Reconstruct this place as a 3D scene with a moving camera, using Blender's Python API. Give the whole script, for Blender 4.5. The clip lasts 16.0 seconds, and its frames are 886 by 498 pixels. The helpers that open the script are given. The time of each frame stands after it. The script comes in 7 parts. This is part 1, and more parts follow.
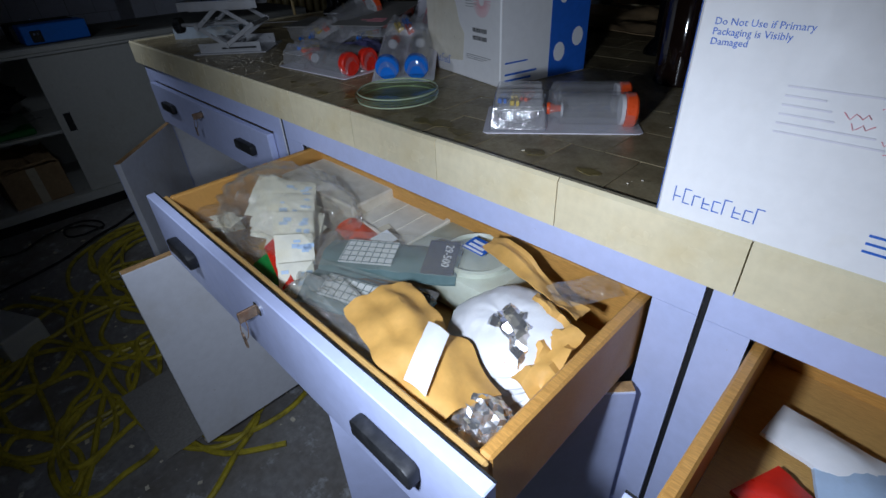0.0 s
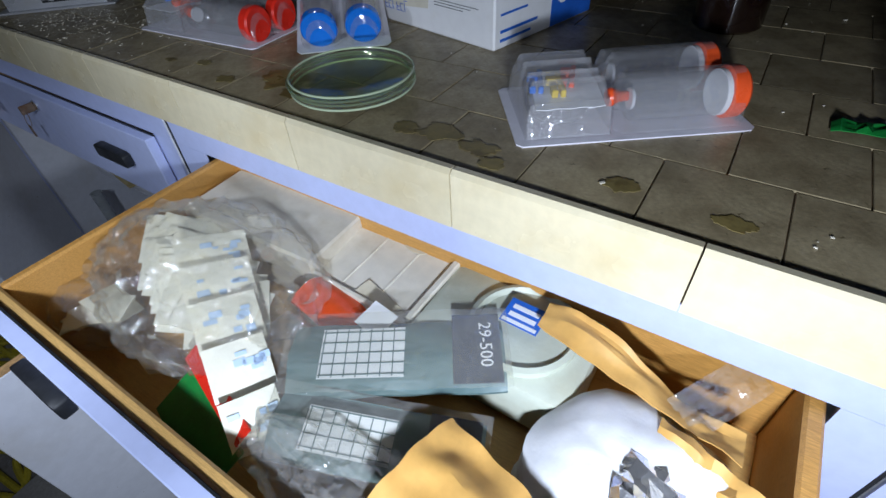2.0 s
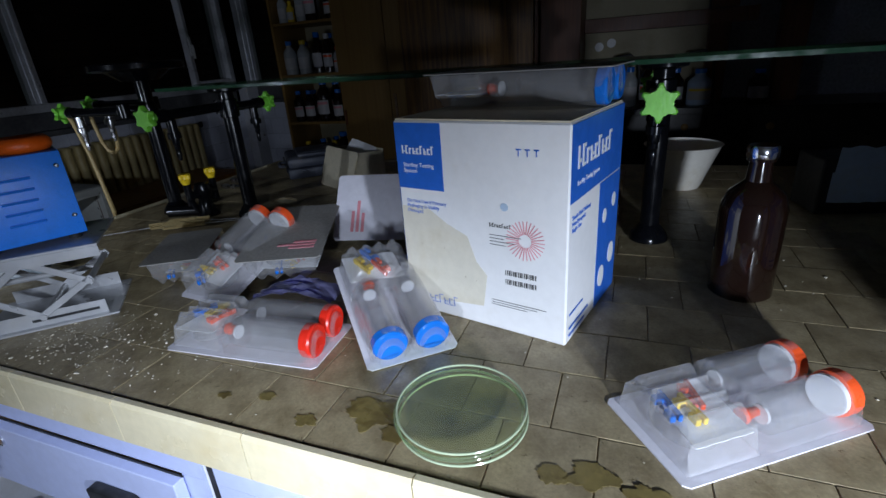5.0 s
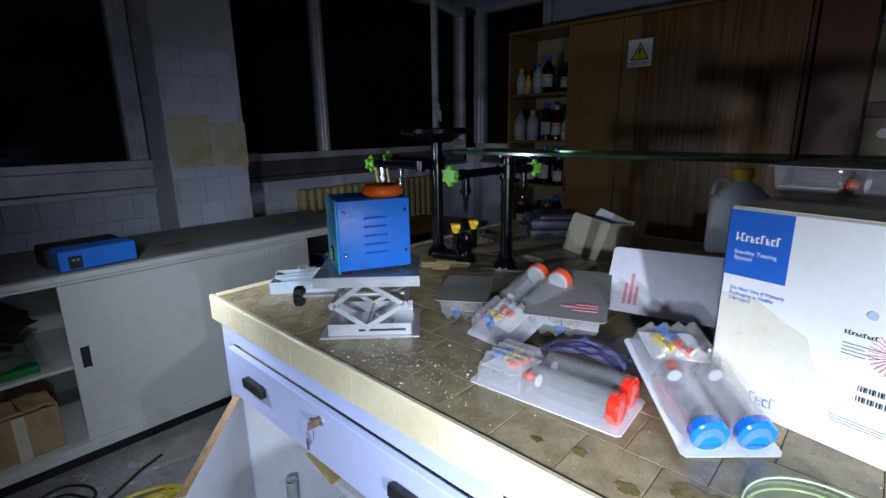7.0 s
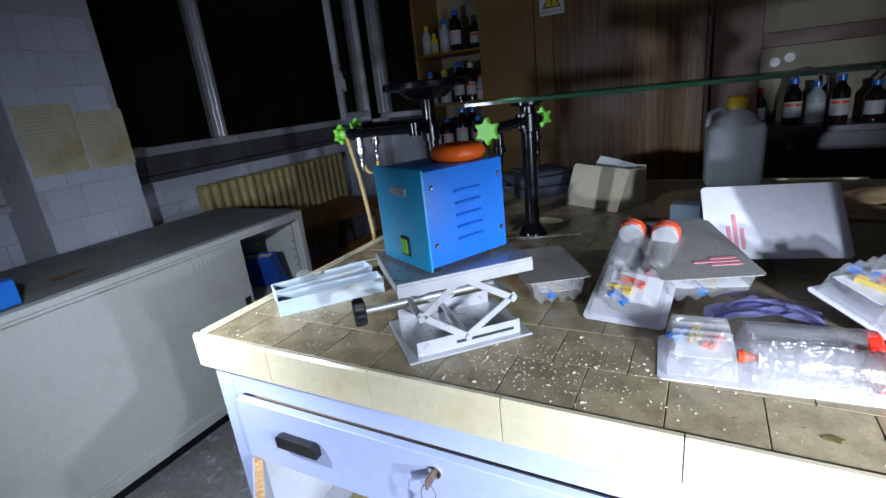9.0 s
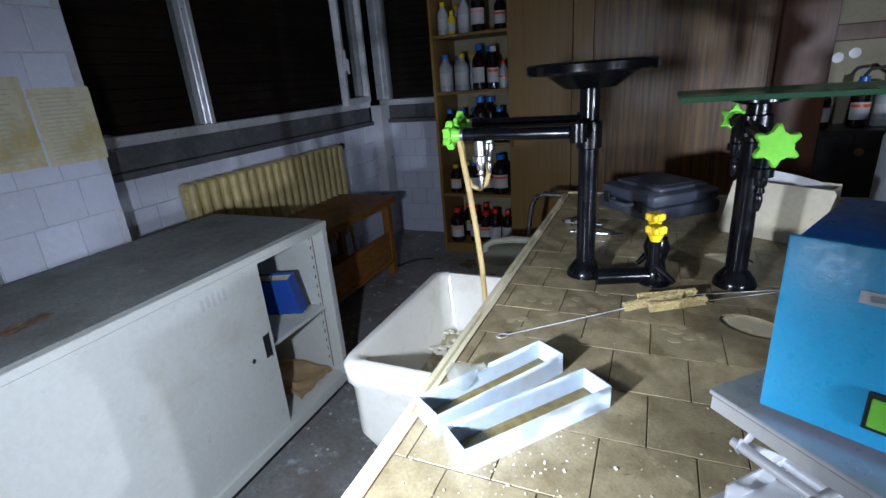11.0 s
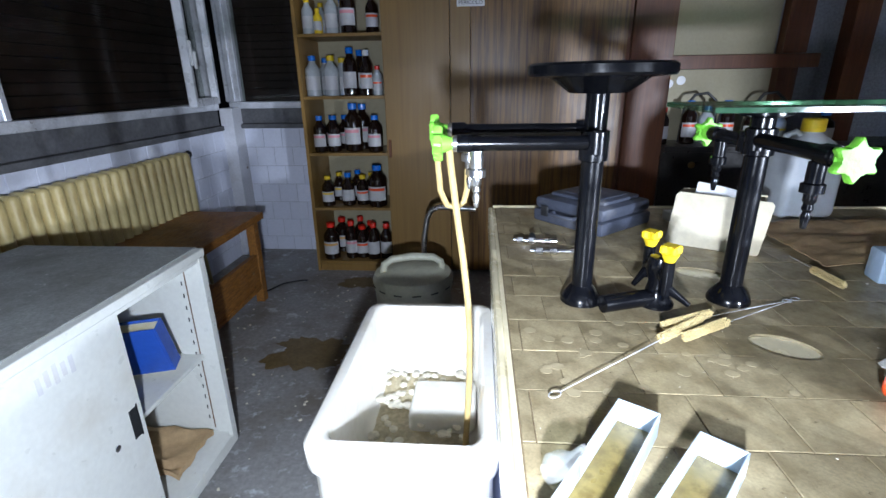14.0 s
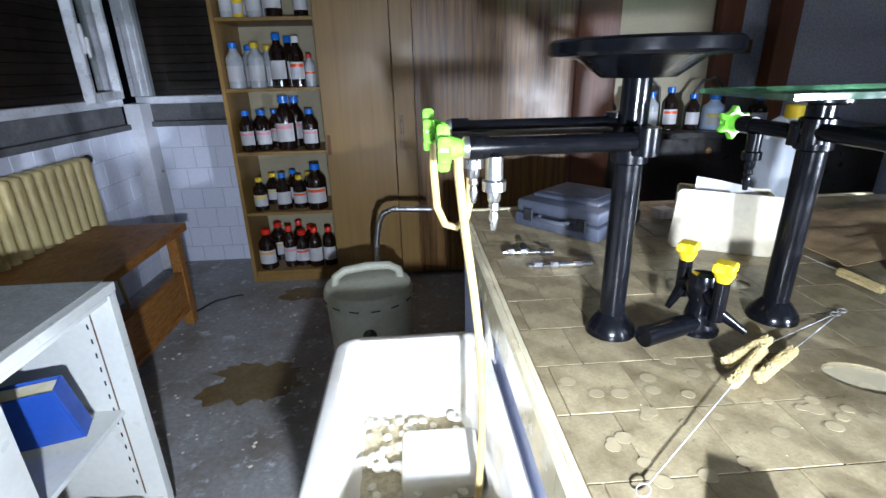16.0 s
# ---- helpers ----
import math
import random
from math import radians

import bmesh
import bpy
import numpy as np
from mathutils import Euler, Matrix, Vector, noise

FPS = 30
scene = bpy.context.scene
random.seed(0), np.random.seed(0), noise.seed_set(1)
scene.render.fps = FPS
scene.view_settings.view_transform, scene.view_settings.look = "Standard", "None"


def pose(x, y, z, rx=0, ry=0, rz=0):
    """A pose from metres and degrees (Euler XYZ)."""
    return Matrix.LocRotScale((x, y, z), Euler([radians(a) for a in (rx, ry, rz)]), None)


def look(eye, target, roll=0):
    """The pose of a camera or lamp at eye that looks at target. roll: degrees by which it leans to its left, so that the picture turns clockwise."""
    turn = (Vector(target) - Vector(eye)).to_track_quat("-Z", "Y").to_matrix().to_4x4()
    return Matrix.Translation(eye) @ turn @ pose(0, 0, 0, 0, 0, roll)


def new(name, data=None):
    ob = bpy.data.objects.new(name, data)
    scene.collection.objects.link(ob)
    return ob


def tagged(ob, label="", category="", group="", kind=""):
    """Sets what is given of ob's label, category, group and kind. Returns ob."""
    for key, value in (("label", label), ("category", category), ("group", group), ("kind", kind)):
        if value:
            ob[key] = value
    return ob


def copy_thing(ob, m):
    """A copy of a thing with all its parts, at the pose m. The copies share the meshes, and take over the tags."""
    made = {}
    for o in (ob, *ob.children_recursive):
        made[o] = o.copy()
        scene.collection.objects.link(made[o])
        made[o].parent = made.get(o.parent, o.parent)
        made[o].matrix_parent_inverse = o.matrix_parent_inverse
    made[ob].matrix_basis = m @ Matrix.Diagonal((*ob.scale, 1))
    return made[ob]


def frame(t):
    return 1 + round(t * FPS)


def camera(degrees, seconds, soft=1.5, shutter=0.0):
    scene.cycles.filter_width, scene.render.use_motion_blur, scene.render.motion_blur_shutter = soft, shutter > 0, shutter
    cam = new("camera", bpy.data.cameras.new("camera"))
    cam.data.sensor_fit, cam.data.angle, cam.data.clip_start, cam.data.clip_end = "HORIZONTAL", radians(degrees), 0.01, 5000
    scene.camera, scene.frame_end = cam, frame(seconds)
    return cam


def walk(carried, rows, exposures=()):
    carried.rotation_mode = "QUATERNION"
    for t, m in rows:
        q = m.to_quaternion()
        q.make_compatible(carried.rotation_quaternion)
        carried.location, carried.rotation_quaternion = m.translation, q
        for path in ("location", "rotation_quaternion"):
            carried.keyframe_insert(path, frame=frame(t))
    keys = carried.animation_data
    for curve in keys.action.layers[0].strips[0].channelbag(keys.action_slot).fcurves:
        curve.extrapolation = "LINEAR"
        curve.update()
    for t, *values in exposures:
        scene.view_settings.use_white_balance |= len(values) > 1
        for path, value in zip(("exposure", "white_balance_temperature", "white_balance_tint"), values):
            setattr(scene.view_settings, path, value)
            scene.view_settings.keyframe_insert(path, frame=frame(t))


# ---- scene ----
cam = camera(85.5, 16.0)
PATH = [
    (0, (0.301, 0.509, 1.203), (-0.915, 1.652, 0.102), -3.2),
    (0.5, (0.185, 0.475, 1.188), (-1.021, 1.567, 0.025), 0.1),
    (1, (0.131, 0.488, 1.197), (-1.043, 1.599, 0.019), -0.1),
    (1.5, (0.036, 0.583, 1.182), (-0.983, 1.743, -0.09), -1.2),
    (2, (-0.012, 0.678, 1.189), (-0.863, 1.881, -0.164), -3.8),
    (2.5, (-0.032, 0.742, 1.196), (-0.642, 2.115, -0.124), -2.4),
    (3, (-0.102, 0.76, 1.214), (-0.543, 2.223, -0.076), -1.3),
    (3.5, (-0.166, 0.747, 1.229), (-0.544, 2.26, -0.024), -1.3),
    (4, (-0.219, 0.712, 1.27), (-0.653, 2.315, 0.155), -2.3),
    (4.2, (-0.235, 0.701, 1.288), (-0.733, 2.339, 0.254), -3.5),
    (6.3, (-0.325, 0.626, 1.376), (-1.355, 2.265, 0.874), -1.8),
    (6.5, (-0.349, 0.606, 1.377), (-1.461, 2.198, 0.899), -1.9),
    (7, (-0.437, 0.52, 1.375), (-1.764, 1.935, 0.889), -0.9),
    (7.5, (-0.53, 0.499, 1.319), (-1.811, 1.865, 0.616), -0.0),
    (8, (-0.722, 0.477, 1.266), (-1.942, 1.815, 0.417), 1.5),
    (8.2, (-0.768, 0.479, 1.28), (-1.93, 1.899, 0.486), -0.1),
    (10.3, (-1.263, 0.556, 1.362), (-1.975, 2.324, 0.756), -4.1),
    (10.5, (-1.35, 0.604, 1.35), (-2.053, 2.362, 0.703), -2.4),
    (11, (-1.491, 0.716, 1.37), (-2.271, 2.431, 0.697), -4.4),
    (11.5, (-1.547, 0.753, 1.357), (-2.259, 2.506, 0.709), -2.3),
    (12, (-1.603, 0.73, 1.343), (-2.41, 2.475, 0.793), 0.3),
    (12.5, (-1.662, 0.744, 1.35), (-2.477, 2.49, 0.813), -0.5),
    (13, (-1.723, 0.766, 1.365), (-2.393, 2.58, 0.855), 0.7),
    (13.5, (-1.765, 0.817, 1.363), (-2.134, 2.688, 0.759), -0.8),
    (14, (-1.821, 0.85, 1.354), (-1.971, 2.731, 0.691), -0.9),
    (14.5, (-1.899, 0.871, 1.356), (-1.998, 2.756, 0.696), -0.1),
    (15, (-1.911, 0.903, 1.357), (-1.942, 2.803, 0.735), 0.9),
    (15.5, (-1.933, 0.969, 1.359), (-1.927, 2.869, 0.737), -0.5),
    (16, (-1.936, 1.067, 1.346), (-1.816, 2.936, 0.645), -1.4),
]

EXPOSURE = [(0, -3.95), (0.8, -3.45), (2.0, -3.15), (4.2, -2.45), (6.3, -1.3), (8.2, -0.72), (10.3, 0.2), (11.0, 0.45), (12.0, 0.9), (13.0, 1.4), (14.5, 1.75), (16, 2.1)]
walk(cam, [(t, look(eye, target, roll)) for t, eye, target, roll in PATH], EXPOSURE)

# ---- light: a night visit, so only the walker's hand torch at the three spots where it dwells ----
world = bpy.data.worlds.new("night")
scene.world = world
world.use_nodes = True
world.node_tree.nodes["Background"].inputs[0].default_value = (0.30, 0.38, 0.55, 1)
world.node_tree.nodes["Background"].inputs[1].default_value = 0.0008


def torch(eye, target, power, angle, blend=0.8, colour=(0.72, 0.82, 1.0)):
    lamp = bpy.data.lights.new("torch", "SPOT")
    lamp.energy, lamp.spot_size, lamp.spot_blend, lamp.shadow_soft_size, lamp.color = power, radians(angle), blend, 0.024, colour
    ob = new("torch", lamp)
    ob.matrix_world = look(eye, target)
    return ob


torch((0.14, 0.46, 1.10), (-0.05, 0.95, 0.60), 300, 138, 1.0)
torch((-0.42, 0.42, 1.20), (-0.88, 1.06, 0.66), 125, 90, 1.0)
torch((-1.84, 0.68, 1.22), (-2.18, 1.70, 0.56), 62, 150, 1.0)

# ---- materials ----
def tree(name):
    m = bpy.data.materials.new(name)
    m.use_nodes = True
    nt = m.node_tree
    return m, nt, nt.nodes["Principled BSDF"]


def noise_tex(nt, scale, detail=4.0, rough=0.6, stretch=None, coord="Object"):
    co = nt.nodes.new("ShaderNodeTexCoord")
    n = nt.nodes.new("ShaderNodeTexNoise")
    n.inputs["Scale"].default_value, n.inputs["Detail"].default_value, n.inputs["Roughness"].default_value = scale, detail, rough
    if stretch:
        mp = nt.nodes.new("ShaderNodeMapping")
        mp.inputs["Scale"].default_value = stretch
        nt.links.new(co.outputs[coord], mp.inputs[0])
        nt.links.new(mp.outputs[0], n.inputs["Vector"])
    else:
        nt.links.new(co.outputs[coord], n.inputs["Vector"])
    return n


def ramp(nt, src, lo, hi, a=(0, 0, 0), b=(1, 1, 1)):
    r = nt.nodes.new("ShaderNodeValToRGB")
    r.color_ramp.elements[0].position, r.color_ramp.elements[1].position = lo, hi
    r.color_ramp.elements[0].color, r.color_ramp.elements[1].color = (*a, 1), (*b, 1)
    nt.links.new(src, r.inputs[0])
    return r.outputs[0]


def blend(nt, fac, a, b, mode="MIX"):
    n = nt.nodes.new("ShaderNodeMix")
    n.data_type, n.blend_type = "RGBA", mode
    for sock, v in ((n.inputs[0], fac), (n.inputs[6], a), (n.inputs[7], b)):
        if isinstance(v, (int, float)):
            sock.default_value = v
        elif isinstance(v, tuple):
            sock.default_value = (*v, 1)
        else:
            nt.links.new(v, sock)
    return n.outputs[2]


def mat(name, base, rough=0.5, metal=0.0, stain=None, sscale=6.0, slo=0.5, shi=0.72, amount=1.0, grain=0.1, gscale=60.0,
        bump=0.1, bscale=120.0, stretch=None, stain2=None, s2scale=25.0, s2lo=0.58, s2hi=0.66, rand=0.0, coat=0.0, spec=0.5):
    """Base colour with large stains, small spots, fine grain and relief."""
    m, nt, p = tree(name)
    col = base
    g = noise_tex(nt, gscale, 3, 0.6, stretch)
    dark = tuple(c * (1 - grain) for c in base)
    lite = tuple(min(1, c * (1 + grain)) for c in base)
    col = ramp(nt, g.outputs["Fac"], 0.35, 0.65, dark, lite)
    if stain:
        s = noise_tex(nt, sscale, 5, 0.65, stretch)
        f = ramp(nt, s.outputs["Fac"], slo, shi, (0, 0, 0), (amount,) * 3)
        col = blend(nt, f, col, stain)
    if stain2:
        s = noise_tex(nt, s2scale, 6, 0.7)
        f = ramp(nt, s.outputs["Fac"], s2lo, s2hi)
        col = blend(nt, f, col, stain2)
    if rand:
        oi = nt.nodes.new("ShaderNodeObjectInfo")
        f = ramp(nt, oi.outputs["Random"], 0, 1, (1 - rand,) * 3, (1 + rand * 0.3,) * 3)
        col = blend(nt, 1.0, col, f, "MULTIPLY")
    nt.links.new(col, p.inputs["Base Color"])
    p.inputs["Metallic"].default_value = metal
    r = noise_tex(nt, gscale * 0.3, 3)
    rr = ramp(nt, r.outputs["Fac"], 0.3, 0.7, (max(0.02, rough - 0.1),) * 3, (min(1, rough + 0.1),) * 3)
    nt.links.new(rr, p.inputs["Roughness"])
    p.inputs["Specular IOR Level"].default_value = spec
    p.inputs["Coat Weight"].default_value = coat
    if bump:
        b = nt.nodes.new("ShaderNodeBump")
        b.inputs["Strength"].default_value, b.inputs["Distance"].default_value = bump, 0.004
        nb = noise_tex(nt, bscale, 4, 0.6, stretch)
        nt.links.new(nb.outputs["Fac"], b.inputs["Height"])
        nt.links.new(b.outputs[0], p.inputs["Normal"])
    return m


def clear(name, tint=(0.93, 0.95, 0.96), gloss=0.10, haze=0.06, rough=0.08, wobble=0.0, wscale=40.0):
    """Thin clear plastic or glass sheet: see-through, with gloss that grows at a glancing angle and a little haze."""
    m = bpy.data.materials.new(name)
    m.use_nodes = True
    nt = m.node_tree
    nt.nodes.clear()
    o = nt.nodes.new("ShaderNodeOutputMaterial")
    tr, gl, df = nt.nodes.new("ShaderNodeBsdfTransparent"), nt.nodes.new("ShaderNodeBsdfGlossy"), nt.nodes.new("ShaderNodeBsdfDiffuse")
    tr.inputs[0].default_value = (*tint, 1)
    gl.inputs["Roughness"].default_value = rough
    df.inputs[0].default_value = (*[min(0.95, c * 0.95) for c in tint], 1)
    a, b = nt.nodes.new("ShaderNodeMixShader"), nt.nodes.new("ShaderNodeMixShader")
    a.inputs[0].default_value = haze
    nt.links.new(tr.outputs[0], a.inputs[1])
    nt.links.new(df.outputs[0], a.inputs[2])
    lw = nt.nodes.new("ShaderNodeLayerWeight")
    lw.inputs[0].default_value = 0.5
    pw = nt.nodes.new("ShaderNodeMath")
    pw.operation = "POWER"
    pw.inputs[1].default_value = 4.0
    nt.links.new(lw.outputs["Facing"], pw.inputs[0])
    ad = nt.nodes.new("ShaderNodeMath")
    ad.operation = "MULTIPLY_ADD"
    ad.inputs[1].default_value, ad.inputs[2].default_value = 0.35, gloss
    nt.links.new(pw.outputs[0], ad.inputs[0])
    nt.links.new(ad.outputs[0], b.inputs[0])
    nt.links.new(a.outputs[0], b.inputs[1])
    nt.links.new(gl.outputs[0], b.inputs[2])
    if wobble:
        bp = nt.nodes.new("ShaderNodeBump")
        bp.inputs["Strength"].default_value, bp.inputs["Distance"].default_value = wobble, 0.01
        n = noise_tex(nt, wscale, 3)
        nt.links.new(n.outputs["Fac"], bp.inputs["Height"])
        for s in (gl, df):
            nt.links.new(bp.outputs[0], s.inputs["Normal"])
    nt.links.new(b.outputs[0], o.inputs[0])
    return m


LAV = (0.50, 0.56, 0.82)
M = dict(
    laminate=mat("blue laminate", LAV, 0.38, stain=(0.38, 0.42, 0.58), sscale=5, slo=0.55, shi=0.85, amount=0.5, stain2=(0.30, 0.26, 0.2), s2scale=90, s2lo=0.72, s2hi=0.75, grain=0.03, bump=0.02),
    white_lam=mat("white laminate", (0.72, 0.74, 0.80), 0.4, stain=(0.5, 0.47, 0.4), sscale=5, slo=0.52, shi=0.85, amount=0.55, stain2=(0.35, 0.3, 0.22), s2scale=60, s2lo=0.7, s2hi=0.74, grain=0.03, bump=0.02),
    chip_edge=mat("raw board edge", (0.50, 0.30, 0.13), 0.7, stain=(0.3, 0.17, 0.07), sscale=30, grain=0.25, gscale=150, bump=0.3),
    # black of strips and plinths, also the shade painted into the drawer bays
    dark_gap=mat("black strip and slot shade", (0.012, 0.012, 0.014), 0.6, grain=0.2),
    drawer_wood=mat("varnished drawer wood", (0.56, 0.29, 0.075), 0.42, stain=(0.32, 0.14, 0.03), sscale=9, slo=0.45, shi=0.8, amount=0.7, grain=0.18, gscale=30, stretch=(3, 30, 60), bump=0.08),
    yellow_wood=mat("pale drawer board", (0.60, 0.36, 0.12), 0.5, stain=(0.40, 0.22, 0.07), sscale=14, amount=0.6, grain=0.15, gscale=60, stretch=(2, 40, 40), bump=0.08),
    tile_top=mat("dirty worktop tile", (0.36, 0.295, 0.175), 0.38, stain=(0.190, 0.146, 0.078), sscale=17, slo=0.42, shi=0.66, amount=0.85, stain2=(0.085, 0.060, 0.022), s2scale=75, s2lo=0.63, s2hi=0.69, grain=0.14, gscale=220, bump=0.1, bscale=200, rand=0.18),
    grout=mat("dark brown grout", (0.19, 0.135, 0.075), 0.85, grain=0.3, gscale=200, bump=0.4),
    tile_edge=mat("cream glazed edge tile", (0.74, 0.66, 0.45), 0.22, stain=(0.62, 0.50, 0.26), sscale=10, slo=0.5, shi=0.8, amount=0.6, stain2=(0.30, 0.2, 0.07), s2scale=55, s2lo=0.70, s2hi=0.76, grain=0.04, bump=0.03, bscale=30, rand=0.06, coat=0.3),
    handle=mat("black moulded plastic", (0.014, 0.015, 0.017), 0.5, stain=(0.06, 0.06, 0.06), sscale=40, slo=0.55, shi=0.8, amount=0.6, grain=0.3, bump=0.1),
    steel=mat("dull steel", (0.55, 0.55, 0.56), 0.32, 1.0, stain=(0.30, 0.26, 0.22), sscale=30, amount=0.6, grain=0.1, bump=0.05),
    jack_steel=mat("pale zinc-plated steel", (0.50, 0.51, 0.53), 0.34, 0.35, stain=(0.45, 0.44, 0.42), sscale=30, amount=0.5, grain=0.06, bump=0.04),
    chrome=mat("bright chrome", (0.75, 0.76, 0.78), 0.14, 1.0, grain=0.05, bump=0.02),
    rusty=mat("rusty steel", (0.24, 0.17, 0.12), 0.6, 0.6, stain=(0.20, 0.08, 0.03), sscale=40, amount=0.9, grain=0.3, bump=0.3),
    sash_white=mat("bright anodised sash", (0.82, 0.84, 0.88), 0.32, 0.15, stain=(0.60, 0.61, 0.64), sscale=9, amount=0.5, grain=0.04, bump=0.03),
    alu=mat("aluminium window frame", (0.66, 0.68, 0.72), 0.36, 0.35, stain=(0.30, 0.30, 0.31), sscale=7, slo=0.45, shi=0.8, amount=0.7, grain=0.08, gscale=90, bump=0.05),
    sill_dirty=mat("sooty window sill", (0.085, 0.086, 0.092), 0.7, stain=(0.20, 0.20, 0.205), sscale=5, slo=0.5, shi=0.75, amount=0.7, grain=0.15, bump=0.15),
    concrete=mat("bare concrete floor", (0.27, 0.265, 0.26), 0.5, stain=(0.15, 0.125, 0.095), sscale=2.6, slo=0.44, shi=0.68, amount=0.85, stain2=(0.52, 0.54, 0.57), s2scale=13, s2lo=0.56, s2hi=0.68, grain=0.16, gscale=45, bump=0.25, bscale=60),
    plaster=mat("flaking white plaster", (0.55, 0.56, 0.60), 0.85, stain=(0.30, 0.27, 0.23), sscale=3.2, slo=0.52, shi=0.75, amount=0.7, stain2=(0.16, 0.13, 0.1), s2scale=8, s2lo=0.66, s2hi=0.72, grain=0.06, bump=0.25, bscale=40),
    wall_tile=mat("white wall tile", (0.66, 0.69, 0.80), 0.2, stain=(0.50, 0.47, 0.42), sscale=6, slo=0.55, shi=0.85, amount=0.5, grain=0.03, bump=0.02, rand=0.06, coat=0.2),
    wall_grout=mat("grey wall grout", (0.36, 0.38, 0.43), 0.85, grain=0.2, bump=0.2),
    cab_paint=mat("off-white painted steel", (0.60, 0.61, 0.57), 0.36, stain=(0.42, 0.38, 0.30), sscale=4, slo=0.52, shi=0.8, amount=0.5, stain2=(0.28, 0.12, 0.04), s2scale=38, s2lo=0.70, s2hi=0.76, grain=0.03, bump=0.03),
    cab_top=mat("dusty grey cabinet top", (0.24, 0.25, 0.24), 0.65, stain=(0.12, 0.115, 0.105), sscale=5, slo=0.42, shi=0.7, amount=0.8, stain2=(0.42, 0.42, 0.41), s2scale=26, s2lo=0.64, s2hi=0.70, grain=0.2, gscale=150, bump=0.15),
    rad=mat("yellowed radiator paint", (0.56, 0.47, 0.22), 0.45, stain=(0.30, 0.18, 0.05), sscale=9, slo=0.48, shi=0.75, amount=0.85, stretch=(1, 1, 0.35), grain=0.08, bump=0.1),
    old_wood=mat("worn brown table wood", (0.32, 0.135, 0.026), 0.55, stain=(0.10, 0.04, 0.012), sscale=8, slo=0.42, shi=0.7, amount=0.8, stain2=(0.33, 0.22, 0.12), s2scale=16, s2lo=0.63, s2hi=0.72, grain=0.25, gscale=25, stretch=(12, 2, 12), bump=0.15),
    veneer=mat("brown wardrobe veneer", (0.20, 0.098, 0.020), 0.4, stain=(0.060, 0.022, 0.006), sscale=5, slo=0.44, shi=0.62, amount=0.85, grain=0.16, gscale=9, stretch=(9, 9, 0.35), bump=0.06),
    veneer_lt=mat("light wardrobe veneer", (0.25, 0.145, 0.040), 0.42, stain=(0.17, 0.088, 0.020), sscale=4, slo=0.45, shi=0.75, amount=0.7, grain=0.1, gscale=8, stretch=(12, 12, 0.4), bump=0.05),
    red_wood=mat("reddish brown hutch wood", (0.12, 0.038, 0.012), 0.45, stain=(0.09, 0.03, 0.01), sscale=6, amount=0.7, grain=0.2, gscale=9, stretch=(9, 9, 0.5), bump=0.05),
    cream_panel=mat("cream back panel", (0.36, 0.32, 0.21), 0.6, stain=(0.36, 0.31, 0.2), sscale=4, amount=0.5, grain=0.04),
    black_top=mat("black stone counter", (0.02, 0.018, 0.017), 0.35, grain=0.3),
    porcelain=mat("white porcelain", (0.80, 0.77, 0.69), 0.16, stain=(0.55, 0.46, 0.30), sscale=8, slo=0.55, shi=0.8, amount=0.7, grain=0.02, bump=0.02, coat=0.4),
    mud=mat("dried mud", (0.56, 0.49, 0.33), 0.9, stain=(0.40, 0.32, 0.18), sscale=14, grain=0.2, bump=0.6),
    pale_flake=mat("pale dried flakes", (0.74, 0.69, 0.56), 0.85, grain=0.15, bump=0.4),
    black_pipe=mat("black enamelled pipe", (0.003, 0.0033, 0.0045), 0.20, stain=(0.010, 0.010, 0.009), sscale=25, slo=0.60, shi=0.85, amount=0.4, grain=0.2, bump=0.02, spec=0.25),
    green_pl=mat("lime green plastic", (0.20, 0.62, 0.06), 0.38, stain=(0.12, 0.38, 0.04), sscale=30, amount=0.5, grain=0.08),
    yellow_pl=mat("yellow plastic", (0.80, 0.56, 0.02), 0.38, stain=(0.5, 0.33, 0.02), sscale=30, amount=0.5, grain=0.08),
    hose=mat("yellowed rubber hose", (0.52, 0.38, 0.16), 0.45, stain=(0.36, 0.22, 0.07), sscale=20, amount=0.6, grain=0.08),
    bristle=mat("cream bristles", (0.58, 0.46, 0.22), 0.8, grain=0.3, gscale=400, bump=0.8, bscale=300),
    tray_blue=mat("pale blue plastic", (0.46, 0.60, 0.78), 0.4, stain=(0.40, 0.42, 0.36), sscale=12, amount=0.5, grain=0.04),
    tray_white=mat("white blue cardboard tray", (0.52, 0.61, 0.70), 0.5, stain=(0.54, 0.50, 0.40), sscale=10, amount=0.6, grain=0.05),
    dev_blue=mat("bright blue painted steel", (0.015, 0.19, 0.74), 0.36, stain=(0.01, 0.13, 0.5), sscale=30, amount=0.4, grain=0.06, gscale=300, bump=0.12, bscale=500),
    dev_cyan=mat("cyan painted steel", (0.03, 0.42, 0.76), 0.34, stain=(0.03, 0.33, 0.62), sscale=20, amount=0.4, grain=0.05, gscale=300, bump=0.08, bscale=500),
    orange=mat("orange rubber", (0.85, 0.13, 0.008), 0.35, stain=(0.6, 0.08, 0.005), sscale=25, amount=0.5, grain=0.05),
    grey_case=mat("slate grey plastic case", (0.055, 0.063, 0.088), 0.5, stain=(0.12, 0.12, 0.125), sscale=10, slo=0.52, shi=0.75, amount=0.6, grain=0.1, bump=0.1),
    beige_pl=mat("dusty beige plastic", (0.46, 0.46, 0.36), 0.5, stain=(0.32, 0.29, 0.2), sscale=9, amount=0.6, grain=0.06),
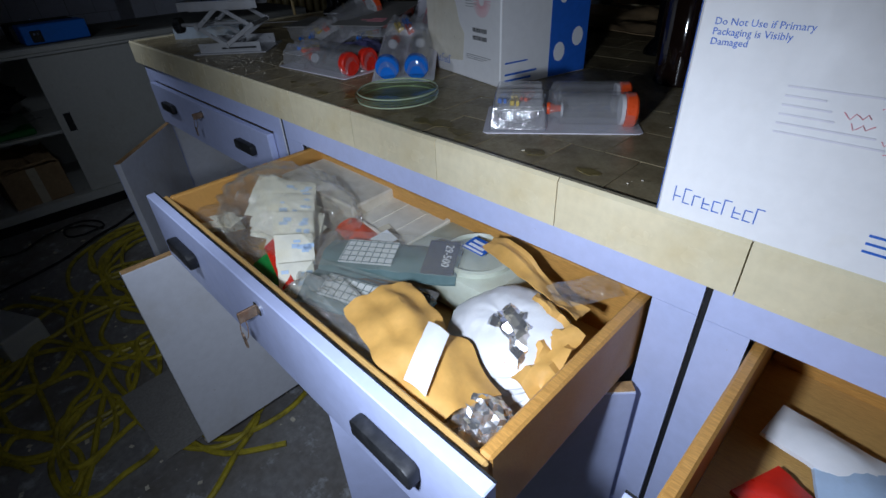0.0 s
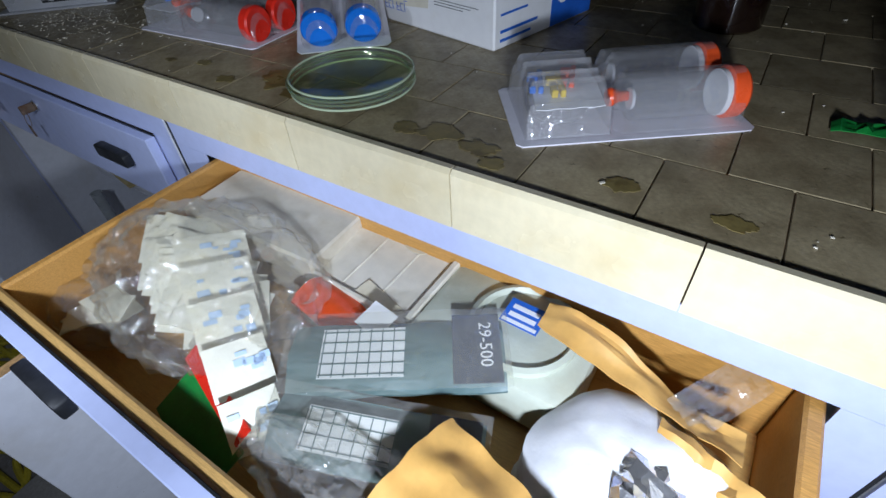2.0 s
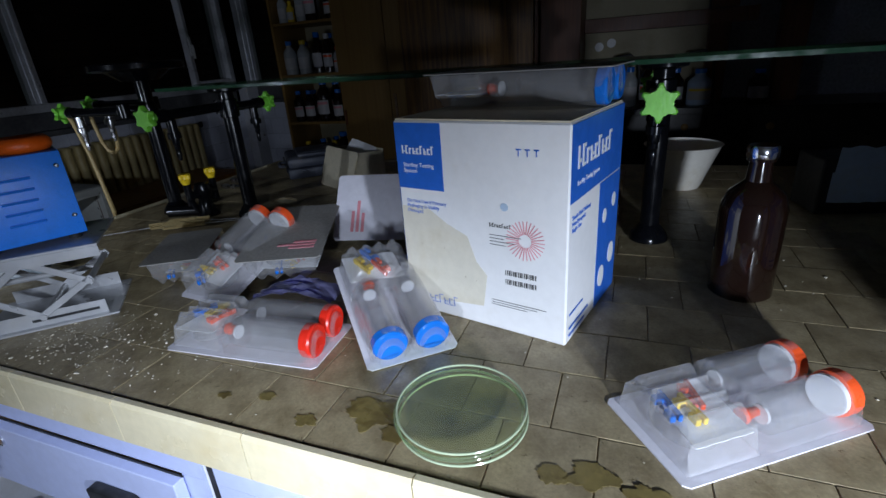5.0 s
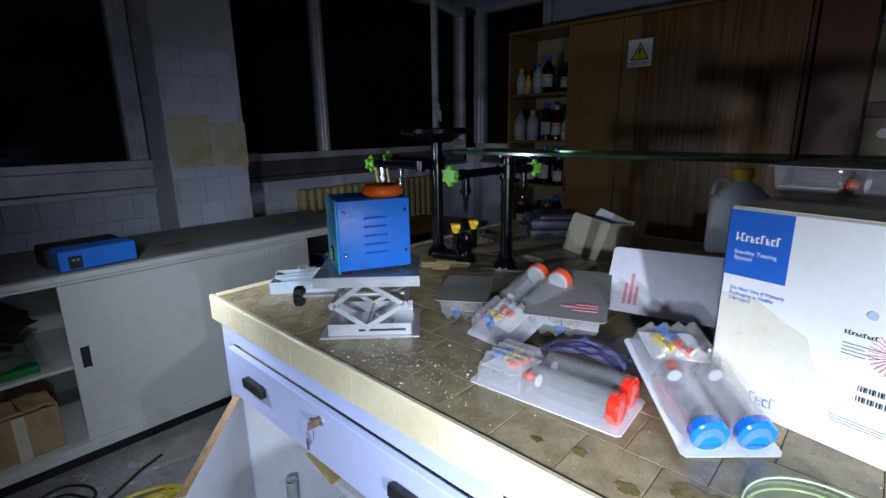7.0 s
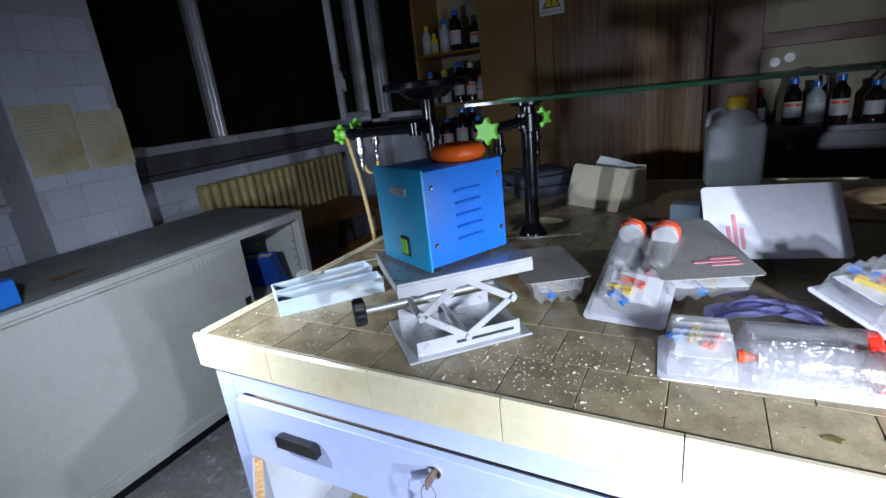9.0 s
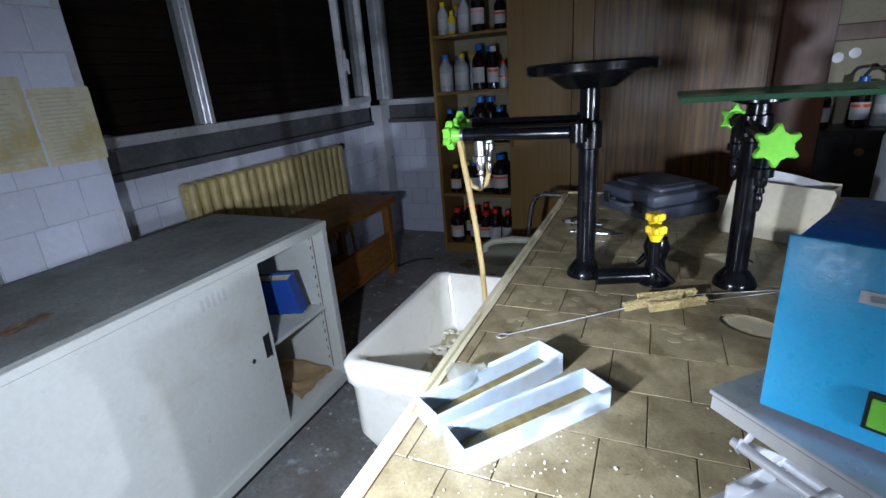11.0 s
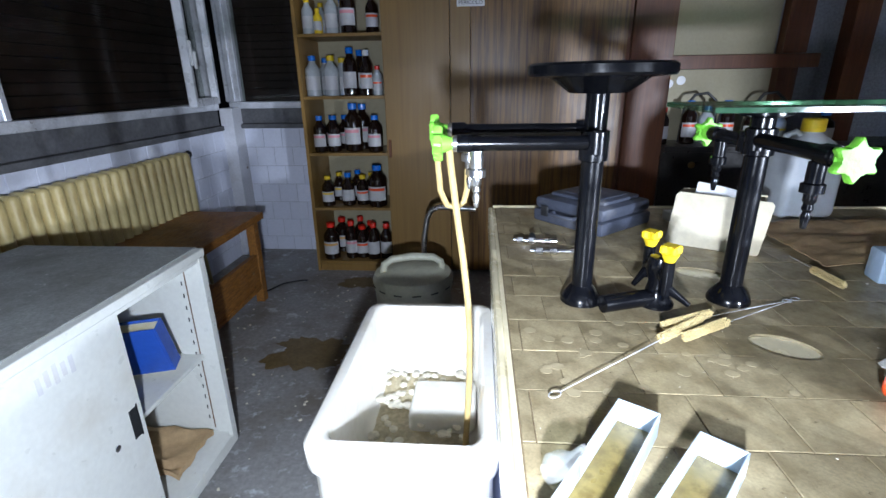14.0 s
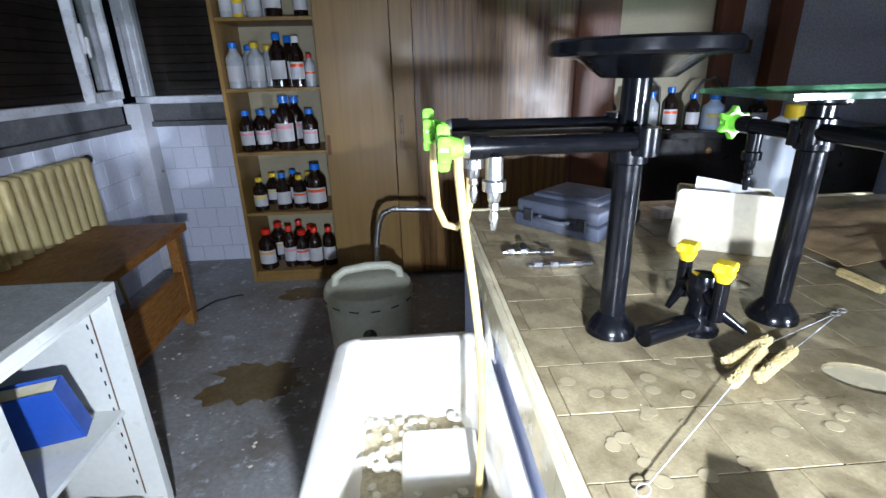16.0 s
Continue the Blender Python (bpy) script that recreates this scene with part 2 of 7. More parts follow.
    card=mat("brown cardboard", (0.40, 0.27, 0.14), 0.8, stain=(0.26, 0.16, 0.08), sscale=9, amount=0.6, grain=0.1, bump=0.15),
    card_white=mat("white cardboard", (0.80, 0.80, 0.80), 0.5, stain=(0.62, 0.56, 0.42), sscale=5, slo=0.58, shi=0.85, amount=0.6, stain2=(0.50, 0.38, 0.2), s2scale=60, s2lo=0.70, s2hi=0.74, grain=0.02, bump=0.03),
    card_stain=mat("stained carton", (0.70, 0.66, 0.55), 0.6, stain=(0.58, 0.50, 0.34), sscale=9, amount=0.6, stain2=(0.22, 0.13, 0.05), s2scale=70, s2lo=0.66, s2hi=0.70, grain=0.03),
    card_old=mat("yellowed cardboard", (0.62, 0.56, 0.42), 0.65, stain=(0.46, 0.36, 0.2), sscale=7, amount=0.6, grain=0.06, bump=0.06),
    print_blue=mat("blue print", (0.02, 0.13, 0.56), 0.42, grain=0.06),
    print_dark=mat("dark blue ink", (0.02, 0.06, 0.30), 0.5, grain=0.05),
    print_red=mat("red ink", (0.66, 0.05, 0.08), 0.5, grain=0.05),
    print_pink=mat("pink ink", (0.72, 0.28, 0.32), 0.5, grain=0.05),
    print_black=mat("black ink", (0.03, 0.03, 0.03), 0.5, grain=0.1),
    print_white=mat("white print", (0.82, 0.83, 0.85), 0.45, grain=0.02),
    kraft=mat("manila envelope paper", (0.66, 0.37, 0.10), 0.6, stain=(0.5, 0.26, 0.06), sscale=12, amount=0.5, grain=0.06, bump=0.15, bscale=30),
    foil=mat("crumpled foil", (0.86, 0.86, 0.88), 0.26, 0.92, grain=0.04, bump=0.5, bscale=45),
    fabric_white=mat("white glazed cloth", (0.78, 0.79, 0.82), 0.45, stain=(0.6, 0.6, 0.62), sscale=15, amount=0.5, grain=0.03, bump=0.1),
    gauze=mat("yellowed paper sachets", (0.76, 0.74, 0.62), 0.5, stain=(0.66, 0.60, 0.40), sscale=14, amount=0.7, grain=0.06, bump=0.2, bscale=50),
    glove=mat("grey green rubber glove", (0.12, 0.19, 0.19), 0.4, stain=(0.2, 0.27, 0.27), sscale=12, amount=0.5, grain=0.08, bump=0.1),
    red_pl=mat("red plastic", (0.72, 0.025, 0.012), 0.3, stain=(0.55, 0.02, 0.01), sscale=20, amount=0.4, grain=0.06),
    redor_pl=mat("orange red plastic", (0.80, 0.09, 0.02), 0.3, grain=0.06),
    green_card=mat("dark green card", (0.008, 0.20, 0.035), 0.4, grain=0.08),
    pale_green=mat("pale green tin", (0.56, 0.60, 0.50), 0.4, stain=(0.45, 0.44, 0.32), sscale=9, amount=0.6, grain=0.03),
    blue_pl=mat("blue plastic cap", (0.01, 0.17, 0.66), 0.2, grain=0.05, coat=0.4),
    white_pl=mat("white plastic", (0.78, 0.79, 0.80), 0.35, grain=0.03),
    milky=mat("milky plastic", (0.56, 0.60, 0.64), 0.4, stain=(0.4, 0.42, 0.42), sscale=7, amount=0.5, grain=0.03),
    tyvek=mat("lilac backing paper", (0.70, 0.69, 0.75), 0.5, stain=(0.62, 0.60, 0.65), sscale=14, amount=0.5, grain=0.04),
    grey_back=mat("dusty grey backing paper", (0.30, 0.29, 0.27), 0.7, stain=(0.20, 0.19, 0.17), sscale=9, amount=0.6, grain=0.12, gscale=150, bump=0.15),
    paper=mat("yellowed paper", (0.62, 0.58, 0.42), 0.7, stain=(0.48, 0.38, 0.14), sscale=7, slo=0.45, shi=0.65, amount=0.9, grain=0.04),
    amber=mat("amber glass", (0.010, 0.0045, 0.003), 0.08, grain=0.1, bump=0, coat=0.6),
    clear_bottle=mat("cloudy plastic bottle", (0.40, 0.43, 0.45), 0.25, stain=(0.4, 0.42, 0.42), sscale=10, amount=0.5, grain=0.03),
    label_white=mat("white label", (0.52, 0.52, 0.53), 0.55, stain=(0.5, 0.46, 0.38), sscale=20, amount=0.4, grain=0.03),
    cable_y=mat("dirty yellow cable", (0.50, 0.41, 0.035), 0.45, stain=(0.16, 0.13, 0.03), sscale=22, slo=0.48, shi=0.70, amount=0.8, grain=0.1),
    cable_k=mat("black cable", (0.012, 0.012, 0.013), 0.5, grain=0.2),
    shutter=mat("brown roller shutter", (0.024, 0.009, 0.005), 0.6, stain=(0.008, 0.004, 0.003), sscale=3, amount=0.8, stretch=(1, 6, 0.6), grain=0.2),
    dirt=mat("dark dirt", (0.05, 0.042, 0.03), 0.95, grain=0.3, bump=0.5),
    puddle=mat("brown wet stain", (0.195, 0.150, 0.052), 0.34, stain=(0.110, 0.078, 0.026), sscale=38, slo=0.46, shi=0.60, amount=0.85, grain=0.15, bump=0.05),
    sign_y=mat("yellow sign print", (0.82, 0.60, 0.02), 0.4, grain=0.03),
    book_blue=mat("blue binder", (0.015, 0.07, 0.36), 0.45, stain=(0.02, 0.05, 0.2), sscale=12, amount=0.4, grain=0.06),
    card_cream=mat("yellowed white card", (0.70, 0.66, 0.56), 0.55, stain=(0.50, 0.42, 0.28), sscale=9, slo=0.5, shi=0.8, amount=0.7, grain=0.04, bump=0.06),
    floor_wet=mat("dark brown floor stain", (0.13, 0.088, 0.030), 0.4, stain=(0.20, 0.145, 0.065), sscale=12, amount=0.7, grain=0.2, bump=0.05),
    dried=mat("pale dried drops", (0.37, 0.305, 0.185), 0.42, stain=(0.33, 0.27, 0.16), sscale=60, amount=0.7, grain=0.1, bump=0.05),
    crinkle=clear("crinkled bag film", (0.985, 0.98, 0.95), 0.16, 0.07, 0.10, 1.0, 60),
    bag_thick=clear("cloudy crumpled bag", (0.97, 0.97, 0.95), 0.13, 0.15, 0.13, 1.0, 40),
    bag=clear("clear plastic bag", (0.97, 0.97, 0.93), 0.10, 0.12, 0.16, 1.0, 38),
    pouch=clear("cloudy ribbed blister dome", (0.985, 0.985, 0.99), 0.15, 0.15, 0.09, 0.6, 45),
    blister=clear("clear blister plastic", (0.985, 0.985, 0.99), 0.13, 0.075, 0.08, 0.55, 32),
    violet=clear("violet film", (0.62, 0.62, 0.95), 0.06, 0.18, 0.12, 0.6, 30),
    dish_low=mat("greenish glass edge", (0.42, 0.50, 0.33), 0.1, grain=0.05, bump=0, coat=0.5),
    dish=clear("greenish watch glass", (0.95, 0.98, 0.90), 0.035, 0.018, 0.03),
    dish_mid=clear("green glass rim", (0.80, 0.90, 0.70), 0.12, 0.10, 0.04),
    flask=clear("clear flask glass", (0.93, 0.95, 0.92), 0.10, 0.12, 0.04),
    shelf_edge=mat("green glass edge", (0.020, 0.070, 0.035), 0.15, grain=0.05, bump=0, coat=0.5),
    shelf_glass=clear("dusty shelf glass", (0.55, 0.72, 0.60), 0.04, 0.035, 0.08),
    pane=clear("dark window pane", (0.80, 0.82, 0.80), 0.01, 0.002, 0.05),
)

# ---- mesh tools ----
class Geo:
    """A mesh in the making."""

    def __init__(self):
        self.bm = bmesh.new()

    def _bevel(self, verts, r, seg):
        if r > 0:
            edges = {e for v in verts for e in v.link_edges}
            bmesh.ops.bevel(self.bm, geom=list(edges), offset=r, segments=seg, affect="EDGES", profile=0.5)

    def box(self, x0, x1, y0, y1, z0, z1, r=0.0, seg=1, m=None):
        vs = [self.bm.verts.new((x, y, z)) for z in (z0, z1) for y in (y0, y1) for x in (x0, x1)]
        if m is not None:
            for v in vs:
                v.co = m @ v.co
        for f in ((0, 2, 3, 1), (4, 5, 7, 6), (0, 1, 5, 4), (1, 3, 7, 5), (3, 2, 6, 7), (2, 0, 4, 6)):
            self.bm.faces.new([vs[i] for i in f])
        self._bevel(vs, r, seg)
        return self

    def prism(self, pts, z0, z1, r=0.0, seg=1, m=None):
        n = len(pts)
        lo = [self.bm.verts.new((x, y, z0)) for x, y in pts]
        hi = [self.bm.verts.new((x, y, z1)) for x, y in pts]
        if m is not None:
            for v in lo + hi:
                v.co = m @ v.co
        self.bm.faces.new(lo[::-1])
        self.bm.faces.new(hi)
        for i in range(n):
            self.bm.faces.new((lo[i], lo[(i + 1) % n], hi[(i + 1) % n], hi[i]))
        self._bevel(lo + hi, r, seg)
        return self

    def lathe(self, prof, n=20, m=None, sx=1.0, sy=1.0):
        """Profile of (radius, height) turned round z."""
        rings = []
        for r, z in prof:
            if r < 1e-6:
                rings.append([self.bm.verts.new((0, 0, z))])
            else:
                rings.append([self.bm.verts.new((sx * r * math.cos(2 * math.pi * i / n), sy * r * math.sin(2 * math.pi * i / n), z)) for i in range(n)])
        for a, b in zip(rings, rings[1:]):
            for i in range(n):
                j = (i + 1) % n
                if len(a) == 1 and len(b) == 1:
                    break
                if len(a) == 1:
                    self.bm.faces.new((a[0], b[j], b[i]))
                elif len(b) == 1:
                    self.bm.faces.new((a[i], a[j], b[0]))
                else:
                    self.bm.faces.new((a[i], a[j], b[j], b[i]))
        for ring, rev in ((rings[0], True), (rings[-1], False)):
            if len(ring) > 1:
                self.bm.faces.new(ring[::-1] if rev else ring)
        if m is not None:
            for ring in rings:
                for v in ring:
                    v.co = m @ v.co
        return self

    def rod(self, a, b, r, r2=None, n=12):
        a, b = Vector(a), Vector(b)
        q = (b - a).to_track_quat("Z", "Y").to_matrix().to_4x4()
        return self.lathe([(r, 0), (r if r2 is None else r2, (b - a).length)], n, Matrix.Translation(a) @ q)

    def tube(self, pts, r, n=8, closed=False):
        pts = [Vector(p) for p in pts]
        k = len(pts)
        rings, side = [], None
        for i, p in enumerate(pts):
            d = (pts[(i + 1) % k] - pts[i - 1]) if (closed or 0 < i < k - 1) else (pts[1] - pts[0] if i == 0 else pts[-1] - pts[-2])
            d = d.normalized() if d.length > 1e-9 else Vector((0, 0, 1))
            if side is None:
                side = d.orthogonal().normalized()
            side = side - d * side.dot(d)
            side = side.normalized() if side.length > 1e-6 else d.orthogonal().normalized()
            up = d.cross(side)
            rr = r(i / (k - 1)) if callable(r) else r
            rings.append([self.bm.verts.new(p + rr * (math.cos(2 * math.pi * j / n) * side + math.sin(2 * math.pi * j / n) * up)) for j in range(n)])
        for a, b in zip(rings, rings[1:] + ([rings[0]] if closed else [])):
            for j in range(n):
                self.bm.faces.new((a[j], a[(j + 1) % n], b[(j + 1) % n], b[j]))
        if not closed:
            self.bm.faces.new(rings[0][::-1])
            self.bm.faces.new(rings[-1])
        return self

    def sheet(self, nx, ny, f, thick=0.0):
        """A sheet of points f(u, v), u and v from 0 to 1, given a thickness downwards."""
        top = [[self.bm.verts.new(f(i / nx, j / ny)) for i in range(nx + 1)] for j in range(ny + 1)]
        for j in range(ny):
            for i in range(nx):
                self.bm.faces.new((top[j][i], top[j][i + 1], top[j + 1][i + 1], top[j + 1][i]))
        if thick:
            low = [[self.bm.verts.new(v.co - Vector((0, 0, thick))) for v in row] for row in top]
            for j in range(ny):
                for i in range(nx):
                    self.bm.faces.new((low[j][i], low[j + 1][i], low[j + 1][i + 1], low[j][i + 1]))
            rim = [(0, i) for i in range(nx)] + [(j, nx) for j in range(ny)] + [(ny, i) for i in range(nx, 0, -1)] + [(j, 0) for j in range(ny, 0, -1)]
            for a, b in zip(rim, rim[1:] + rim[:1]):
                self.bm.faces.new((low[a[0]][a[1]], low[b[0]][b[1]], top[b[0]][b[1]], top[a[0]][a[1]]))
        return self

    def ball(self, c, rx, ry, rz, crumple=0.0, scale=30.0, sub=3):
        out = bmesh.ops.create_icosphere(self.bm, subdivisions=sub, radius=1)
        for v in out["verts"]:
            d = v.co.normalized()
            k = 1 + crumple * noise.noise(d * scale * 0.1 + Vector(c) * 7) + crumple * 0.6 * noise.noise(d * scale * 0.25 + Vector(c) * 3)
            v.co = Vector((c[0] + rx * d.x * k, c[1] + ry * d.y * k, c[2] + rz * d.z * k))
        return self

    def mesh(self, name, angle=35):
        bmesh.ops.recalc_face_normals(self.bm, faces=self.bm.faces)
        me = bpy.data.meshes.new(name)
        self.bm.to_mesh(me)
        self.bm.free()
        for p in me.polygons:
            p.use_smooth = True
        me.set_sharp_from_angle(angle=radians(angle))
        return me


def part(name, g, material, parent=None, label="", m=None, angle=35):
    """Links a Geo as one mesh object under a thing or a part."""
    me = g.mesh(name, angle)
    me.materials.append(M[material])
    ob = new(name, me)
    ob.parent = parent
    if m is not None:
        ob.matrix_basis = m
    return tagged(ob, label)


def thing(name, label, category, m=None, group="", kind=""):
    """An empty at the base of a thing with parts."""
    ob = new(name)
    ob.empty_display_size = 0.05
    if m is not None:
        ob.matrix_basis = m
    return tagged(ob, label, category, group, kind)


def solid(name, g, material, label, category, m=None, group="", kind="", angle=35):
    """A thing of one mesh."""
    return tagged(part(name, g, material, None, "", m, angle), label, category, group, kind)


def lettering(text, size, material, parent, m, name="lettering"):
    """Flat letters, in the built-in font, raised a hair above what they stand on."""
    cu = bpy.data.curves.new("letters", "FONT")
    cu.body, cu.size, cu.extrude = text, size, 0.0003
    cu.resolution_u = 2
    tmp = new("letters", cu)
    bpy.context.view_layer.update()
    me = bpy.data.meshes.new_from_object(tmp.evaluated_get(bpy.context.evaluated_depsgraph_get()))
    bpy.data.objects.remove(tmp)
    me.materials.clear()
    me.materials.append(M[material])
    ob = new(name, me)
    ob.parent = parent
    ob.matrix_basis = m
    return ob


def bars(g, x, z, widths, h, gap, y, depth=0.0006):
    """Rows of unreadable print as bars on a face towards -y."""
    for i, w in enumerate(widths):
        g.box(x, x + w, y - depth, y, z - i * (h + gap) - h, z - i * (h + gap))
    return g


def wob(p, s, k):
    return noise.noise(Vector(p) * s) * k

# ---- the room ----
BT = 0.93                       # worktop height
X0, X1, Y0, Y1 = -3.8, 2.6, -1.6, 4.65   # inner faces of the walls
H = 2.95
TOP_R = 1.60                    # right end of the island bench

solid("floor", Geo().box(X0 - 0.3, X1 + 0.3, Y0 - 0.3, Y1 + 0.3, -0.12, 0), "concrete", "bare stained concrete floor, dusty and patched", "floor", kind="structure")
solid("ceiling", Geo().box(X0 - 0.3, X1 + 0.3, Y0 - 0.3, Y1 + 0.3, H, H + 0.15), "plaster", "dark plastered ceiling", "ceiling", kind="structure")
solid("wall_east", Geo().box(X1, X1 + 0.2, Y0 - 0.2, Y1 + 0.2, 0, H), "plaster", "plain white plaster wall", "wall", kind="structure")
solid("wall_south", Geo().box(X0 - 0.25, X1, Y0 - 0.2, Y0, 0, H), "plaster", "plain white plaster wall", "wall", kind="structure")
SILL, WTOP = 1.02, 2.55
west = Geo()
west.box(X0 - 0.25, X0, Y0, Y1 + 0.2, 0, SILL - 0.002)
west.box(X0 - 0.25, X0, Y0, Y1 + 0.2, WTOP, H)
west.box(X0 - 0.25, X0, Y0, -0.9, SILL, WTOP)
west.box(X0 - 0.25, X0, 1.5, 1.92, SILL, WTOP)
wall_west = solid("wall_west", west, "wall_grout", "window wall of white tiles below a long sill", "wall", kind="structure")
north = Geo()
north.box(X0, X1, Y1, Y1 + 0.2, 0, SILL)
north.box(X0, X1, Y1, Y1 + 0.2, WTOP, H)
north.box(-2.9, X1, Y1, Y1 + 0.2, SILL, WTOP)
wall_north = solid("wall_north", north, "wall_grout", "white tiled wall behind the shelves with a window", "wall", kind="structure")
pillar = solid("wall_pillar", Geo().box(X0, -3.464, 1.485, 1.936, 0, H), "plaster", "plastered pillar with white tiles on its lower part", "pillar", kind="structure")
corner_post = solid("wall_corner_post", Geo().box(X0, X0 + 0.10, Y1 - 0.16, Y1, 0, SILL + 0.16, 0.003), "plaster", "white corner pier under the windows", "pillar", kind="structure")

# the sill band and the aluminium windows
def window(name, axis, a, b, pane_edges, label, sill="sill_dirty"):
    """A window band in a wall, along y on the west wall or along x on the north wall."""
    w = thing(name, label, "window", kind="structure")
    def bar(nm, lo, hi, z0, z1, d0, d1, mt="alu", r=0.004):
        g = Geo()
        if axis == "y":
            g.box(X0 + d0, X0 + d1, lo, hi, z0, z1, r)
        else:
            g.box(lo, hi, Y1 - d1, Y1 - d0, z0, z1, r)
        return part(nm, g, mt, w)
    z0 = SILL + 0.15
    bar("window_sill", a, b, SILL, SILL + 0.035, -0.2, 0.045, sill)
    bar("sill_band", a, b, SILL + 0.037, z0, -0.06, 0.012, sill)
    bar("window_frame", a, b, z0, z0 + 0.05, -0.06, 0.03)
    bar("window_frame", a, b, WTOP - 0.06, WTOP, -0.06, 0.03)
    for p, wd in pane_edges:
        bar("mullion", p - wd / 2, p + wd / 2, z0 + 0.052, WTOP - 0.062, -0.055, 0.035)
        bar("mullion_bead", p - wd / 6, p + wd / 6, z0 + 0.052, WTOP - 0.062, 0.036, 0.05)
    es = [p for p, _ in pane_edges]
    for p, q in zip(es, es[1:]):
        bar("pane", p + 0.03, q - 0.03, z0 + 0.055, WTOP - 0.065, -0.012, -0.008, "pane", 0)
    g = Geo()
    n = 26
    for i in range(n):
        zz = SILL + i * (WTOP - SILL) / n
        if axis == "y":
            g.box(X0 - 0.20, X0 - 0.175, a, b, zz + 0.002, zz + (WTOP - SILL) / n - 0.002, 0.003)
        else:
            g.box(a, b, Y1 + 0.175, Y1 + 0.20, zz + 0.002, zz + (WTOP - SILL) / n - 0.002, 0.003)
    part("roller_shutter", g, "shutter", w, "closed dark brown roller shutter behind the glass")
    return w


win_a = window("window_1", "y", -0.9, 1.49, [(-0.87, 0.06), (0.30, 0.08), (1.42, 0.10)], "aluminium window over a bright sill, shutter closed", "alu")
win_b = window("window_2", "y", 1.93, 4.45, [(1.98, 0.08), (2.74, 0.07), (4.40, 0.10)], "wide aluminium window with one sash ajar, shutter closed")
win_c = window("window_3", "x", X0 + 0.02, -2.9, [(X0 + 0.06, 0.12), (-2.95, 0.08)], "narrow aluminium window beside the shelf, shutter closed")
# the sash that stands ajar, with its handle
sash = part("open_sash", Geo().box(0, 0.05, -0.62, -0.57, 1.22, 2.46, 0.006).box(0, 0.05, -0.05, 0, 1.22, 2.46, 0.006).box(0.001, 0.049, -0.569, -0.051, 1.22, 1.27, 0.006).box(0.001, 0.049, -0.569, -0.051, 2.41, 2.46, 0.006), "sash_white", win_b, "bright aluminium sash ajar", pose(X0 + 0.04, 4.36, 0, 0, 0, 16))
part("sash_handle", Geo().box(0.05, 0.066, -0.612, -0.585, 1.46, 1.60, 0.004).box(0.066, 0.082, -0.608, -0.588, 1.44, 1.54, 0.005), "white_pl", sash, "white lever handle")

# ---- white wall tiles, each a piece with open joints ----
TW, TH = 0.15, 0.15


def tile_field(host, axis, lo, hi, rows):
    """A bonded field of white tiles, cut at its ends."""
    for r in rows:
        z0, z1 = max(0.0, r * TH - 0.03), min(SILL, (r + 1) * TH - 0.03)
        for c in range(-1, int((hi - lo) / TW) + 2):
            a = lo + c * TW + (TW / 2 if r % 2 else 0)
            a, b = max(lo, a), min(hi, a + TW)
            if b - a < 0.02 or z1 - z0 < 0.02:
                continue
            key = ("wall", round(b - a, 3), round(z1 - z0, 3))
            if key not in tile_bank:
                tile_bank[key] = Geo().box(0.0016, b - a - 0.0016, -0.006, 0.0, 0.0016, z1 - z0 - 0.0016, 0.0012).mesh("wall_tile")
                tile_bank[key].materials.append(M["wall_tile"])
            ob = new("wall_tile", tile_bank[key])
            ob.parent = host
            ob.matrix_basis = pose(X0, a, z0, 0, 0, 90) if axis == "y" else pose(a, Y1, z0)


tile_bank = {}
tile_field(wall_west, "y", 1.94, Y1 - 0.16, range(7))
tile_field(wall_west, "y", -0.3, 1.48, (5, 6))
tile_field(wall_north, "x", X0 + 0.10, -2.95, range(7))
# pillar tiles, two and a half to the row
PW = 0.145
cut = []
for r in range(12):
    z = 0.676 + r * 0.146
    if z > 1.80 or z < 0.7:
        continue
    off = 0.045 if r % 2 else 0.0
    for c in range(5):
        y0 = 1.37 + c * PW + 0.0 - off
        lo, hi = max(y0, 1.487), min(y0 + PW, 1.934)
        if hi - lo > 0.03:
            cut.append((lo, hi, z))
for lo, hi, z in cut:
    g = Geo().box(-3.466, -3.458, lo + 0.002, hi - 0.002, z + 0.002, z + 0.144, 0.0015)
    part("wall_tile", g, "wall_tile", pillar)

# ---- island bench: carcass units, worktop, edge tiles ----
CUPS = ((-1.315, 1.585, 0.052, 0.036, -31), (-1.317, 1.909, 0.050, 0.032, -18))      # cup drains: centre, half axes, turn
CUT = [(x - rx - 0.010, x + rx + 0.010, y - rx + 0.004, y + rx - 0.004) for x, y, rx, ry, turn in CUPS]


def minus(rect, holes):
    """The rectangle less the holes, as rectangles."""
    out = [rect]
    for a, b, c, d in holes:
        rest = []
        for x0, x1, y0, y1 in out:
            if x0 >= b or x1 <= a or y0 >= d or y1 <= c:
                rest.append((x0, x1, y0, y1))
                continue
            m0, m1 = max(x0, a), min(x1, b)
            rest += [q for q in ((x0, m0, y0, y1), (m1, x1, y0, y1), (m0, m1, y0, max(y0, c)), (m0, m1, min(y1, d), y1)) if q[1] - q[0] > 0.0005 and q[3] - q[2] > 0.0005]
        out = rest
    return out


slab = Geo()
for x0, x1, y0, y1 in minus((-1.775, TOP_R, 1.016, 2.50), CUT):
    slab.box(x0, x1, y0, y1, BT - 0.07, BT - 0.0022)
top = solid("worktop", slab, "grout", "dirty brown tiled laboratory worktop with dark joints", "worktop", kind="structure")

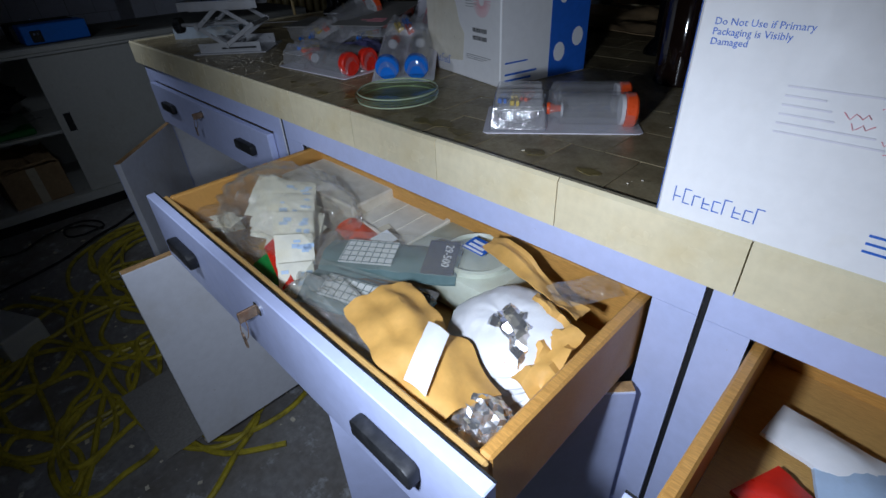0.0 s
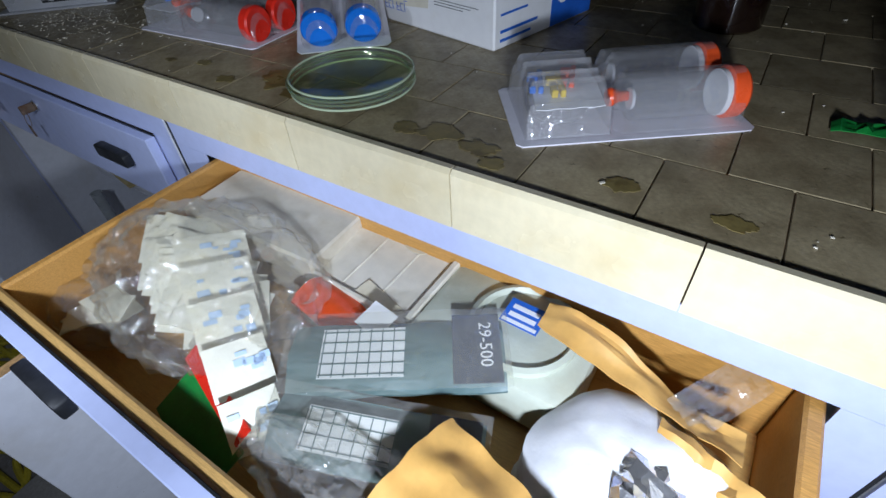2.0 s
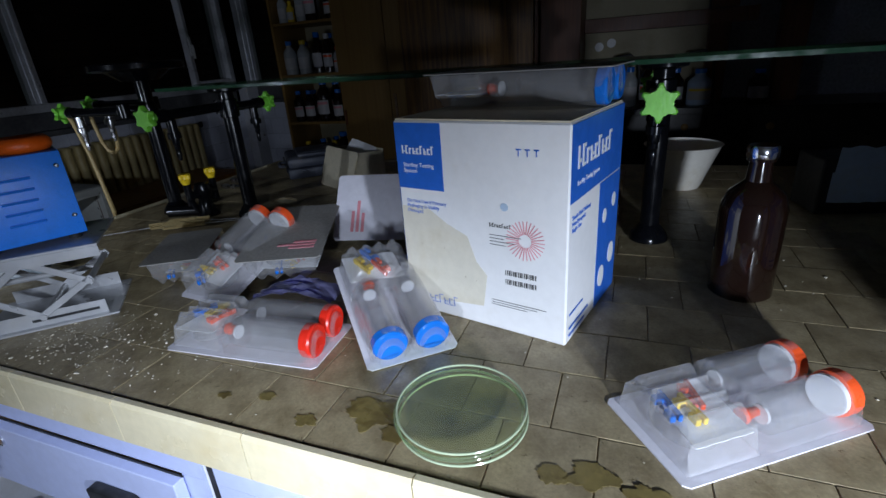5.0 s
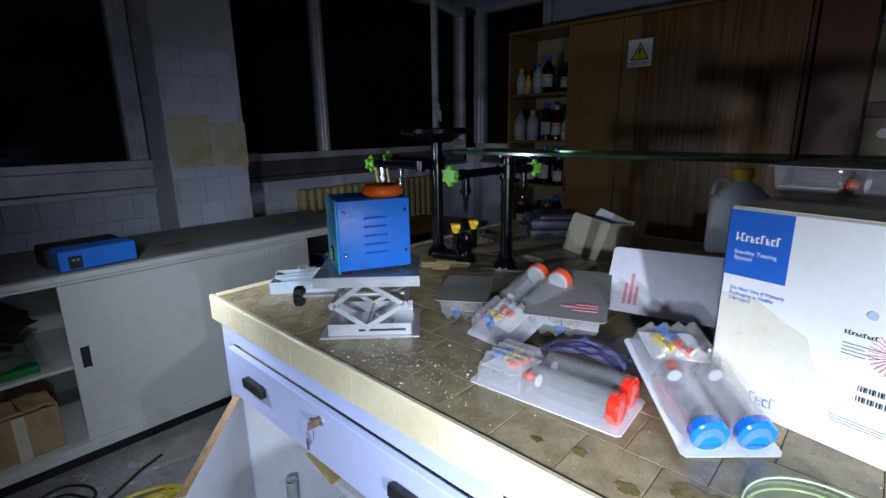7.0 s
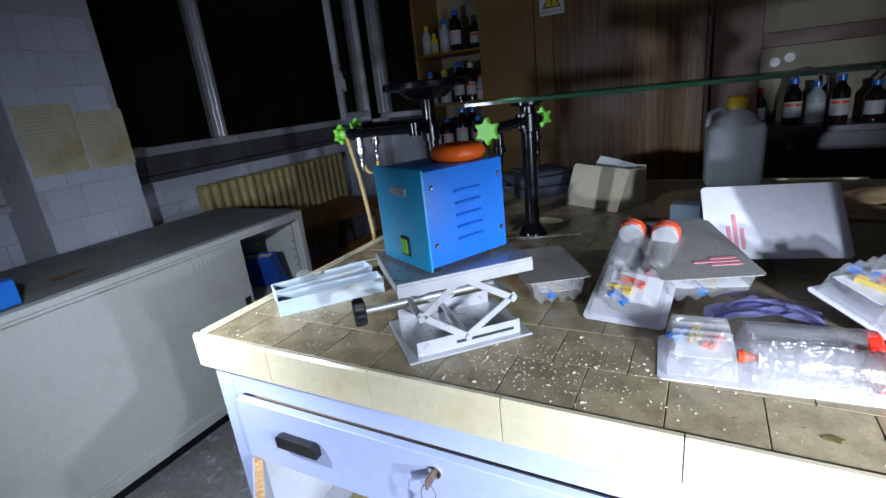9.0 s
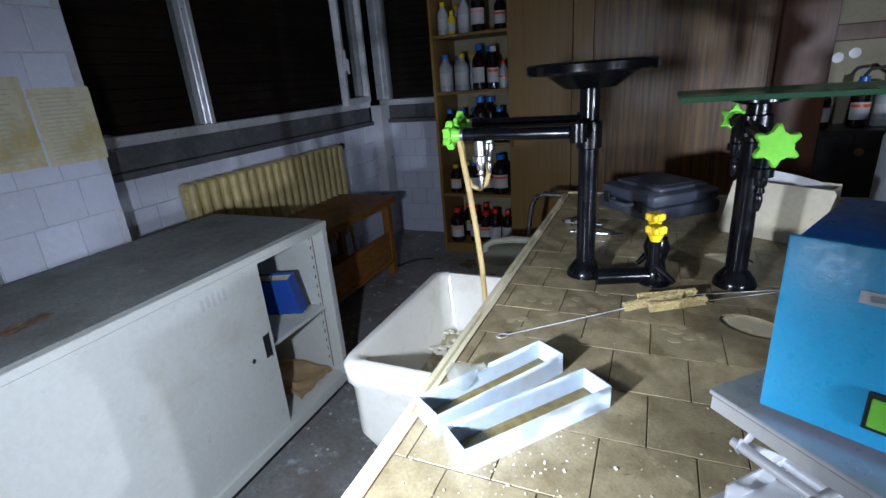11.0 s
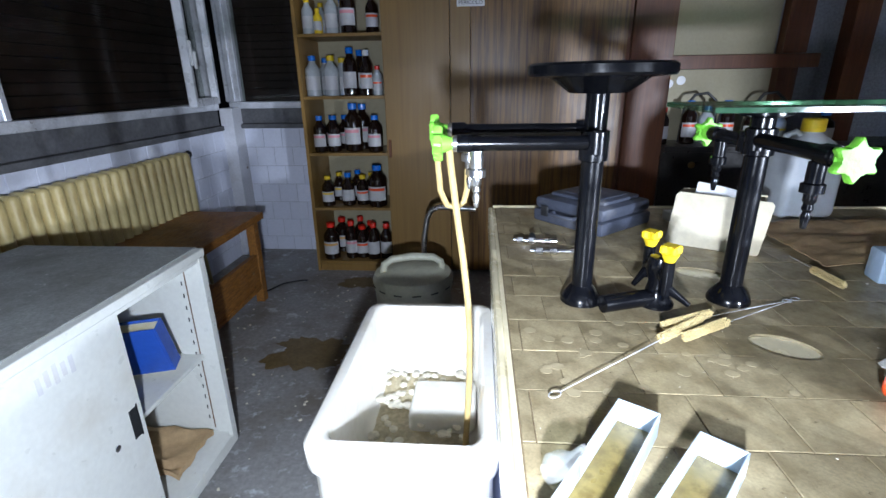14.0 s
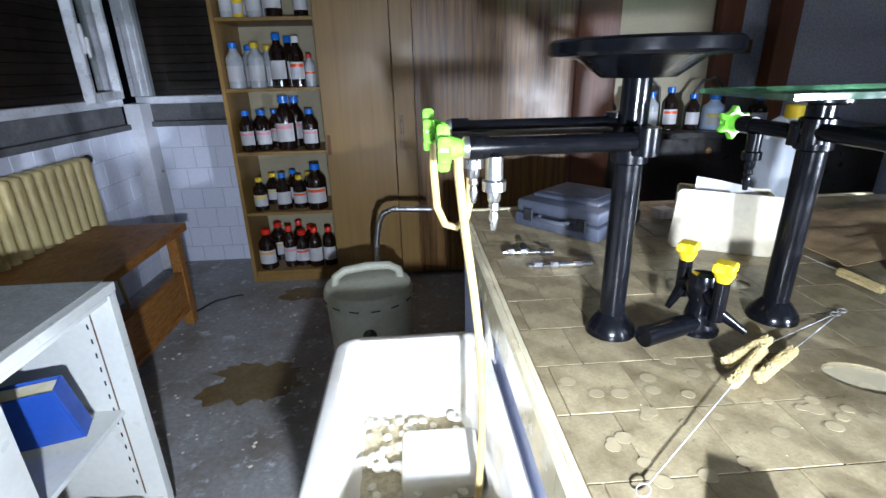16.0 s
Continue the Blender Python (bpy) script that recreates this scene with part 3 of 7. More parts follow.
P, PD, GAP = 0.109, 0.1075, 0.0008
XL, XR, YF, YB = -1.765, TOP_R, 1.0165, 2.498
pieces = []
for r in range(14):
    y0, y1 = max(YF, 1.0145 + r * PD), min(YB, 1.0145 + (r + 1) * PD)
    off = 0.0 if r % 2 == 0 else P / 2
    for c in range(-19, 16):
        x0 = 0.0515 + c * P + off
        a, b = max(XL, x0), min(XR, x0 + P)
        if b - a > 0.012 and y1 - y0 > 0.012:
            pieces.append((a, b, y0, y1))
split = [p for p in pieces if len(minus(p, CUT)) != 1 or minus(p, CUT)[0] != p]
pieces = [p for p in pieces if p not in split]
near = sorted((p for p in pieces if p[2] < 1.96 and p[0] < 0.16), key=lambda p: p[2] + 0.12 * abs(p[0] + 0.9))[:295]
chosen = set(near)
shared = {}
rnd = random.Random(4)
for a, b, y0, y1 in near:
    key = (round(b - a, 3), round(y1 - y0, 3))
    if key not in shared:
        w, d = key
        shared[key] = Geo().box(-w / 2 + GAP, w / 2 - GAP, -d / 2 + GAP, d / 2 - GAP, -0.004, 0.0, 0.0006).mesh("worktop_tile")
        shared[key].materials.append(M["tile_top"])
    ob = new("tile", shared[key])
    ob.parent = top
    ob.matrix_basis = pose((a + b) / 2, (y0 + y1) / 2, BT + rnd.uniform(-0.0003, 0.0003), rnd.uniform(-0.12, 0.12), rnd.uniform(-0.12, 0.12), rnd.choice((0, 180)))
for (cx, cy, rx, ry, turn), hole in zip(CUPS, CUT):
    g = Geo()
    for p in split:
        for x0, x1, y0, y1 in minus(p, [hole]):
            if (x0, x1, y0, y1) != p:
                g.box(x0 + GAP * (x0 == p[0]), x1 - GAP * (x1 == p[1]), y0 + GAP * (y0 == p[2]), y1 - GAP * (y1 == p[3]), BT - 0.004, BT)
    hx, hy = (hole[1] - hole[0]) / 2, (hole[3] - hole[2]) / 2
    angles = sorted([2 * math.pi * i / 44 for i in range(44)] + [math.atan2(sy * hy, sx * hx) % (2 * math.pi) for sx in (-1, 1) for sy in (-1, 1)])
    rings = [[], [], []]
    for t in angles:
        k = min(hx / max(1e-6, abs(math.cos(t))), hy / max(1e-6, abs(math.sin(t))))
        u = t - radians(turn)
        e = 1 / math.hypot(math.cos(u) / rx, math.sin(u) / ry)
        for ring, d, z in zip(rings, (k, e, e), (BT, BT, BT - 0.005)):
            ring.append(g.bm.verts.new((cx + d * math.cos(t), cy + d * math.sin(t), z)))
    for r0, r1 in zip(rings, rings[1:]):
        for i in range(len(r0)):
            j = (i + 1) % len(r0)
            g.bm.faces.new((r0[i], r0[j], r1[j], r1[i]))
    part("cut_tile", g, "tile_top", top, "tile cut round the drain")
g = Geo()
for a, b, y0, y1 in pieces:
    if (a, b, y0, y1) not in chosen:
        g.box(a + GAP, b - GAP, y0 + GAP, y1 - GAP, BT - 0.004, BT)
tagged(part("far_tiles", g, "tile_top", top), kind="stuff")
part("border_strip", Geo().box(-1.775, -1.767, 1.016, 2.498, BT - 0.004, BT + 0.001), "tile_edge", top)
# edge tiles: a rounded nose on the front and on the left end
EP = 0.2265
prof = [(0.0, 0.0), (0.016, 0.0), (0.016, 0.066), (0.012, 0.070), (0.004, 0.071), (0.0, 0.066)]


def nose(length):
    g = Geo()
    n = len(prof)
    a = [g.bm.verts.new((0.0008, y, z)) for y, z in prof]
    b = [g.bm.verts.new((length - 0.0008, y, z)) for y, z in prof]
    g.bm.faces.new(a)
    g.bm.faces.new(b[::-1])
    for i in range(n):
        g.bm.faces.new((a[i], b[i], b[(i + 1) % n], a[(i + 1) % n]))
    return g


edge = thing("worktop_edge", "cream glazed ceramic edge tiles round the worktop", "edge tiles", kind="structure")
me = nose(EP).mesh("edge_tile", 30)
me.materials.append(M["tile_edge"])
for i in range(-7, 7):
    ob = new("edge_tile", me)
    ob.parent = edge
    ob.matrix_basis = pose(i * EP, 1.0, BT - 0.0665)
part("edge_tile", nose(-7 * EP + 1.791), "tile_edge", edge, m=pose(-1.791, 1.0, BT - 0.0665))
for i in range(6):
    ob = new("edge_tile", me)
    ob.parent = edge
    ob.matrix_basis = pose(-1.791, 1.017 + (i + 1) * EP, BT - 0.0665, 0, 0, -90)
part("edge_tile", nose(0.10), "tile_edge", edge, m=pose(-1.791, 1.017 + 6 * EP + 0.105, BT - 0.0665, 0, 0, -90))
for i in range(6):
    ob = new("edge_tile", me)
    ob.parent = edge
    ob.matrix_basis = pose(-1.775 + (i + 1) * EP, 2.518, BT - 0.0665, 0, 0, 180)

# carcass: three units side by side under the front, a plain end panel, and a back half
UNITS = [(-1.73, -0.794, 0.03, 0.045), (-0.772, 0.196, 0.070, 0.055), (0.204, 1.10, 0.05, 0.05)]


def carcass(i, a, b, sl, sr):
    u = thing("base_cabinet", "pale blue laminate laboratory base cabinet with open cupboard under a drawer", "cabinet", group="base cabinets of the bench")
    t = 0.018
    yb = 1.70
    part("side_panel", Geo().box(a, a + t, 1.022, yb, 0.08, 0.858, 0.001), "white_lam", u)
    part("side_panel", Geo().box(b - t, b, 1.022, yb, 0.08, 0.858, 0.001), "white_lam", u)
    part("bottom_panel", Geo().box(a + t, b - t, 1.03, yb, 0.08, 0.10), "white_lam", u)
    part("back_panel", Geo().box(a + t, b - t, yb - 0.01, yb, 0.10, 0.858), "white_lam", u)
    part("shelf", Geo().box(a + t, b - t, 1.16, yb - 0.011, 0.375, 0.395, 0.001), "white_lam", u, "dirty white shelf")
    part("top_rail", Geo().box(a, b, 1.018, 1.0215, 0.8065, 0.859).box(a + t, b - t, 1.022, 1.06, 0.8065, 0.857), "laminate", u)
    part("stile", Geo().box(a, a + sl, 1.018, 1.0215, 0.081, 0.806), "laminate", u)
    part("stile", Geo().box(b - sr, b, 1.018, 1.0215, 0.081, 0.806), "laminate", u)
    part("plinth", Geo().box(a, b, 1.07, 1.09, 0.0, 0.08), "dark_gap", u)
    return u


units = [carcass(i, *u) for i, u in enumerate(UNITS)]
for x, hw in ((-0.783, 0.0095), (0.20, 0.0036)):
    solid("trim", Geo().box(x - hw, x + hw, 1.024, 1.06, 0.0, 0.858), "dark_gap", "black strip between two cabinets", "trim", kind="structure")
part("filler", Geo().box(-1.775, -1.731, 1.018, 1.035, 0.0, 0.858).box(-1.775, -1.757, 1.036, 2.50, 0.0, 0.858), "laminate", top, "pale blue end panel")
part("rear_carcass", Geo().box(-1.755, TOP_R, 1.72, 2.49, 0.0, 0.858).box(1.11, TOP_R, 1.03, 1.72, 0, 0.858), "laminate", top)


def door_leaf(u, hinge, length, angle, z0=0.10, z1=0.655, flip=1):
    """A cupboard door on a hinge; the angle is that of the open leaf in plan."""
    m = pose(hinge[0], hinge[1], 0, 0, 0, angle)
    d = part("door", Geo().box(0.0, length, -0.009, 0.009, z0, z1, 0.001), "white_lam", u, "open white laminate door", m)
    part("door_edge", Geo().box(0.001, length - 0.001, -0.0085, 0.0085, z1 + 0.0003, z1 + 0.002), "chip_edge", d)
    part("outer_face", Geo().box(0.001, length - 0.001, -0.0115, -0.0095, z0 + 0.001, z1 - 0.001) if flip > 0 else Geo().box(0.001, length - 0.001, 0.0095, 0.0115, z0 + 0.001, z1 - 0.001), "laminate", d, "pale blue face")
    return d


door_leaf(units[0], (-1.70, 1.01), 0.40, math.degrees(math.atan2(-0.255, 0.30)))
door_leaf(units[1], (-0.735, 1.008), 0.427, -90.2)
door_leaf(units[1], (0.150, 1.006), 0.435, -134, flip=-1)

# ---- drawers of the bench ----
def drawer(label, a, b, yf, depth=0.42, group="bench drawers"):
    """A drawer whose front panel stands at yf; the box lies behind it."""
    d = thing("drawer", label, "drawer", pose(a, yf, 0.0), group=group)
    w = b - a
    z0, z1 = 0.665, 0.80
    part("front_panel", Geo().box(0, w, -0.019, -0.001, z0, z1 + 0.004, 0.0015), "laminate", d, "pale blue laminate front")
    part("front_lip", Geo().box(0.0, w, -0.0035, -0.0008, z1 + 0.0042, z1 + 0.0052), "handle", d, "thin dark line along the top edge")
    part("inner_front", Geo().box(0.02, w - 0.02, 0.0, 0.014, z0 + 0.01, z1 - 0.002, 0.003), "yellow_wood", d)
    part("side", Geo().box(0.02, 0.034, 0.0145, depth, z0 + 0.01, z1 - 0.004, 0.003), "drawer_wood", d)
    part("side", Geo().box(w - 0.036, w - 0.02, 0.0145, depth, z0 + 0.01, z1 - 0.002, 0.003), "drawer_wood", d)
    part("back", Geo().box(0.0345, w - 0.0365, depth - 0.013, depth, z0 + 0.01, z1 - 0.02, 0.002), "drawer_wood", d)
    part("base", Geo().box(0.0345, w - 0.0365, 0.0145, depth - 0.0135, z0 + 0.012, z0 + 0.018), "yellow_wood", d)
    for hx in (0.11 * w / 0.87, 0.675 * w / 0.87 + 0.01):
        g = Geo()
        g.prism([(x, z) for x, z in ((0.0, -0.014), (0.1, -0.014), (0.1, 0.010), (0.09, 0.014), (0.01, 0.014), (0.0, 0.010))], 0, 0.017, 0.003, 2,
                pose(hx, -0.0195, 0.745, 90, 0, 0))
        part("handle", g, "handle", d, "black plastic pull")
    lock = part("lock", Geo().lathe([(0.0, 0), (0.0115, 0), (0.0115, 0.003), (0.009, 0.004), (0, 0.004)], 20, pose(w * 0.52, -0.019, 0.775, 90)), "chrome", d)
    part("key", Geo().box(w * 0.52 - 0.002, w * 0.52 + 0.002, -0.05, -0.0232, 0.766, 0.784, 0.001).tube([(w * 0.52 + 0.013 * math.cos(a1), -0.047 + 0.004 * math.sin(a1), 0.755 + 0.016 * math.sin(a1)) for a1 in [i * math.pi / 8 for i in range(16)]], 0.0007, 5, True)
         .box(w * 0.52 - 0.013, w * 0.52 - 0.004, -0.05, -0.048, 0.715, 0.742, 0.002), "rusty", lock, "keys on a wire ring")
    return d


dr_1 = drawer("closed pale blue drawer with keys in its lock", -1.703, -0.833, 1.0165, 0.40)
dr_2 = drawer("pulled-out pale blue drawer full of laboratory supplies", -0.712, 0.155, 0.696, 0.365)
dr_3 = drawer("half-open pale blue drawer with small packets", 0.238, 1.08, 0.765, 0.40)
# added black slabs behind the two open drawers: the bays' shade as a dark surface
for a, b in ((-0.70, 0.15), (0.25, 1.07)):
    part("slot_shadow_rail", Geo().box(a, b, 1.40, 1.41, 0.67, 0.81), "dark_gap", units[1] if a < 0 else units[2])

# ---- white sheet-steel sliding-door cabinet under the window ----
def steel_cabinet(y0, y1, label, parts_open):
    c = thing("steel_cabinet", label, "cabinet", pose(-3.36, y0, 0), group="white cabinets under the window")
    d, L, h, z0 = 0.63, y1 - y0, 0.85, 0.075
    part("top", Geo().box(0, d + 0.006, 0, L, h - 0.03, h - 0.004, 0.003), "cab_paint", c)
    part("top_cover", Geo().box(0.004, d - 0.02, 0.004, L - 0.004, h - 0.0035, h), "cab_top", c, "dusty grey linoleum top")
    part("bottom", Geo().box(0, d, 0, L, z0, z0 + 0.04, 0.002), "cab_paint", c)
    part("back", Geo().box(0, 0.012, 0.013, L - 0.013, z0 + 0.041, h - 0.031), "cab_paint", c)
    part("end_panel", Geo().box(0, d, 0, 0.012, z0 + 0.041, h - 0.031), "cab_paint", c)
    part("end_panel", Geo().box(0, d, L - 0.012, L, z0 + 0.041, h - 0.031), "cab_paint", c)
    part("corner_post", Geo().box(d - 0.012, d + 0.004, L - 0.034, L - 0.0122, z0 + 0.041, h - 0.031), "cab_paint", c)
    part("plinth", Geo().box(0.03, d - 0.06, 0.02, L - 0.02, 0, z0 - 0.001), "dark_gap", c, "black recessed plinth")
    part("shelf", Geo().box(0.013, d - 0.06, 0.0125, L - 0.0125, 0.435, 0.45, 0.001), "cab_paint", c)
    part("track", Geo().box(d - 0.05, d, 0.013, L - 0.036, z0 + 0.0405, z0 + 0.046).box(d - 0.05, d, 0.013, L - 0.036, h - 0.042, h - 0.031), "cab_paint", c)
    part("rust_line", Geo().box(d - 0.075, d - 0.071, L - 0.0135, L - 0.0122, z0 + 0.06, h - 0.06), "rusty", c, "rust-brown vertical seam")
    for zz in range(14):
        for xx in (0.10, d - 0.09):
            part("shelf_slot", Geo().box(xx, xx + 0.004, L - 0.0135, L - 0.0122, z0 + 0.10 + zz * 0.045, z0 + 0.115 + zz * 0.045), "dark_gap", c)
    for k, (a, b, xo, pulls) in enumerate(parts_open):
        hy = pulls[0]
        dd = part("sliding_door", Geo().box(xo, xo + 0.014, a - y0, b - y0, z0 + 0.047, h - 0.043, 0.002), "cab_paint", c, "off-white sliding door")
        for py in pulls:
            part("finger_pull", Geo().box(xo + 0.0142, xo + 0.0155, py - y0 - 0.014, py - y0 + 0.014, 0.445, 0.535, 0.0004).box(xo + 0.0142, xo + 0.0165, py - y0 + 0.0142, py - y0 + 0.017, 0.44, 0.54), "handle", dd, "black recessed pull")
        if k == 0:
            part("lock", Geo().lathe([(0.009, 0), (0.009, 0.003), (0.006, 0.004), (0, 0.004)], 14, pose(xo + 0.014, hy - y0 - 0.075, 0.47, 90, 0, 90)), "chrome", dd)
            g = Geo()
            for q in range(5):
                g.box(xo + 0.0141, xo + 0.0147, hy - y0 - 0.22 + q * 0.022, hy - y0 - 0.207 + q * 0.022, 0.735 + (q % 2) * 0.006, 0.775 + (q % 3) * 0.004)
            part("sticker_rest", g, "label_white", dd, "torn remains of a white sticker")
    return c


steel_cabinet(-0.60, 2.275, "long off-white steel cabinet, its sliding door between two open bays", [(0.785, 1.89, 0.60, (1.855, 0.83))])

# ---- glazed sink trough hung on the bench end ----
def sink():
    s = thing("sink", "deep white glazed ceramic sink with dried mud in it", "sink", pose(-2.115, 1.47, 0))
    w, L, z1, dp = 0.330, 0.56, 0.782, 0.225
    def ring(x0, x1, y0, y1, z, r, n=6):
        pts = []
        for cx, cy, a0 in ((x1 - r, y1 - r, 0), (x0 + r, y1 - r, 90), (x0 + r, y0 + r, 180), (x1 - r, y0 + r, 270)):
            for i in range(n):
                a = radians(a0 + 90 * i / (n - 1))
                pts.append((cx + r * math.cos(a), cy + r * math.sin(a), z))
        return pts
    g = Geo()
    rings = [ring(0.03, w - 0.03, 0.03, L - 0.03, z1 - dp - 0.03, 0.03), ring(0.008, w - 0.008, 0.008, L - 0.008, z1 - dp + 0.02, 0.04), ring(0.006, w - 0.006, 0.006, L - 0.006, z1 - 0.07, 0.04),
             ring(-0.004, w + 0.002, -0.004, L + 0.004, z1 - 0.055, 0.045), ring(-0.006, w + 0.004, -0.006, L + 0.006, z1 - 0.012, 0.045), ring(0.004, w - 0.004, 0.004, L - 0.004, z1, 0.04),
             ring(0.022, w - 0.022, 0.022, L - 0.022, z1, 0.035), ring(0.030, w - 0.030, 0.030, L - 0.030, z1 - 0.012, 0.035), ring(0.036, w - 0.036, 0.036, L - 0.036, z1 - dp + 0.05, 0.04), ring(0.07, w - 0.07, 0.07, L - 0.07, z1 - dp + 0.02, 0.04)]
    vs = [[g.bm.verts.new(p) for p in r] for r in rings]
    for a, b in zip(vs, vs[1:]):
        for i in range(len(a)):
            j = (i + 1) % len(a)
            g.bm.faces.new((a[i], a[j], b[j], b[i]))
    g.bm.faces.new(vs[0][::-1])
    g.bm.faces.new(vs[-1])
    part("basin", g, "porcelain", s, "white glazed fireclay basin", angle=50)
    part("inner_block", Geo().box(w - 0.195, w - 0.038, 0.275, 0.420, z1 - dp + 0.02, z1 - dp + 0.080, 0.016, 3), "porcelain", s, "raised glazed block")
    part("splash_back", Geo().box(w - 0.004, w + 0.012, L - 0.10, L + 0.02, z1 - 0.03, z1 + 0.10, 0.006, 2), "porcelain", s)
    g = Geo()
    zb = z1 - dp + 0.0225
    g.sheet(24, 30, lambda u, v: (0.05 + u * (w - 0.10), 0.05 + v * (L - 0.10), zb + 0.012 + 0.010 * noise.noise(Vector((u * 5, v * 9, 3))) * (1 if v > 0.3 else 0.5)), 0.02)
    part("mud", g, "mud", s, "dried brown mud")
    rn = random.Random(8)
    g = Geo()
    for i in range(80):
        x, y = 0.055 + (w - 0.12) * rn.random() ** 1.5, 0.08 + (L - 0.16) * rn.random() ** 0.7
        r = rn.uniform(0.007, 0.014)
        g.lathe([(0, 0.0012), (r * 0.8, 0.0016), (r, 0.0006), (r * 0.95, -0.004)], 12, pose(x, y, zb + 0.033, rn.uniform(-5, 5), rn.uniform(-5, 5), rn.uniform(0, 180)), 1.0, rn.uniform(0.75, 0.95))
    tagged(part("dried_scum", g, "pale_flake", s, "pale curled flakes"), kind="stuff")
    for x in (0.05, w - 0.05):
        part("leg", Geo().box(x - 0.018, x + 0.018, L / 2 - 0.2, L / 2 + 0.2, 0, z1 - dp - 0.031, 0.003), "porcelain", s, "white masonry support")
    return s


sink()

# ---- tall wardrobe with open shelf bay ----
W = thing("wardrobe", "tall brown veneered wardrobe with an open bay of reagent bottles", "wardrobe", pose(-3.04, 4.17, 0))
WH = 2.14
part("side_panel", Geo().box(0, 0.022, 0, 0.44, 0, WH), "veneer_lt", W)
part("divider", Geo().box(0.578, 0.60, 0, 0.44, 0, WH), "veneer_lt", W)
part("side_panel", Geo().box(2.125, 2.147, 0, 0.44, 0, WH), "red_wood", W)
part("top_panel", Geo().box(0.0, 2.147, -0.004, 0.44, WH + 0.0005, WH + 0.025), "veneer_lt", W)
part("back_panel", Geo().box(0.023, 0.577, 0.425, 0.435, 0, WH), "cream_panel", W)
SH = [0.075, 0.49, 0.885, 1.265, 1.655]
for z in SH:
    part("shelf", Geo().box(0.0225, 0.5775, 0.012, 0.42, z - 0.02, z, 0.001), "veneer_lt", W)
part("kick_board", Geo().box(0.023, 0.577, 0.01, 0.026, 0, 0.054), "veneer_lt", W)
part("door", Geo().box(0.585, 1.018, -0.022, -0.003, 0.03, WH - 0.01, 0.002), "veneer_lt", W, "plain tan sliding door")
part("door", Geo().box(1.022, 1.15, -0.020, -0.001, 0.03, WH - 0.01, 0.002), "veneer_lt", W, "tan door stile")
part("door", Geo().box(1.152, 2.12, -0.020, -0.001, 0.03, WH - 0.01, 0.002), "veneer", W, "brown door streaked with dark grain")
part("door_pull", Geo().box(0.597, 0.615, -0.036, -0.0225, 0.86, 0.98, 0.003), "red_wood", W, "dark wooden pull")
pl = part("key_plate", Geo().box(1.052, 1.074, -0.024, -0.0205, 0.90, 1.06, 0.002), "rusty", W, "brass key plate")
part("key_bow", Geo().tube([(1.063 + 0.011 * math.cos(i * math.pi / 6), -0.03, 1.075 + 0.011 * math.sin(i * math.pi / 6)) for i in range(12)], 0.003, 6, True), "rusty", pl)
sg = solid("warning_sign", Geo().box(0, 0.172, -0.003, 0, 0, 0.185, 0.001), "print_white", "white and yellow triangular danger sign on the wardrobe door", "sign", pose(-1.975, 4.148, 1.785))
part("triangle_edge", Geo().prism([(0.02, 0.045), (0.152, 0.045), (0.086, 0.165)], 0, 0.0008, 0, 1, pose(0, -0.0031, 0, 90)), "print_black", sg)
part("triangle", Geo().prism([(0.034, 0.053), (0.138, 0.053), (0.086, 0.149)], 0, 0.0008, 0, 1, pose(0, -0.0042, 0, 90)), "sign_y", sg)
part("exclamation_mark", Geo().prism([(0.080, 0.082), (0.092, 0.082), (0.095, 0.125), (0.077, 0.125)], 0, 0.0008, 0, 1, pose(0, -0.0053, 0, 90)).prism([(0.080, 0.062), (0.092, 0.062), (0.092, 0.074), (0.080, 0.074)], 0, 0.0008, 0, 1, pose(0, -0.0053, 0, 90)), "print_black", sg)
lettering("PERICOLO", 0.032, "print_black", sg, pose(0.010, -0.0036, 0.012, 90))

# ---- hutch counter to the right of the wardrobe ----
Hh = thing("hutch", "dark reddish hutch over a black counter, cream panels behind", "hutch", pose(-0.88, 4.2, 0))
part("post", Geo().box(0.0, 0.26, -0.02, 0.40, 0, 2.3, 0.003), "red_wood", Hh)
part("counter_top", Geo().box(0.262, 2.20, -0.08, 0.44, 0.885, 0.925, 0.003), "black_top", Hh)
part("base", Geo().box(0.262, 2.20, -0.04, 0.44, 0, 0.884), "black_top", Hh, "black drawer fronts under the counter")
for x in (0.46, 0.93, 1.4):
    part("knob", Geo().lathe([(0.022, 0), (0.022, 0.01), (0.012, 0.018), (0, 0.019)], 14, pose(x, -0.0405, 0.80, 90)), "veneer_lt", Hh)
part("lower_panel", Geo().box(0.263, 1.10, 0.28, 0.30, 0.926, 1.40), "cream_panel", Hh)
part("rail", Geo().box(0.262, 1.30, 0.24, 0.30, 1.402, 1.49, 0.002), "red_wood", Hh)
part("upper_panel", Geo().box(0.263, 1.02, 0.28, 0.30, 1.492, 1.93), "cream_panel", Hh)
part("post", Geo().box(1.03, 1.15, 0.2, 0.279, 0.926, 1.401), "red_wood", Hh)
part("post", Geo().box(1.03, 1.18, 0.2, 0.279, 1.492, 2.3), "red_wood", Hh)
part("top_rail", Geo().box(0.262, 2.20, 0.2, 0.30, 2.0, 2.3, 0.002), "red_wood", Hh)
part("side_post", Geo().box(1.42, 1.56, 0.18, 0.30, 0.926, 1.999), "red_wood", Hh)
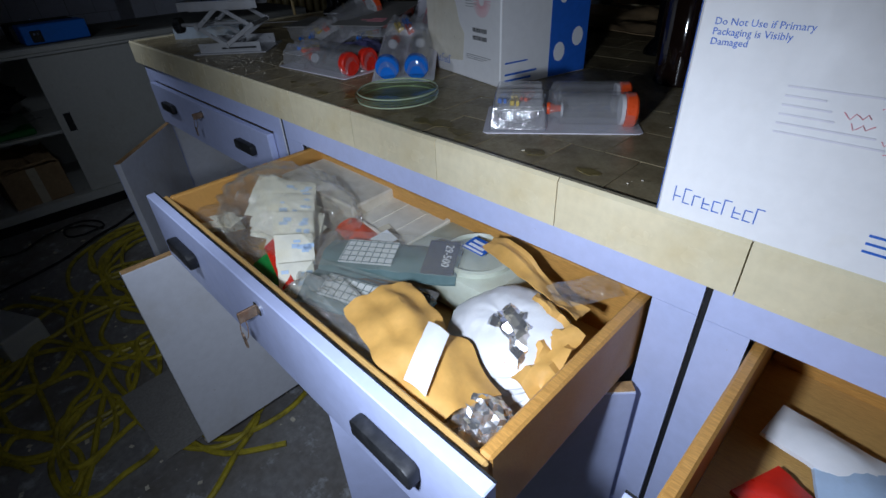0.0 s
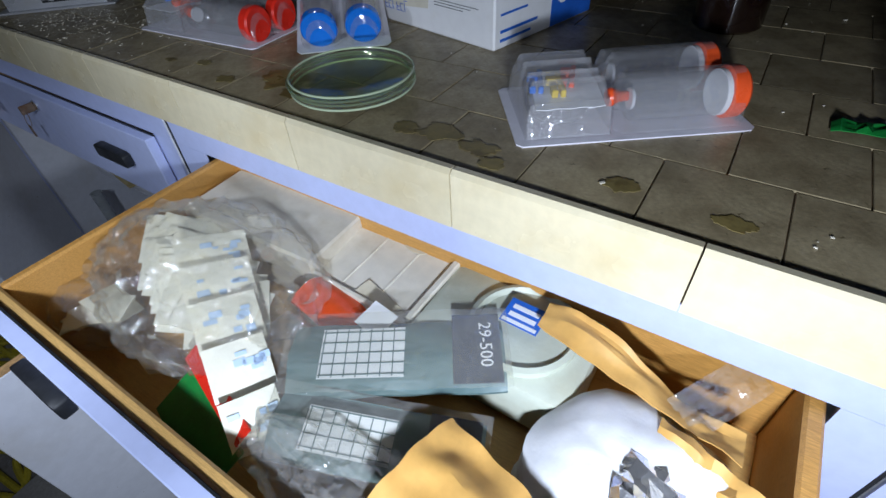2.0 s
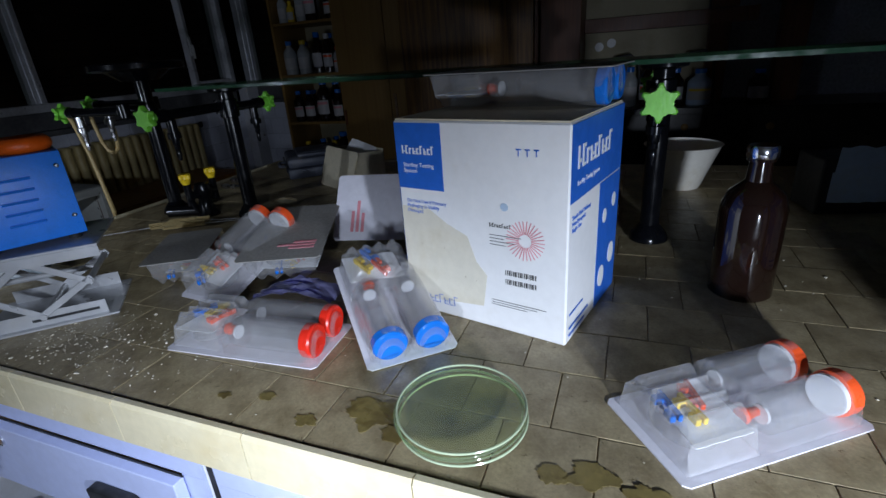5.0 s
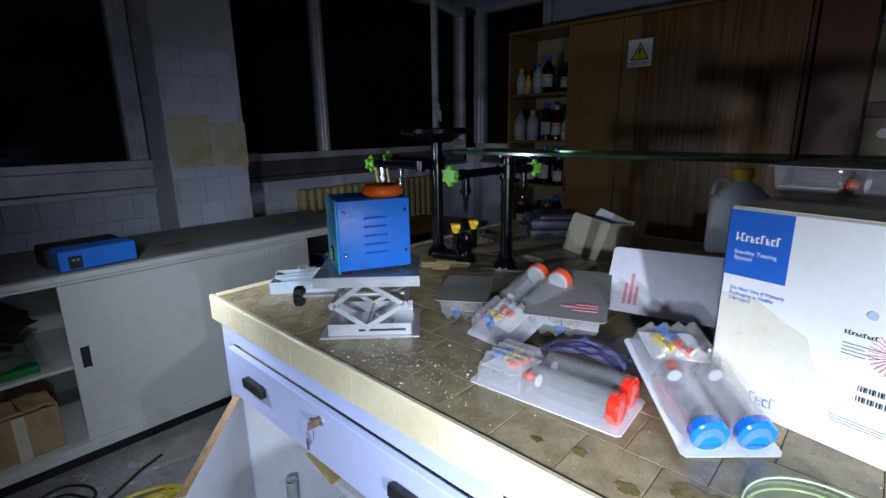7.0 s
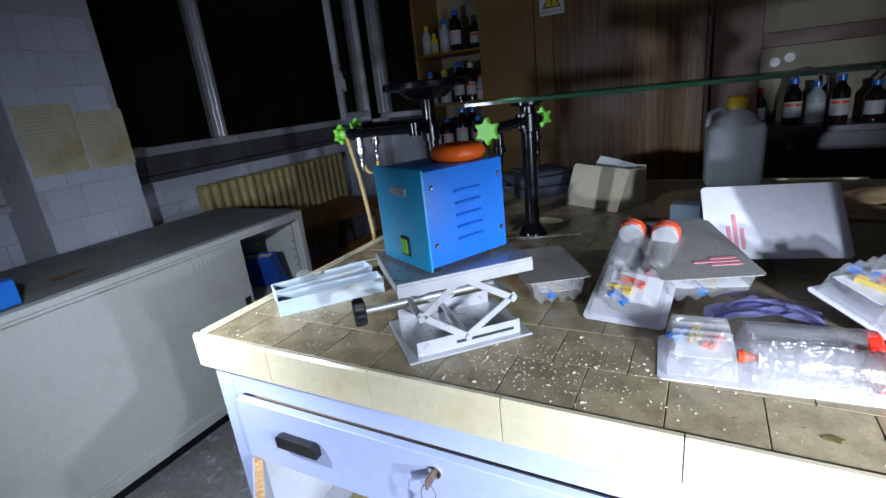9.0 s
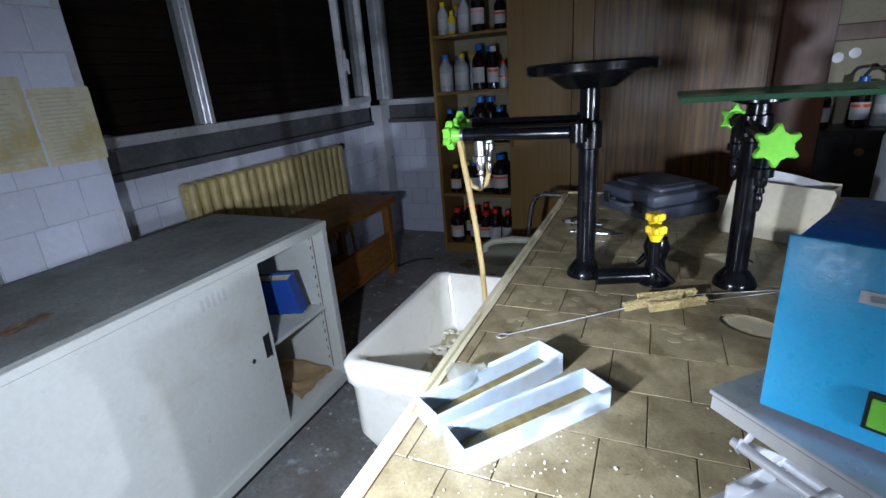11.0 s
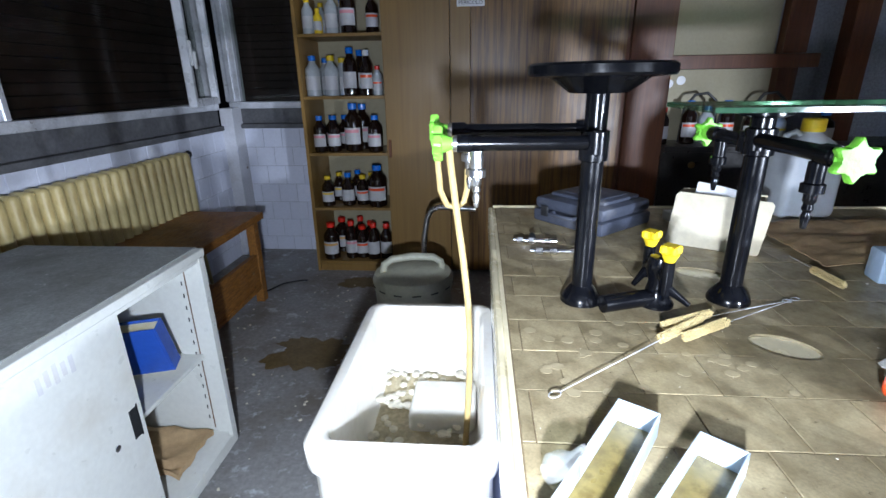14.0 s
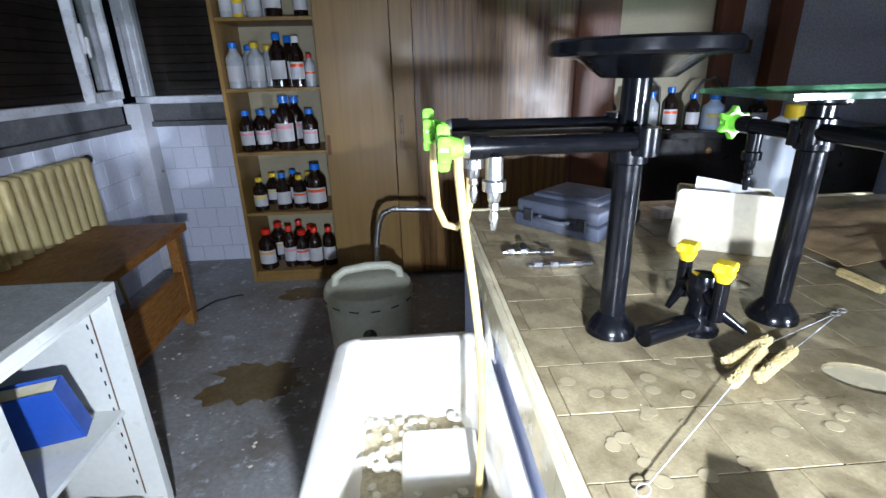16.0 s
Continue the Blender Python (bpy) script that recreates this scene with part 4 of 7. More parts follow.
part("socket_plate", Geo().lathe([(0.03, 0), (0.03, 0.004), (0, 0.005)], 12, pose(0.36, 0.2795, 1.31, 90)).lathe([(0.03, 0), (0.03, 0.004), (0, 0.005)], 12, pose(0.44, 0.2795, 1.33, 90)), "white_pl", Hh)

# ---- radiator ----
R = thing("radiator", "yellowed ribbed cast-iron radiator under the window", "radiator", pose(X0 + 0.03, 2.42, 0))
rib = Geo()
rib.box(0.0, 0.10, 0.009, 0.062, 0.19, 0.885, 0.022, 3).box(0.03, 0.07, 0.0, 0.0705, 0.80, 0.85, 0.004).box(0.03, 0.07, 0.0, 0.0705, 0.22, 0.27, 0.004)
rme = rib.mesh("rib")
rme.materials.append(M["rad"])
for i in range(20):
    ob = new("rib", rme)
    ob.parent = R
    ob.matrix_basis = pose(0, i * 0.0705, 0.060)
part("valve", Geo().rod((0.05, 1.41, 0.925), (0.05, 1.455, 0.925), 0.018).ball((0.05, 1.455, 0.925), 0.022, 0.02, 0.025, 0, 1, 2), "handle", R, "black bleed valve")
part("pipe", Geo().rod((0.05, 1.42, 0.24), (0.05, 1.45, 0.0), 0.012).rod((0.05, 0.02, 0.24), (0.05, 0.0, 0.0), 0.012), "rad", R)

# ---- low worn wooden table ----
T = thing("table", "low worn brown wooden table with peeling top", "table", pose(-3.745, 2.50, 0))
part("tabletop", Geo().box(0, 0.55, 0, 1.21, 0.540, 0.585, 0.004), "old_wood", T)
for x, y in ((0.47, 1.11), (0.03, 1.11), (0.47, 0.04), (0.03, 0.04)):
    part("leg", Geo().box(x, x + 0.055, y, y + 0.06, 0, 0.539, 0.004), "old_wood", T)
part("lower_shelf", Geo().box(0.01, 0.53, 0.11, 1.10, 0.10, 0.125, 0.003), "old_wood", T)
part("front_board", Geo().box(0.49, 0.518, 0.102, 1.108, 0.126, 0.33), "old_wood", T)

# ---- grey plastic drum with a lid and a bent steel pipe ----
D = thing("waste_drum", "pale grey plastic drum with a handled lid", "drum", pose(-2.15, 3.06, 0, 0, 0, 12))
part("body", Geo().lathe([(0.165, 0), (0.178, 0.01), (0.19, 0.36), (0.19, 0.40), (0, 0.40)], 32), "beige_pl", D)
lid = part("lid", Geo().lathe([(0.197, 0.385), (0.20, 0.395), (0.20, 0.43), (0.19, 0.455), (0.12, 0.475), (0, 0.48)], 32), "beige_pl", D, "domed grey lid")
part("grip", Geo().tube([(-0.15, 0.0, 0.44), (-0.14, 0, 0.50), (-0.10, 0, 0.525), (0, 0, 0.535), (0.10, 0, 0.525), (0.14, 0, 0.50), (0.15, 0, 0.44)], 0.019, 10), "beige_pl", lid)
for i in range(14):
    part("lid_slot", Geo().box(-0.02, 0.02, 0.1985, 0.202, 0.404, 0.409), "handle", lid, m=pose(0, 0, 0, 0, 0, 360 * i / 14))
part("tap", Geo().lathe([(0.03, 0), (0.03, 0.03), (0.018, 0.04), (0, 0.04)], 14, pose(-0.03, -0.185, 0.29, 90)), "handle", D, "black outlet plug")
solid("bent_pipe", Geo().tube([(-2.13, 3.33, 0.0), (-2.12, 3.32, 0.55), (-2.10, 3.315, 0.66), (-2.075, 3.31, 0.705), (-2.03, 3.305, 0.725), (-1.84, 3.30, 0.715)], 0.014, 12), "steel", "bent grey steel pipe standing behind the drum", "pipe")

# ---- pipe posts on the bench ----
def post_base(p, h, r=0.0200):
    part("column", Geo().lathe([(0.040, 0.0), (0.040, 0.005), (0.037, 0.014), (0.027, 0.028), (r, 0.036), (r, h)], 28), "black_pipe", p, "black enamelled tube")


A = thing("service_post", "black laboratory service post with a round dish and twin gas arms", "service post", pose(-1.615, 1.752, BT))
post_base(A, 0.405)
part("dish", Geo().lathe([(0.0, 0.398), (0.05, 0.400), (0.085, 0.425), (0.122, 0.428), (0.125, 0.432), (0.125, 0.445), (0.119, 0.449), (0, 0.447)], 44), "black_pipe", A, "round black dish plate")
part("collar", Geo().lathe([(0.0205, 0.280), (0.026, 0.283), (0.026, 0.335), (0.0205, 0.338)], 24), "black_pipe", A)


def arm(p, y, z, length, sgn=-1, nozzle="steel"):
    a = part("arm", Geo().tube([(0, y * 0.3, z), (sgn * 0.03, y, z), (sgn * length, y, z)], 0.0125, 14).lathe([(0.017, -0.018), (0.017, 0.018)], 16, pose(sgn * 0.012, y, z, 0, 0, 0)).lathe([(0.0155, 0), (0.0155, 0.025)], 16, pose(sgn * (length - 0.012), y, z, 0, -90 if sgn < 0 else 90, 0)), "black_pipe", p, "black gas arm")
    v = part("valve", Geo().lathe([(0.010, 0), (0.014, 0.003), (0.014, 0.02), (0.010, 0.022), (0.010, 0.04)], 14, pose(sgn * (length + 0.0), y, z, 0, -90 if sgn < 0 else 90, 0))
             .lathe([(0.012, 0), (0.012, -0.03), (0.016, -0.032), (0.016, -0.045), (0.009, -0.047), (0.009, -0.058), (0.0065, -0.062), (0.008, -0.07), (0.005, -0.074), (0.007, -0.082), (0.004, -0.10)], 14, pose(sgn * (length - 0.02), y, z - 0.012)), nozzle, a, "ribbed hose nozzle")
    n = 6
    pts = []
    for i in range(36):
        t = 2 * math.pi * i / 36
        pts.append(((0.024 + 0.008 * math.cos(n * t)) * math.cos(t), (0.024 + 0.008 * math.cos(n * t)) * math.sin(t)))
    part("knob", Geo().prism(pts, 0, 0.016, 0.003, 1, pose(sgn * (length + 0.038), y, z, 0, -90 if sgn < 0 else 90, 0)).lathe([(0.016, 0), (0.011, 0.016), (0.008, 0.03)], 16, pose(sgn * (length + 0.038), y, z, 0, 90 if sgn < 0 else -90, 0)), "green_pl", a, "lime green star knob")


arm(A, -0.070, 0.322, 0.232)
arm(A, 0.030, 0.334, 0.246)
B2p = thing("service_post", "black laboratory service post under a glass shelf with green knobs", "service post", pose(-1.322, 1.764, BT, 0, 0, 90))
post_base(B2p, 0.355)
part("head_plate", Geo().lathe([(0.03, 0.355), (0.045, 0.36), (0.045, 0.368), (0, 0.368)], 24), "black_pipe", B2p)
part("collar", Geo().lathe([(0.0205, 0.287), (0.026, 0.290), (0.026, 0.335), (0.0205, 0.338)], 24), "black_pipe", B2p)
arm(B2p, 0.014, 0.318, 0.205, -1, "black_pipe")
arm(B2p, 0.014, 0.312, 0.130, 1, "black_pipe")
C2p = copy_thing(B2p, pose(-0.215, 1.764, BT, 0, 0, 90))
gs = thing("glass_shelf", "long dusty green-edged glass shelf on black posts", "shelf", pose(0, 0, BT + 0.3685))
part("pane", Geo().box(-1.455, 0.6, 1.660, 1.862, 0, 0.010, 0.002), "shelf_glass", gs)
for y in (1.658, 1.863):
    part("edge", Geo().box(-1.455, 0.6, y, y + 0.0012, 0.001, 0.009), "shelf_edge", gs, "polished green edge")

# valve cluster with yellow knobs between the posts
V = thing("gas_tap", "black twin gas tap with yellow knobs on a tipped elbow", "gas tap", pose(-1.472, 1.740, BT))
part("base_tube", Geo().rod((-0.113, -0.042, 0.017), (-0.012, -0.006, 0.017), 0.017, None, 16), "black_pipe", V)
part("stem", Geo().lathe([(0.034, 0), (0.034, 0.006), (0.024, 0.02), (0.018, 0.05), (0.022, 0.062), (0.026, 0.08), (0.02, 0.10), (0, 0.104)], 20), "black_pipe", V)
for k, (dx, dy, dz) in enumerate(((-0.006, 0.048, 0.086), (-0.004, -0.048, 0.088))):
    hd = part("tap_head", Geo().rod((0, 0, 0.08), (dx, dy, dz - 0.02), 0.012).rod((dx, dy, dz - 0.045), (dx, dy, dz + 0.02), 0.011).rod((dx, dy, dz - 0.03), (dx + (0.04 if k else -0.03), dy - 0.015, dz - 0.060), 0.010, 0.005), "black_pipe", V)
    pts = [((0.0155 + 0.005 * math.cos(4 * t)) * math.cos(t), (0.0155 + 0.005 * math.cos(4 * t)) * math.sin(t)) for t in [2 * math.pi * i / 32 for i in range(32)]]
    part("knob", Geo().prism(pts, 0, 0.016, 0.003, 1, pose(dx, dy, dz + 0.035)).lathe([(0.009, 0), (0.016, 0.016)], 14, pose(dx, dy, dz + 0.019)), "yellow_pl", hd, "yellow star knob")
solid("rubber_hose", Geo().tube([(-1.862, 1.680, 1.262), (-1.874, 1.682, 1.250), (-1.873, 1.690, 1.22), (-1.862, 1.70, 1.12), (-1.851, 1.70, 1.035), (-1.842, 1.70, 0.95), (-1.838, 1.70, 0.87), (-1.838, 1.70, 0.78), (-1.842, 1.70, 0.68), (-1.846, 1.70, 0.60)], 0.0065, 10), "hose", "yellowed rubber hose hanging into the sink", "hose")
solid("rubber_hose", Geo().tube([(-1.845, 1.79, 1.19), (-1.846, 1.79, 1.15), (-1.852, 1.788, 1.125), (-1.868, 1.785, 1.112), (-1.886, 1.78, 1.12), (-1.898, 1.775, 1.15), (-1.902, 1.77, 1.21), (-1.90, 1.765, 1.255)], 0.006, 10), "hose", "short looped yellowed hose on the gas arm", "hose")

# ---- cartons of test kits ----
def code_bars(y):
    g = Geo()
    for z in (0.098, 0.083):
        for i in range(17):
            w = 0.0008 + 0.0012 * ((i * 7) % 3) / 2
            g.box(0.19 + i * 0.003, 0.19 + i * 0.003 + w, y - 0.0005, y, z, z + 0.008)
    return g


def wordmark(x, z, w, h, y, depth, thin=0.0, fm=None):
    """A maker's name as a row of plain uprights on a base line, with no letters."""
    g = Geo()
    n = 9
    s = w / n
    for i in range(n):
        tall = 1.0 if i in (0, 1, 5, 8) else 0.72
        k = thin or s * 0.34
        g.box(x + i * s, x + i * s + k, y - depth, y, z, z + h * tall, 0, 1, fm)
        top = z + h * (tall if i % 3 else 0.40)
        t = thin or h * 0.16
        g.box(x + i * s + k, x + i * s + s * 0.74, y - depth, y, top - t, top, 0, 1, fm)
    t = thin or h * 0.14
    for i in (1, 3, 4, 6, 7):
        g.box(x + i * s + (thin or s * 0.34), x + i * s + s * 0.74, y - depth, y, z, z + t, 0, 1, fm)
    return g


def carton(label, m, w=0.285, d=0.236, h=0.322, stamp=True, hand=False):
    c = thing("carton", label, "carton", m, group="white cartons of test kits")
    part("body", Geo().box(0, w, 0, d, 0, h, 0.0025), "card_white", c)
    part("lid_flap", Geo().box(0.003, w - 0.003, 0.003, d / 2 - 0.001, h + 0.0002, h + 0.0025).box(0.003, w - 0.003, d / 2 + 0.001, d - 0.003, h + 0.0002, h + 0.0025), "card_old", c, "dusty top flaps")
    e = 0.0004
    part("logo_panel", Geo().box(0.002, 0.088, -e * 2, -e, h - 0.105, h - 0.003), "print_blue", c, "square blue logo panel")
    part("logo_mark", wordmark(0.014, h - 0.050, 0.062, 0.013, -e * 2.2, e * 1.8), "print_white", c, "white logo shape")
    lettering("Sterility Testing\nSystem", 0.0092, "print_white", c, pose(0.014, -e * 2.2, h - 0.070, 90))
    lettering("Do Not Use if Primary\nPackaging is Visibly\nDamaged", 0.0082, "print_blue", c, pose(0.014, -e, h - 0.128, 90))
    if stamp:
        pts = [(0.002, 0.030), (0.06, 0.026), (0.15, 0.035), (0.158, 0.09), (0.14, 0.11), (0.125, 0.15), (0.09, 0.165), (0.05, 0.19), (0.002, 0.186)]
        part("water_stain", Geo().prism(pts, 0, 0.0003, 0, 1, pose(0, -e * 0.2, 0, 90)), "card_stain", c, "tan water stain with dark specks")
    part("maker_mark", wordmark(0.015, 0.020, 0.088, 0.017, -e, e, 0.0010), "print_blue", c, "thin blue maker's mark")
    if stamp:
        part("kit_title", wordmark(0.165, h - 0.150, 0.036, 0.006, -e, e), "print_black", c)
        part("small_print", bars(Geo(), 0.165, h - 0.162, [0.050, 0.024, 0.040, 0.026], 0.0008, 0.0042, -e), "print_black", c, "rows of small print")
        part("bar_code", code_bars(-e), "print_black", c, "two small bar codes")
        part("foot_print", bars(Geo(), 0.165, 0.052, [0.09, 0.075, 0.06], 0.0007, 0.0032, -e), "print_black", c)
        g = Geo()
        for i in range(30):
            a = 2 * math.pi * i / 30
            g.box(0.010, 0.030, -0.0006, 0.0006, 0, 0.0005, 0, 1, pose(0.222, -e, h - 0.165, 90) @ pose(0, 0, 0, 0, 0, math.degrees(a)))
        tagged(part("round_stamp", g, "print_pink", c, "round pink stamp of fine rays"), kind="stuff")
        part("icon", Geo().lathe([(0.006, 0), (0.006, 0.0006), (0, 0.0006)], 14, pose(0.19, -e, h - 0.118, 90)), "tray_blue", c)
        g = Geo()
        for k in range(3):
            x = 0.212 + k * 0.013
            g.box(x, x + 0.0014, -e * 2, -e, h - 0.044, h - 0.034).box(x - 0.003, x + 0.0044, -e * 2, -e, h - 0.036, h - 0.0342)
        part("handling_marks", g, "print_blue", c)
    else:
        part("rubber_stamp", bars(Geo(), 0.084, 0.152, [0.100, 0.030, 0.036, 0.040, 0.070, 0.078], 0.0016, 0.0062, -e), "tyvek", c, "faded grey rubber stamp")
        for q, (x0, z0, n) in enumerate(((0.150, 0.143, 6), (0.128, 0.135, 8), (0.135, 0.127, 7), (0.158, 0.119, 9), (0.162, 0.111, 8))):
            part("written_date", Geo().tube([(x0 + 0.0026 * i, -0.0006, z0 + 0.0026 * math.sin(i * 2.1 + q) + 0.0008 * math.sin(i * 5.3)) for i in range(n)], 0.00045, 4), "print_pink", c, "red handwriting")
        part("address", bars(Geo(), 0.178, 0.042, [0.06, 0.065, 0.075], 0.0022, 0.0055, -e), "print_blue", c, "blue address lines")
    if hand:
        pts = [(0.205 + 0.020 * math.cos(t), -0.0012, 0.190 + 0.020 * math.sin(t)) for t in [0.6 + i * 0.3 for i in range(18)]]
        part("handwriting", Geo().tube(pts, 0.0013, 5).tube([(0.205, -0.0012, 0.25), (0.215, -0.0012, 0.235), (0.235, -0.0012, 0.26)], 0.0013, 5), "print_blue", c, "blue marker handwriting")
    for face in (0, 1):              # both side faces carry a blue band with white discs
        fm = pose(w, 0, 0, 0, 0, 90) if face == 0 else pose(0, d, 0, 0, 0, -90)
        part("blue_band", Geo().box(0.128, d - 0.002, -e * 2, -e, 0.002, h - 0.107, 0, 1, fm).box(0.002, d - 0.002, -e * 2, -e, h - 0.105, h - 0.002, 0, 1, fm), "print_blue", c, "blue printed band")
        for (x, z, r) in ((0.155, 0.05, 0.019), (0.205, 0.075, 0.019), (0.158, 0.155, 0.012), (0.205, 0.17, 0.012)):
            part("white_disc", Geo().lathe([(r, 0), (r, 0.0006), (0, 0.0006)], 22, fm @ pose(x, -e * 2.2, z, 90), 0.8, 1), "print_white", c)
        part("side_logo", wordmark(0.025, h - 0.062, 0.15, 0.030, -e * 2.2, e * 1.8, 0.0, fm), "print_white", c)
        lettering("Sterile Fluid Pathway\nNon-Pyrogenic\nSingle Use", 0.0090, "print_blue", c, fm @ pose(0.012, -e, h - 0.130, 90))
        lettering("Sterility Testing System", 0.010, "print_white", c, fm @ pose(0.025, -e * 2.2, h - 0.085, 90))
        part("side_mark", Geo().box(0.012, 0.095, -e * 2, -e, 0.022, 0.026, 0, 1, fm).box(0.012, 0.08, -e * 2, -e, 0.010, 0.014, 0, 1, fm).box(0.012, 0.07, -e * 2, -e, 0.045, 0.048, 0, 1, fm), "print_blue", c)
    return c


carton("white and blue carton of sterility test kits, stained, on the worktop", pose(-0.612, 1.358, BT, 0, 0, -13.5))
carton("white carton with blue handwriting and a faded stamp", pose(0.127, 1.003, BT + 0.0005, 0, 0, 0), stamp=False, hand=True)
carton("white and blue carton of sterility test kits behind another", pose(0.130, 1.305, BT, 0, 0, 0))

# ---- blister packs ----
def blister(label, m, cap="red_pl", L=0.25, w=0.136, back="tyvek", flip=False, disc=None, coloured=("blue_pl", "yellow_pl", "redor_pl"), print_back=False):
    b = thing("blister_pack", label, "blister pack", m, group="sealed test kit packs")
    s = -1 if flip else 1
    def z(a, c):
        return (min(s * a, s * c), max(s * a, s * c))
    part("backing", Geo().prism([(0.006, 0), (L - 0.006, 0), (L, 0.006), (L, w - 0.006), (L - 0.006, w), (0.006, w), (0, w - 0.006), (0, 0.006)], *z(0, 0.0016)), back, b, "flat backing sheet")
    def dome(u, v):
        e = min(1, min(u, 1 - u) * 9, min(v, 1 - v) * 9)
        return (0.010 + 0.090 * u, 0.010 + (w - 0.020) * v, s * (0.003 + (0.046 + 0.006 * math.cos(v * 31)) * math.sin(e * math.pi / 2) ** 0.7))
    part("pouch_dome", Geo().sheet(40, 18, dome), "pouch", b, "ribbed clear dome over the tubing")
    for k in (0, 1):
        yc = w * (0.27 + 0.46 * k)
        def half(u, v, yc=yc):
            t = math.pi * v
            e = min(1.0, min(u, 1 - u) * 14)
            rr = 0.6 + 0.4 * math.sin(e * math.pi / 2)
            return (0.103 + (L - 0.109) * u, yc + 0.030 * rr * math.cos(t), s * (0.003 + 0.052 * rr * math.sin(t)))
        part("canister_dome", Geo().sheet(16, 12, half), "blister", b, "moulded clear dome")
    for k in (0, 1):
        yc = w * (0.27 + 0.46 * k)
        cm = pose(0.112, yc, s * 0.027, 0, 90, 0)
        can = part("canister", Geo().lathe([(0.010, -0.006), (0.012, 0.004), (0.0225, 0.012), (0.0225, L - 0.112 - 0.028)], 20, cm), "blister", b, "clear filter canister")
        part("cap", Geo().lathe([(0.024, L - 0.112 - 0.028), (0.0265, L - 0.112 - 0.026), (0.0265, L - 0.112 - 0.013), (0.024, L - 0.112 - 0.010), (0.012, L - 0.112 - 0.011), (0, L - 0.112 - 0.012)], 24, cm), cap, can)
        part("filter_disc", Geo().lathe([(0.011, 0.010), (0.011, 0.013), (0, 0.013)], 16, cm), "white_pl", can)
        if disc:
            part("end_disc", Geo().lathe([(0.0235, L - 0.112 - 0.034), (0.0235, L - 0.112 - 0.0285), (0, L - 0.112 - 0.0283)], 26, cm), disc, can)
    pts = []
    for i in range(64):
        t = i * 0.42
        pts.append((0.055 + 0.032 * math.cos(t), w / 2 + 0.040 * math.sin(t), s * (0.006 + 0.0004 * i)))
    part("tubing", Geo().tube(pts, 0.0028, 6), "blister", b, "coiled clear tubing")
    rn = random.Random(int(abs(m.translation.x) * 1000))
    for q, cm in enumerate(coloured):
        a = pose(0.035 + 0.018 * q + rn.uniform(-0.004, 0.004), w * 0.45 + rn.uniform(-0.022, 0.022), s * 0.0365, 0, 0, rn.uniform(10, 90)) @ Matrix.Scale(1.35, 4)
        part("clamp", Geo().box(-0.017, 0.017, -0.005, -0.001, -0.003, 0.003, 0.001, 1, a).box(-0.017, -0.006, 0.001, 0.006, -0.003, 0.003, 0.001, 1, a).box(0.004, 0.012, -0.001, 0.007, -0.003, 0.003, 0.001, 1, a), cm, b, "small coloured tube clamp")
    part("spike", Geo().lathe([(0.009, 0), (0.010, 0.004), (0.006, 0.012), (0.005, 0.022)], 14, pose(0.100, w * 0.30, s * 0.028, 0, 90, 0)), "redor_pl", b, "orange red spike cover")
    part("leaflet", Geo().sheet(6, 6, lambda u, v: (0.02 + 0.07 * u + 0.01 * v, 0.015 + (w - 0.05) * v, s * (0.033 + 0.004 * noise.noise(Vector((u * 3, v * 3, 1))))), 0.0006), "print_white", b, "folded white leaflet")
    if print_back:
        g = Geo()
        for i, ww in enumerate((0.05, 0.075, 0.045)):
            g.box(0.04 + i * 0.012, 0.047 + i * 0.012, 0.02, 0.02 + ww, *z(-0.0012, -0.0003))
        part("back_print", g, "print_pink", b, "faded red print")
    return b


blister("sealed clear blister pack with white-ended red caps on the worktop", pose(-0.191, 1.073, BT, 0, 0, 36), "redor_pl", 0.247, 0.140, disc="white_pl")
blister("clear blister pack with two bright blue caps leaning on others", pose(-0.755, 1.340, 0.994, 0, 14.2, -48), "blue_pl", 0.255, 0.140)
blister("clear blister pack with two red caps lying flat", pose(-0.945, 1.123, BT, 0, 0, 4), "red_pl", 0.275, 0.126)
blister("clear blister pack with white-ended caps standing up at the back", pose(-0.945, 1.262, BT + 0.002, 0, -20, 84), "redor_pl", 0.25, 0.136, disc="white_pl")
blister("upturned blister pack, dusty grey backing side up", pose(-0.800, 1.368, 1.003, 0, -7, 112), "redor_pl", 0.25, 0.165, back="grey_back", flip=True, print_back=True)
blister("clear blister pack lying face down on top of the carton", pose(-0.590, 1.430, BT + 0.382, 0, 0, -10), "blue_pl", 0.30, 0.15, back="grey_back", flip=True, coloured=("blue_pl", "tray_blue"))
blister("small dusty pouch of test parts, grey side up", pose(-1.075, 1.345, BT + 0.056, 0, 0, 122), "redor_pl", 0.20, 0.125, back="grey_back", flip=True)
blister("lilac-backed pack leaning with its printed back outwards", pose(-0.885, 1.535, 0.965, 52, 0, 12), "white_pl", 0.25, 0.16, flip=True, print_back=True, coloured=("blue_pl",))
solid("violet_film", Geo().sheet(14, 8, lambda u, v: (-0.89 + 0.16 * u, 1.262 + 0.06 * v + 0.02 * u, 0.955 + 0.02 * math.sin(u * 3) + 0.010 * noise.noise(Vector((u * 6, v * 6, 2)))), 0.0008), "violet", "crumpled violet blue plastic film under the packs", "film")

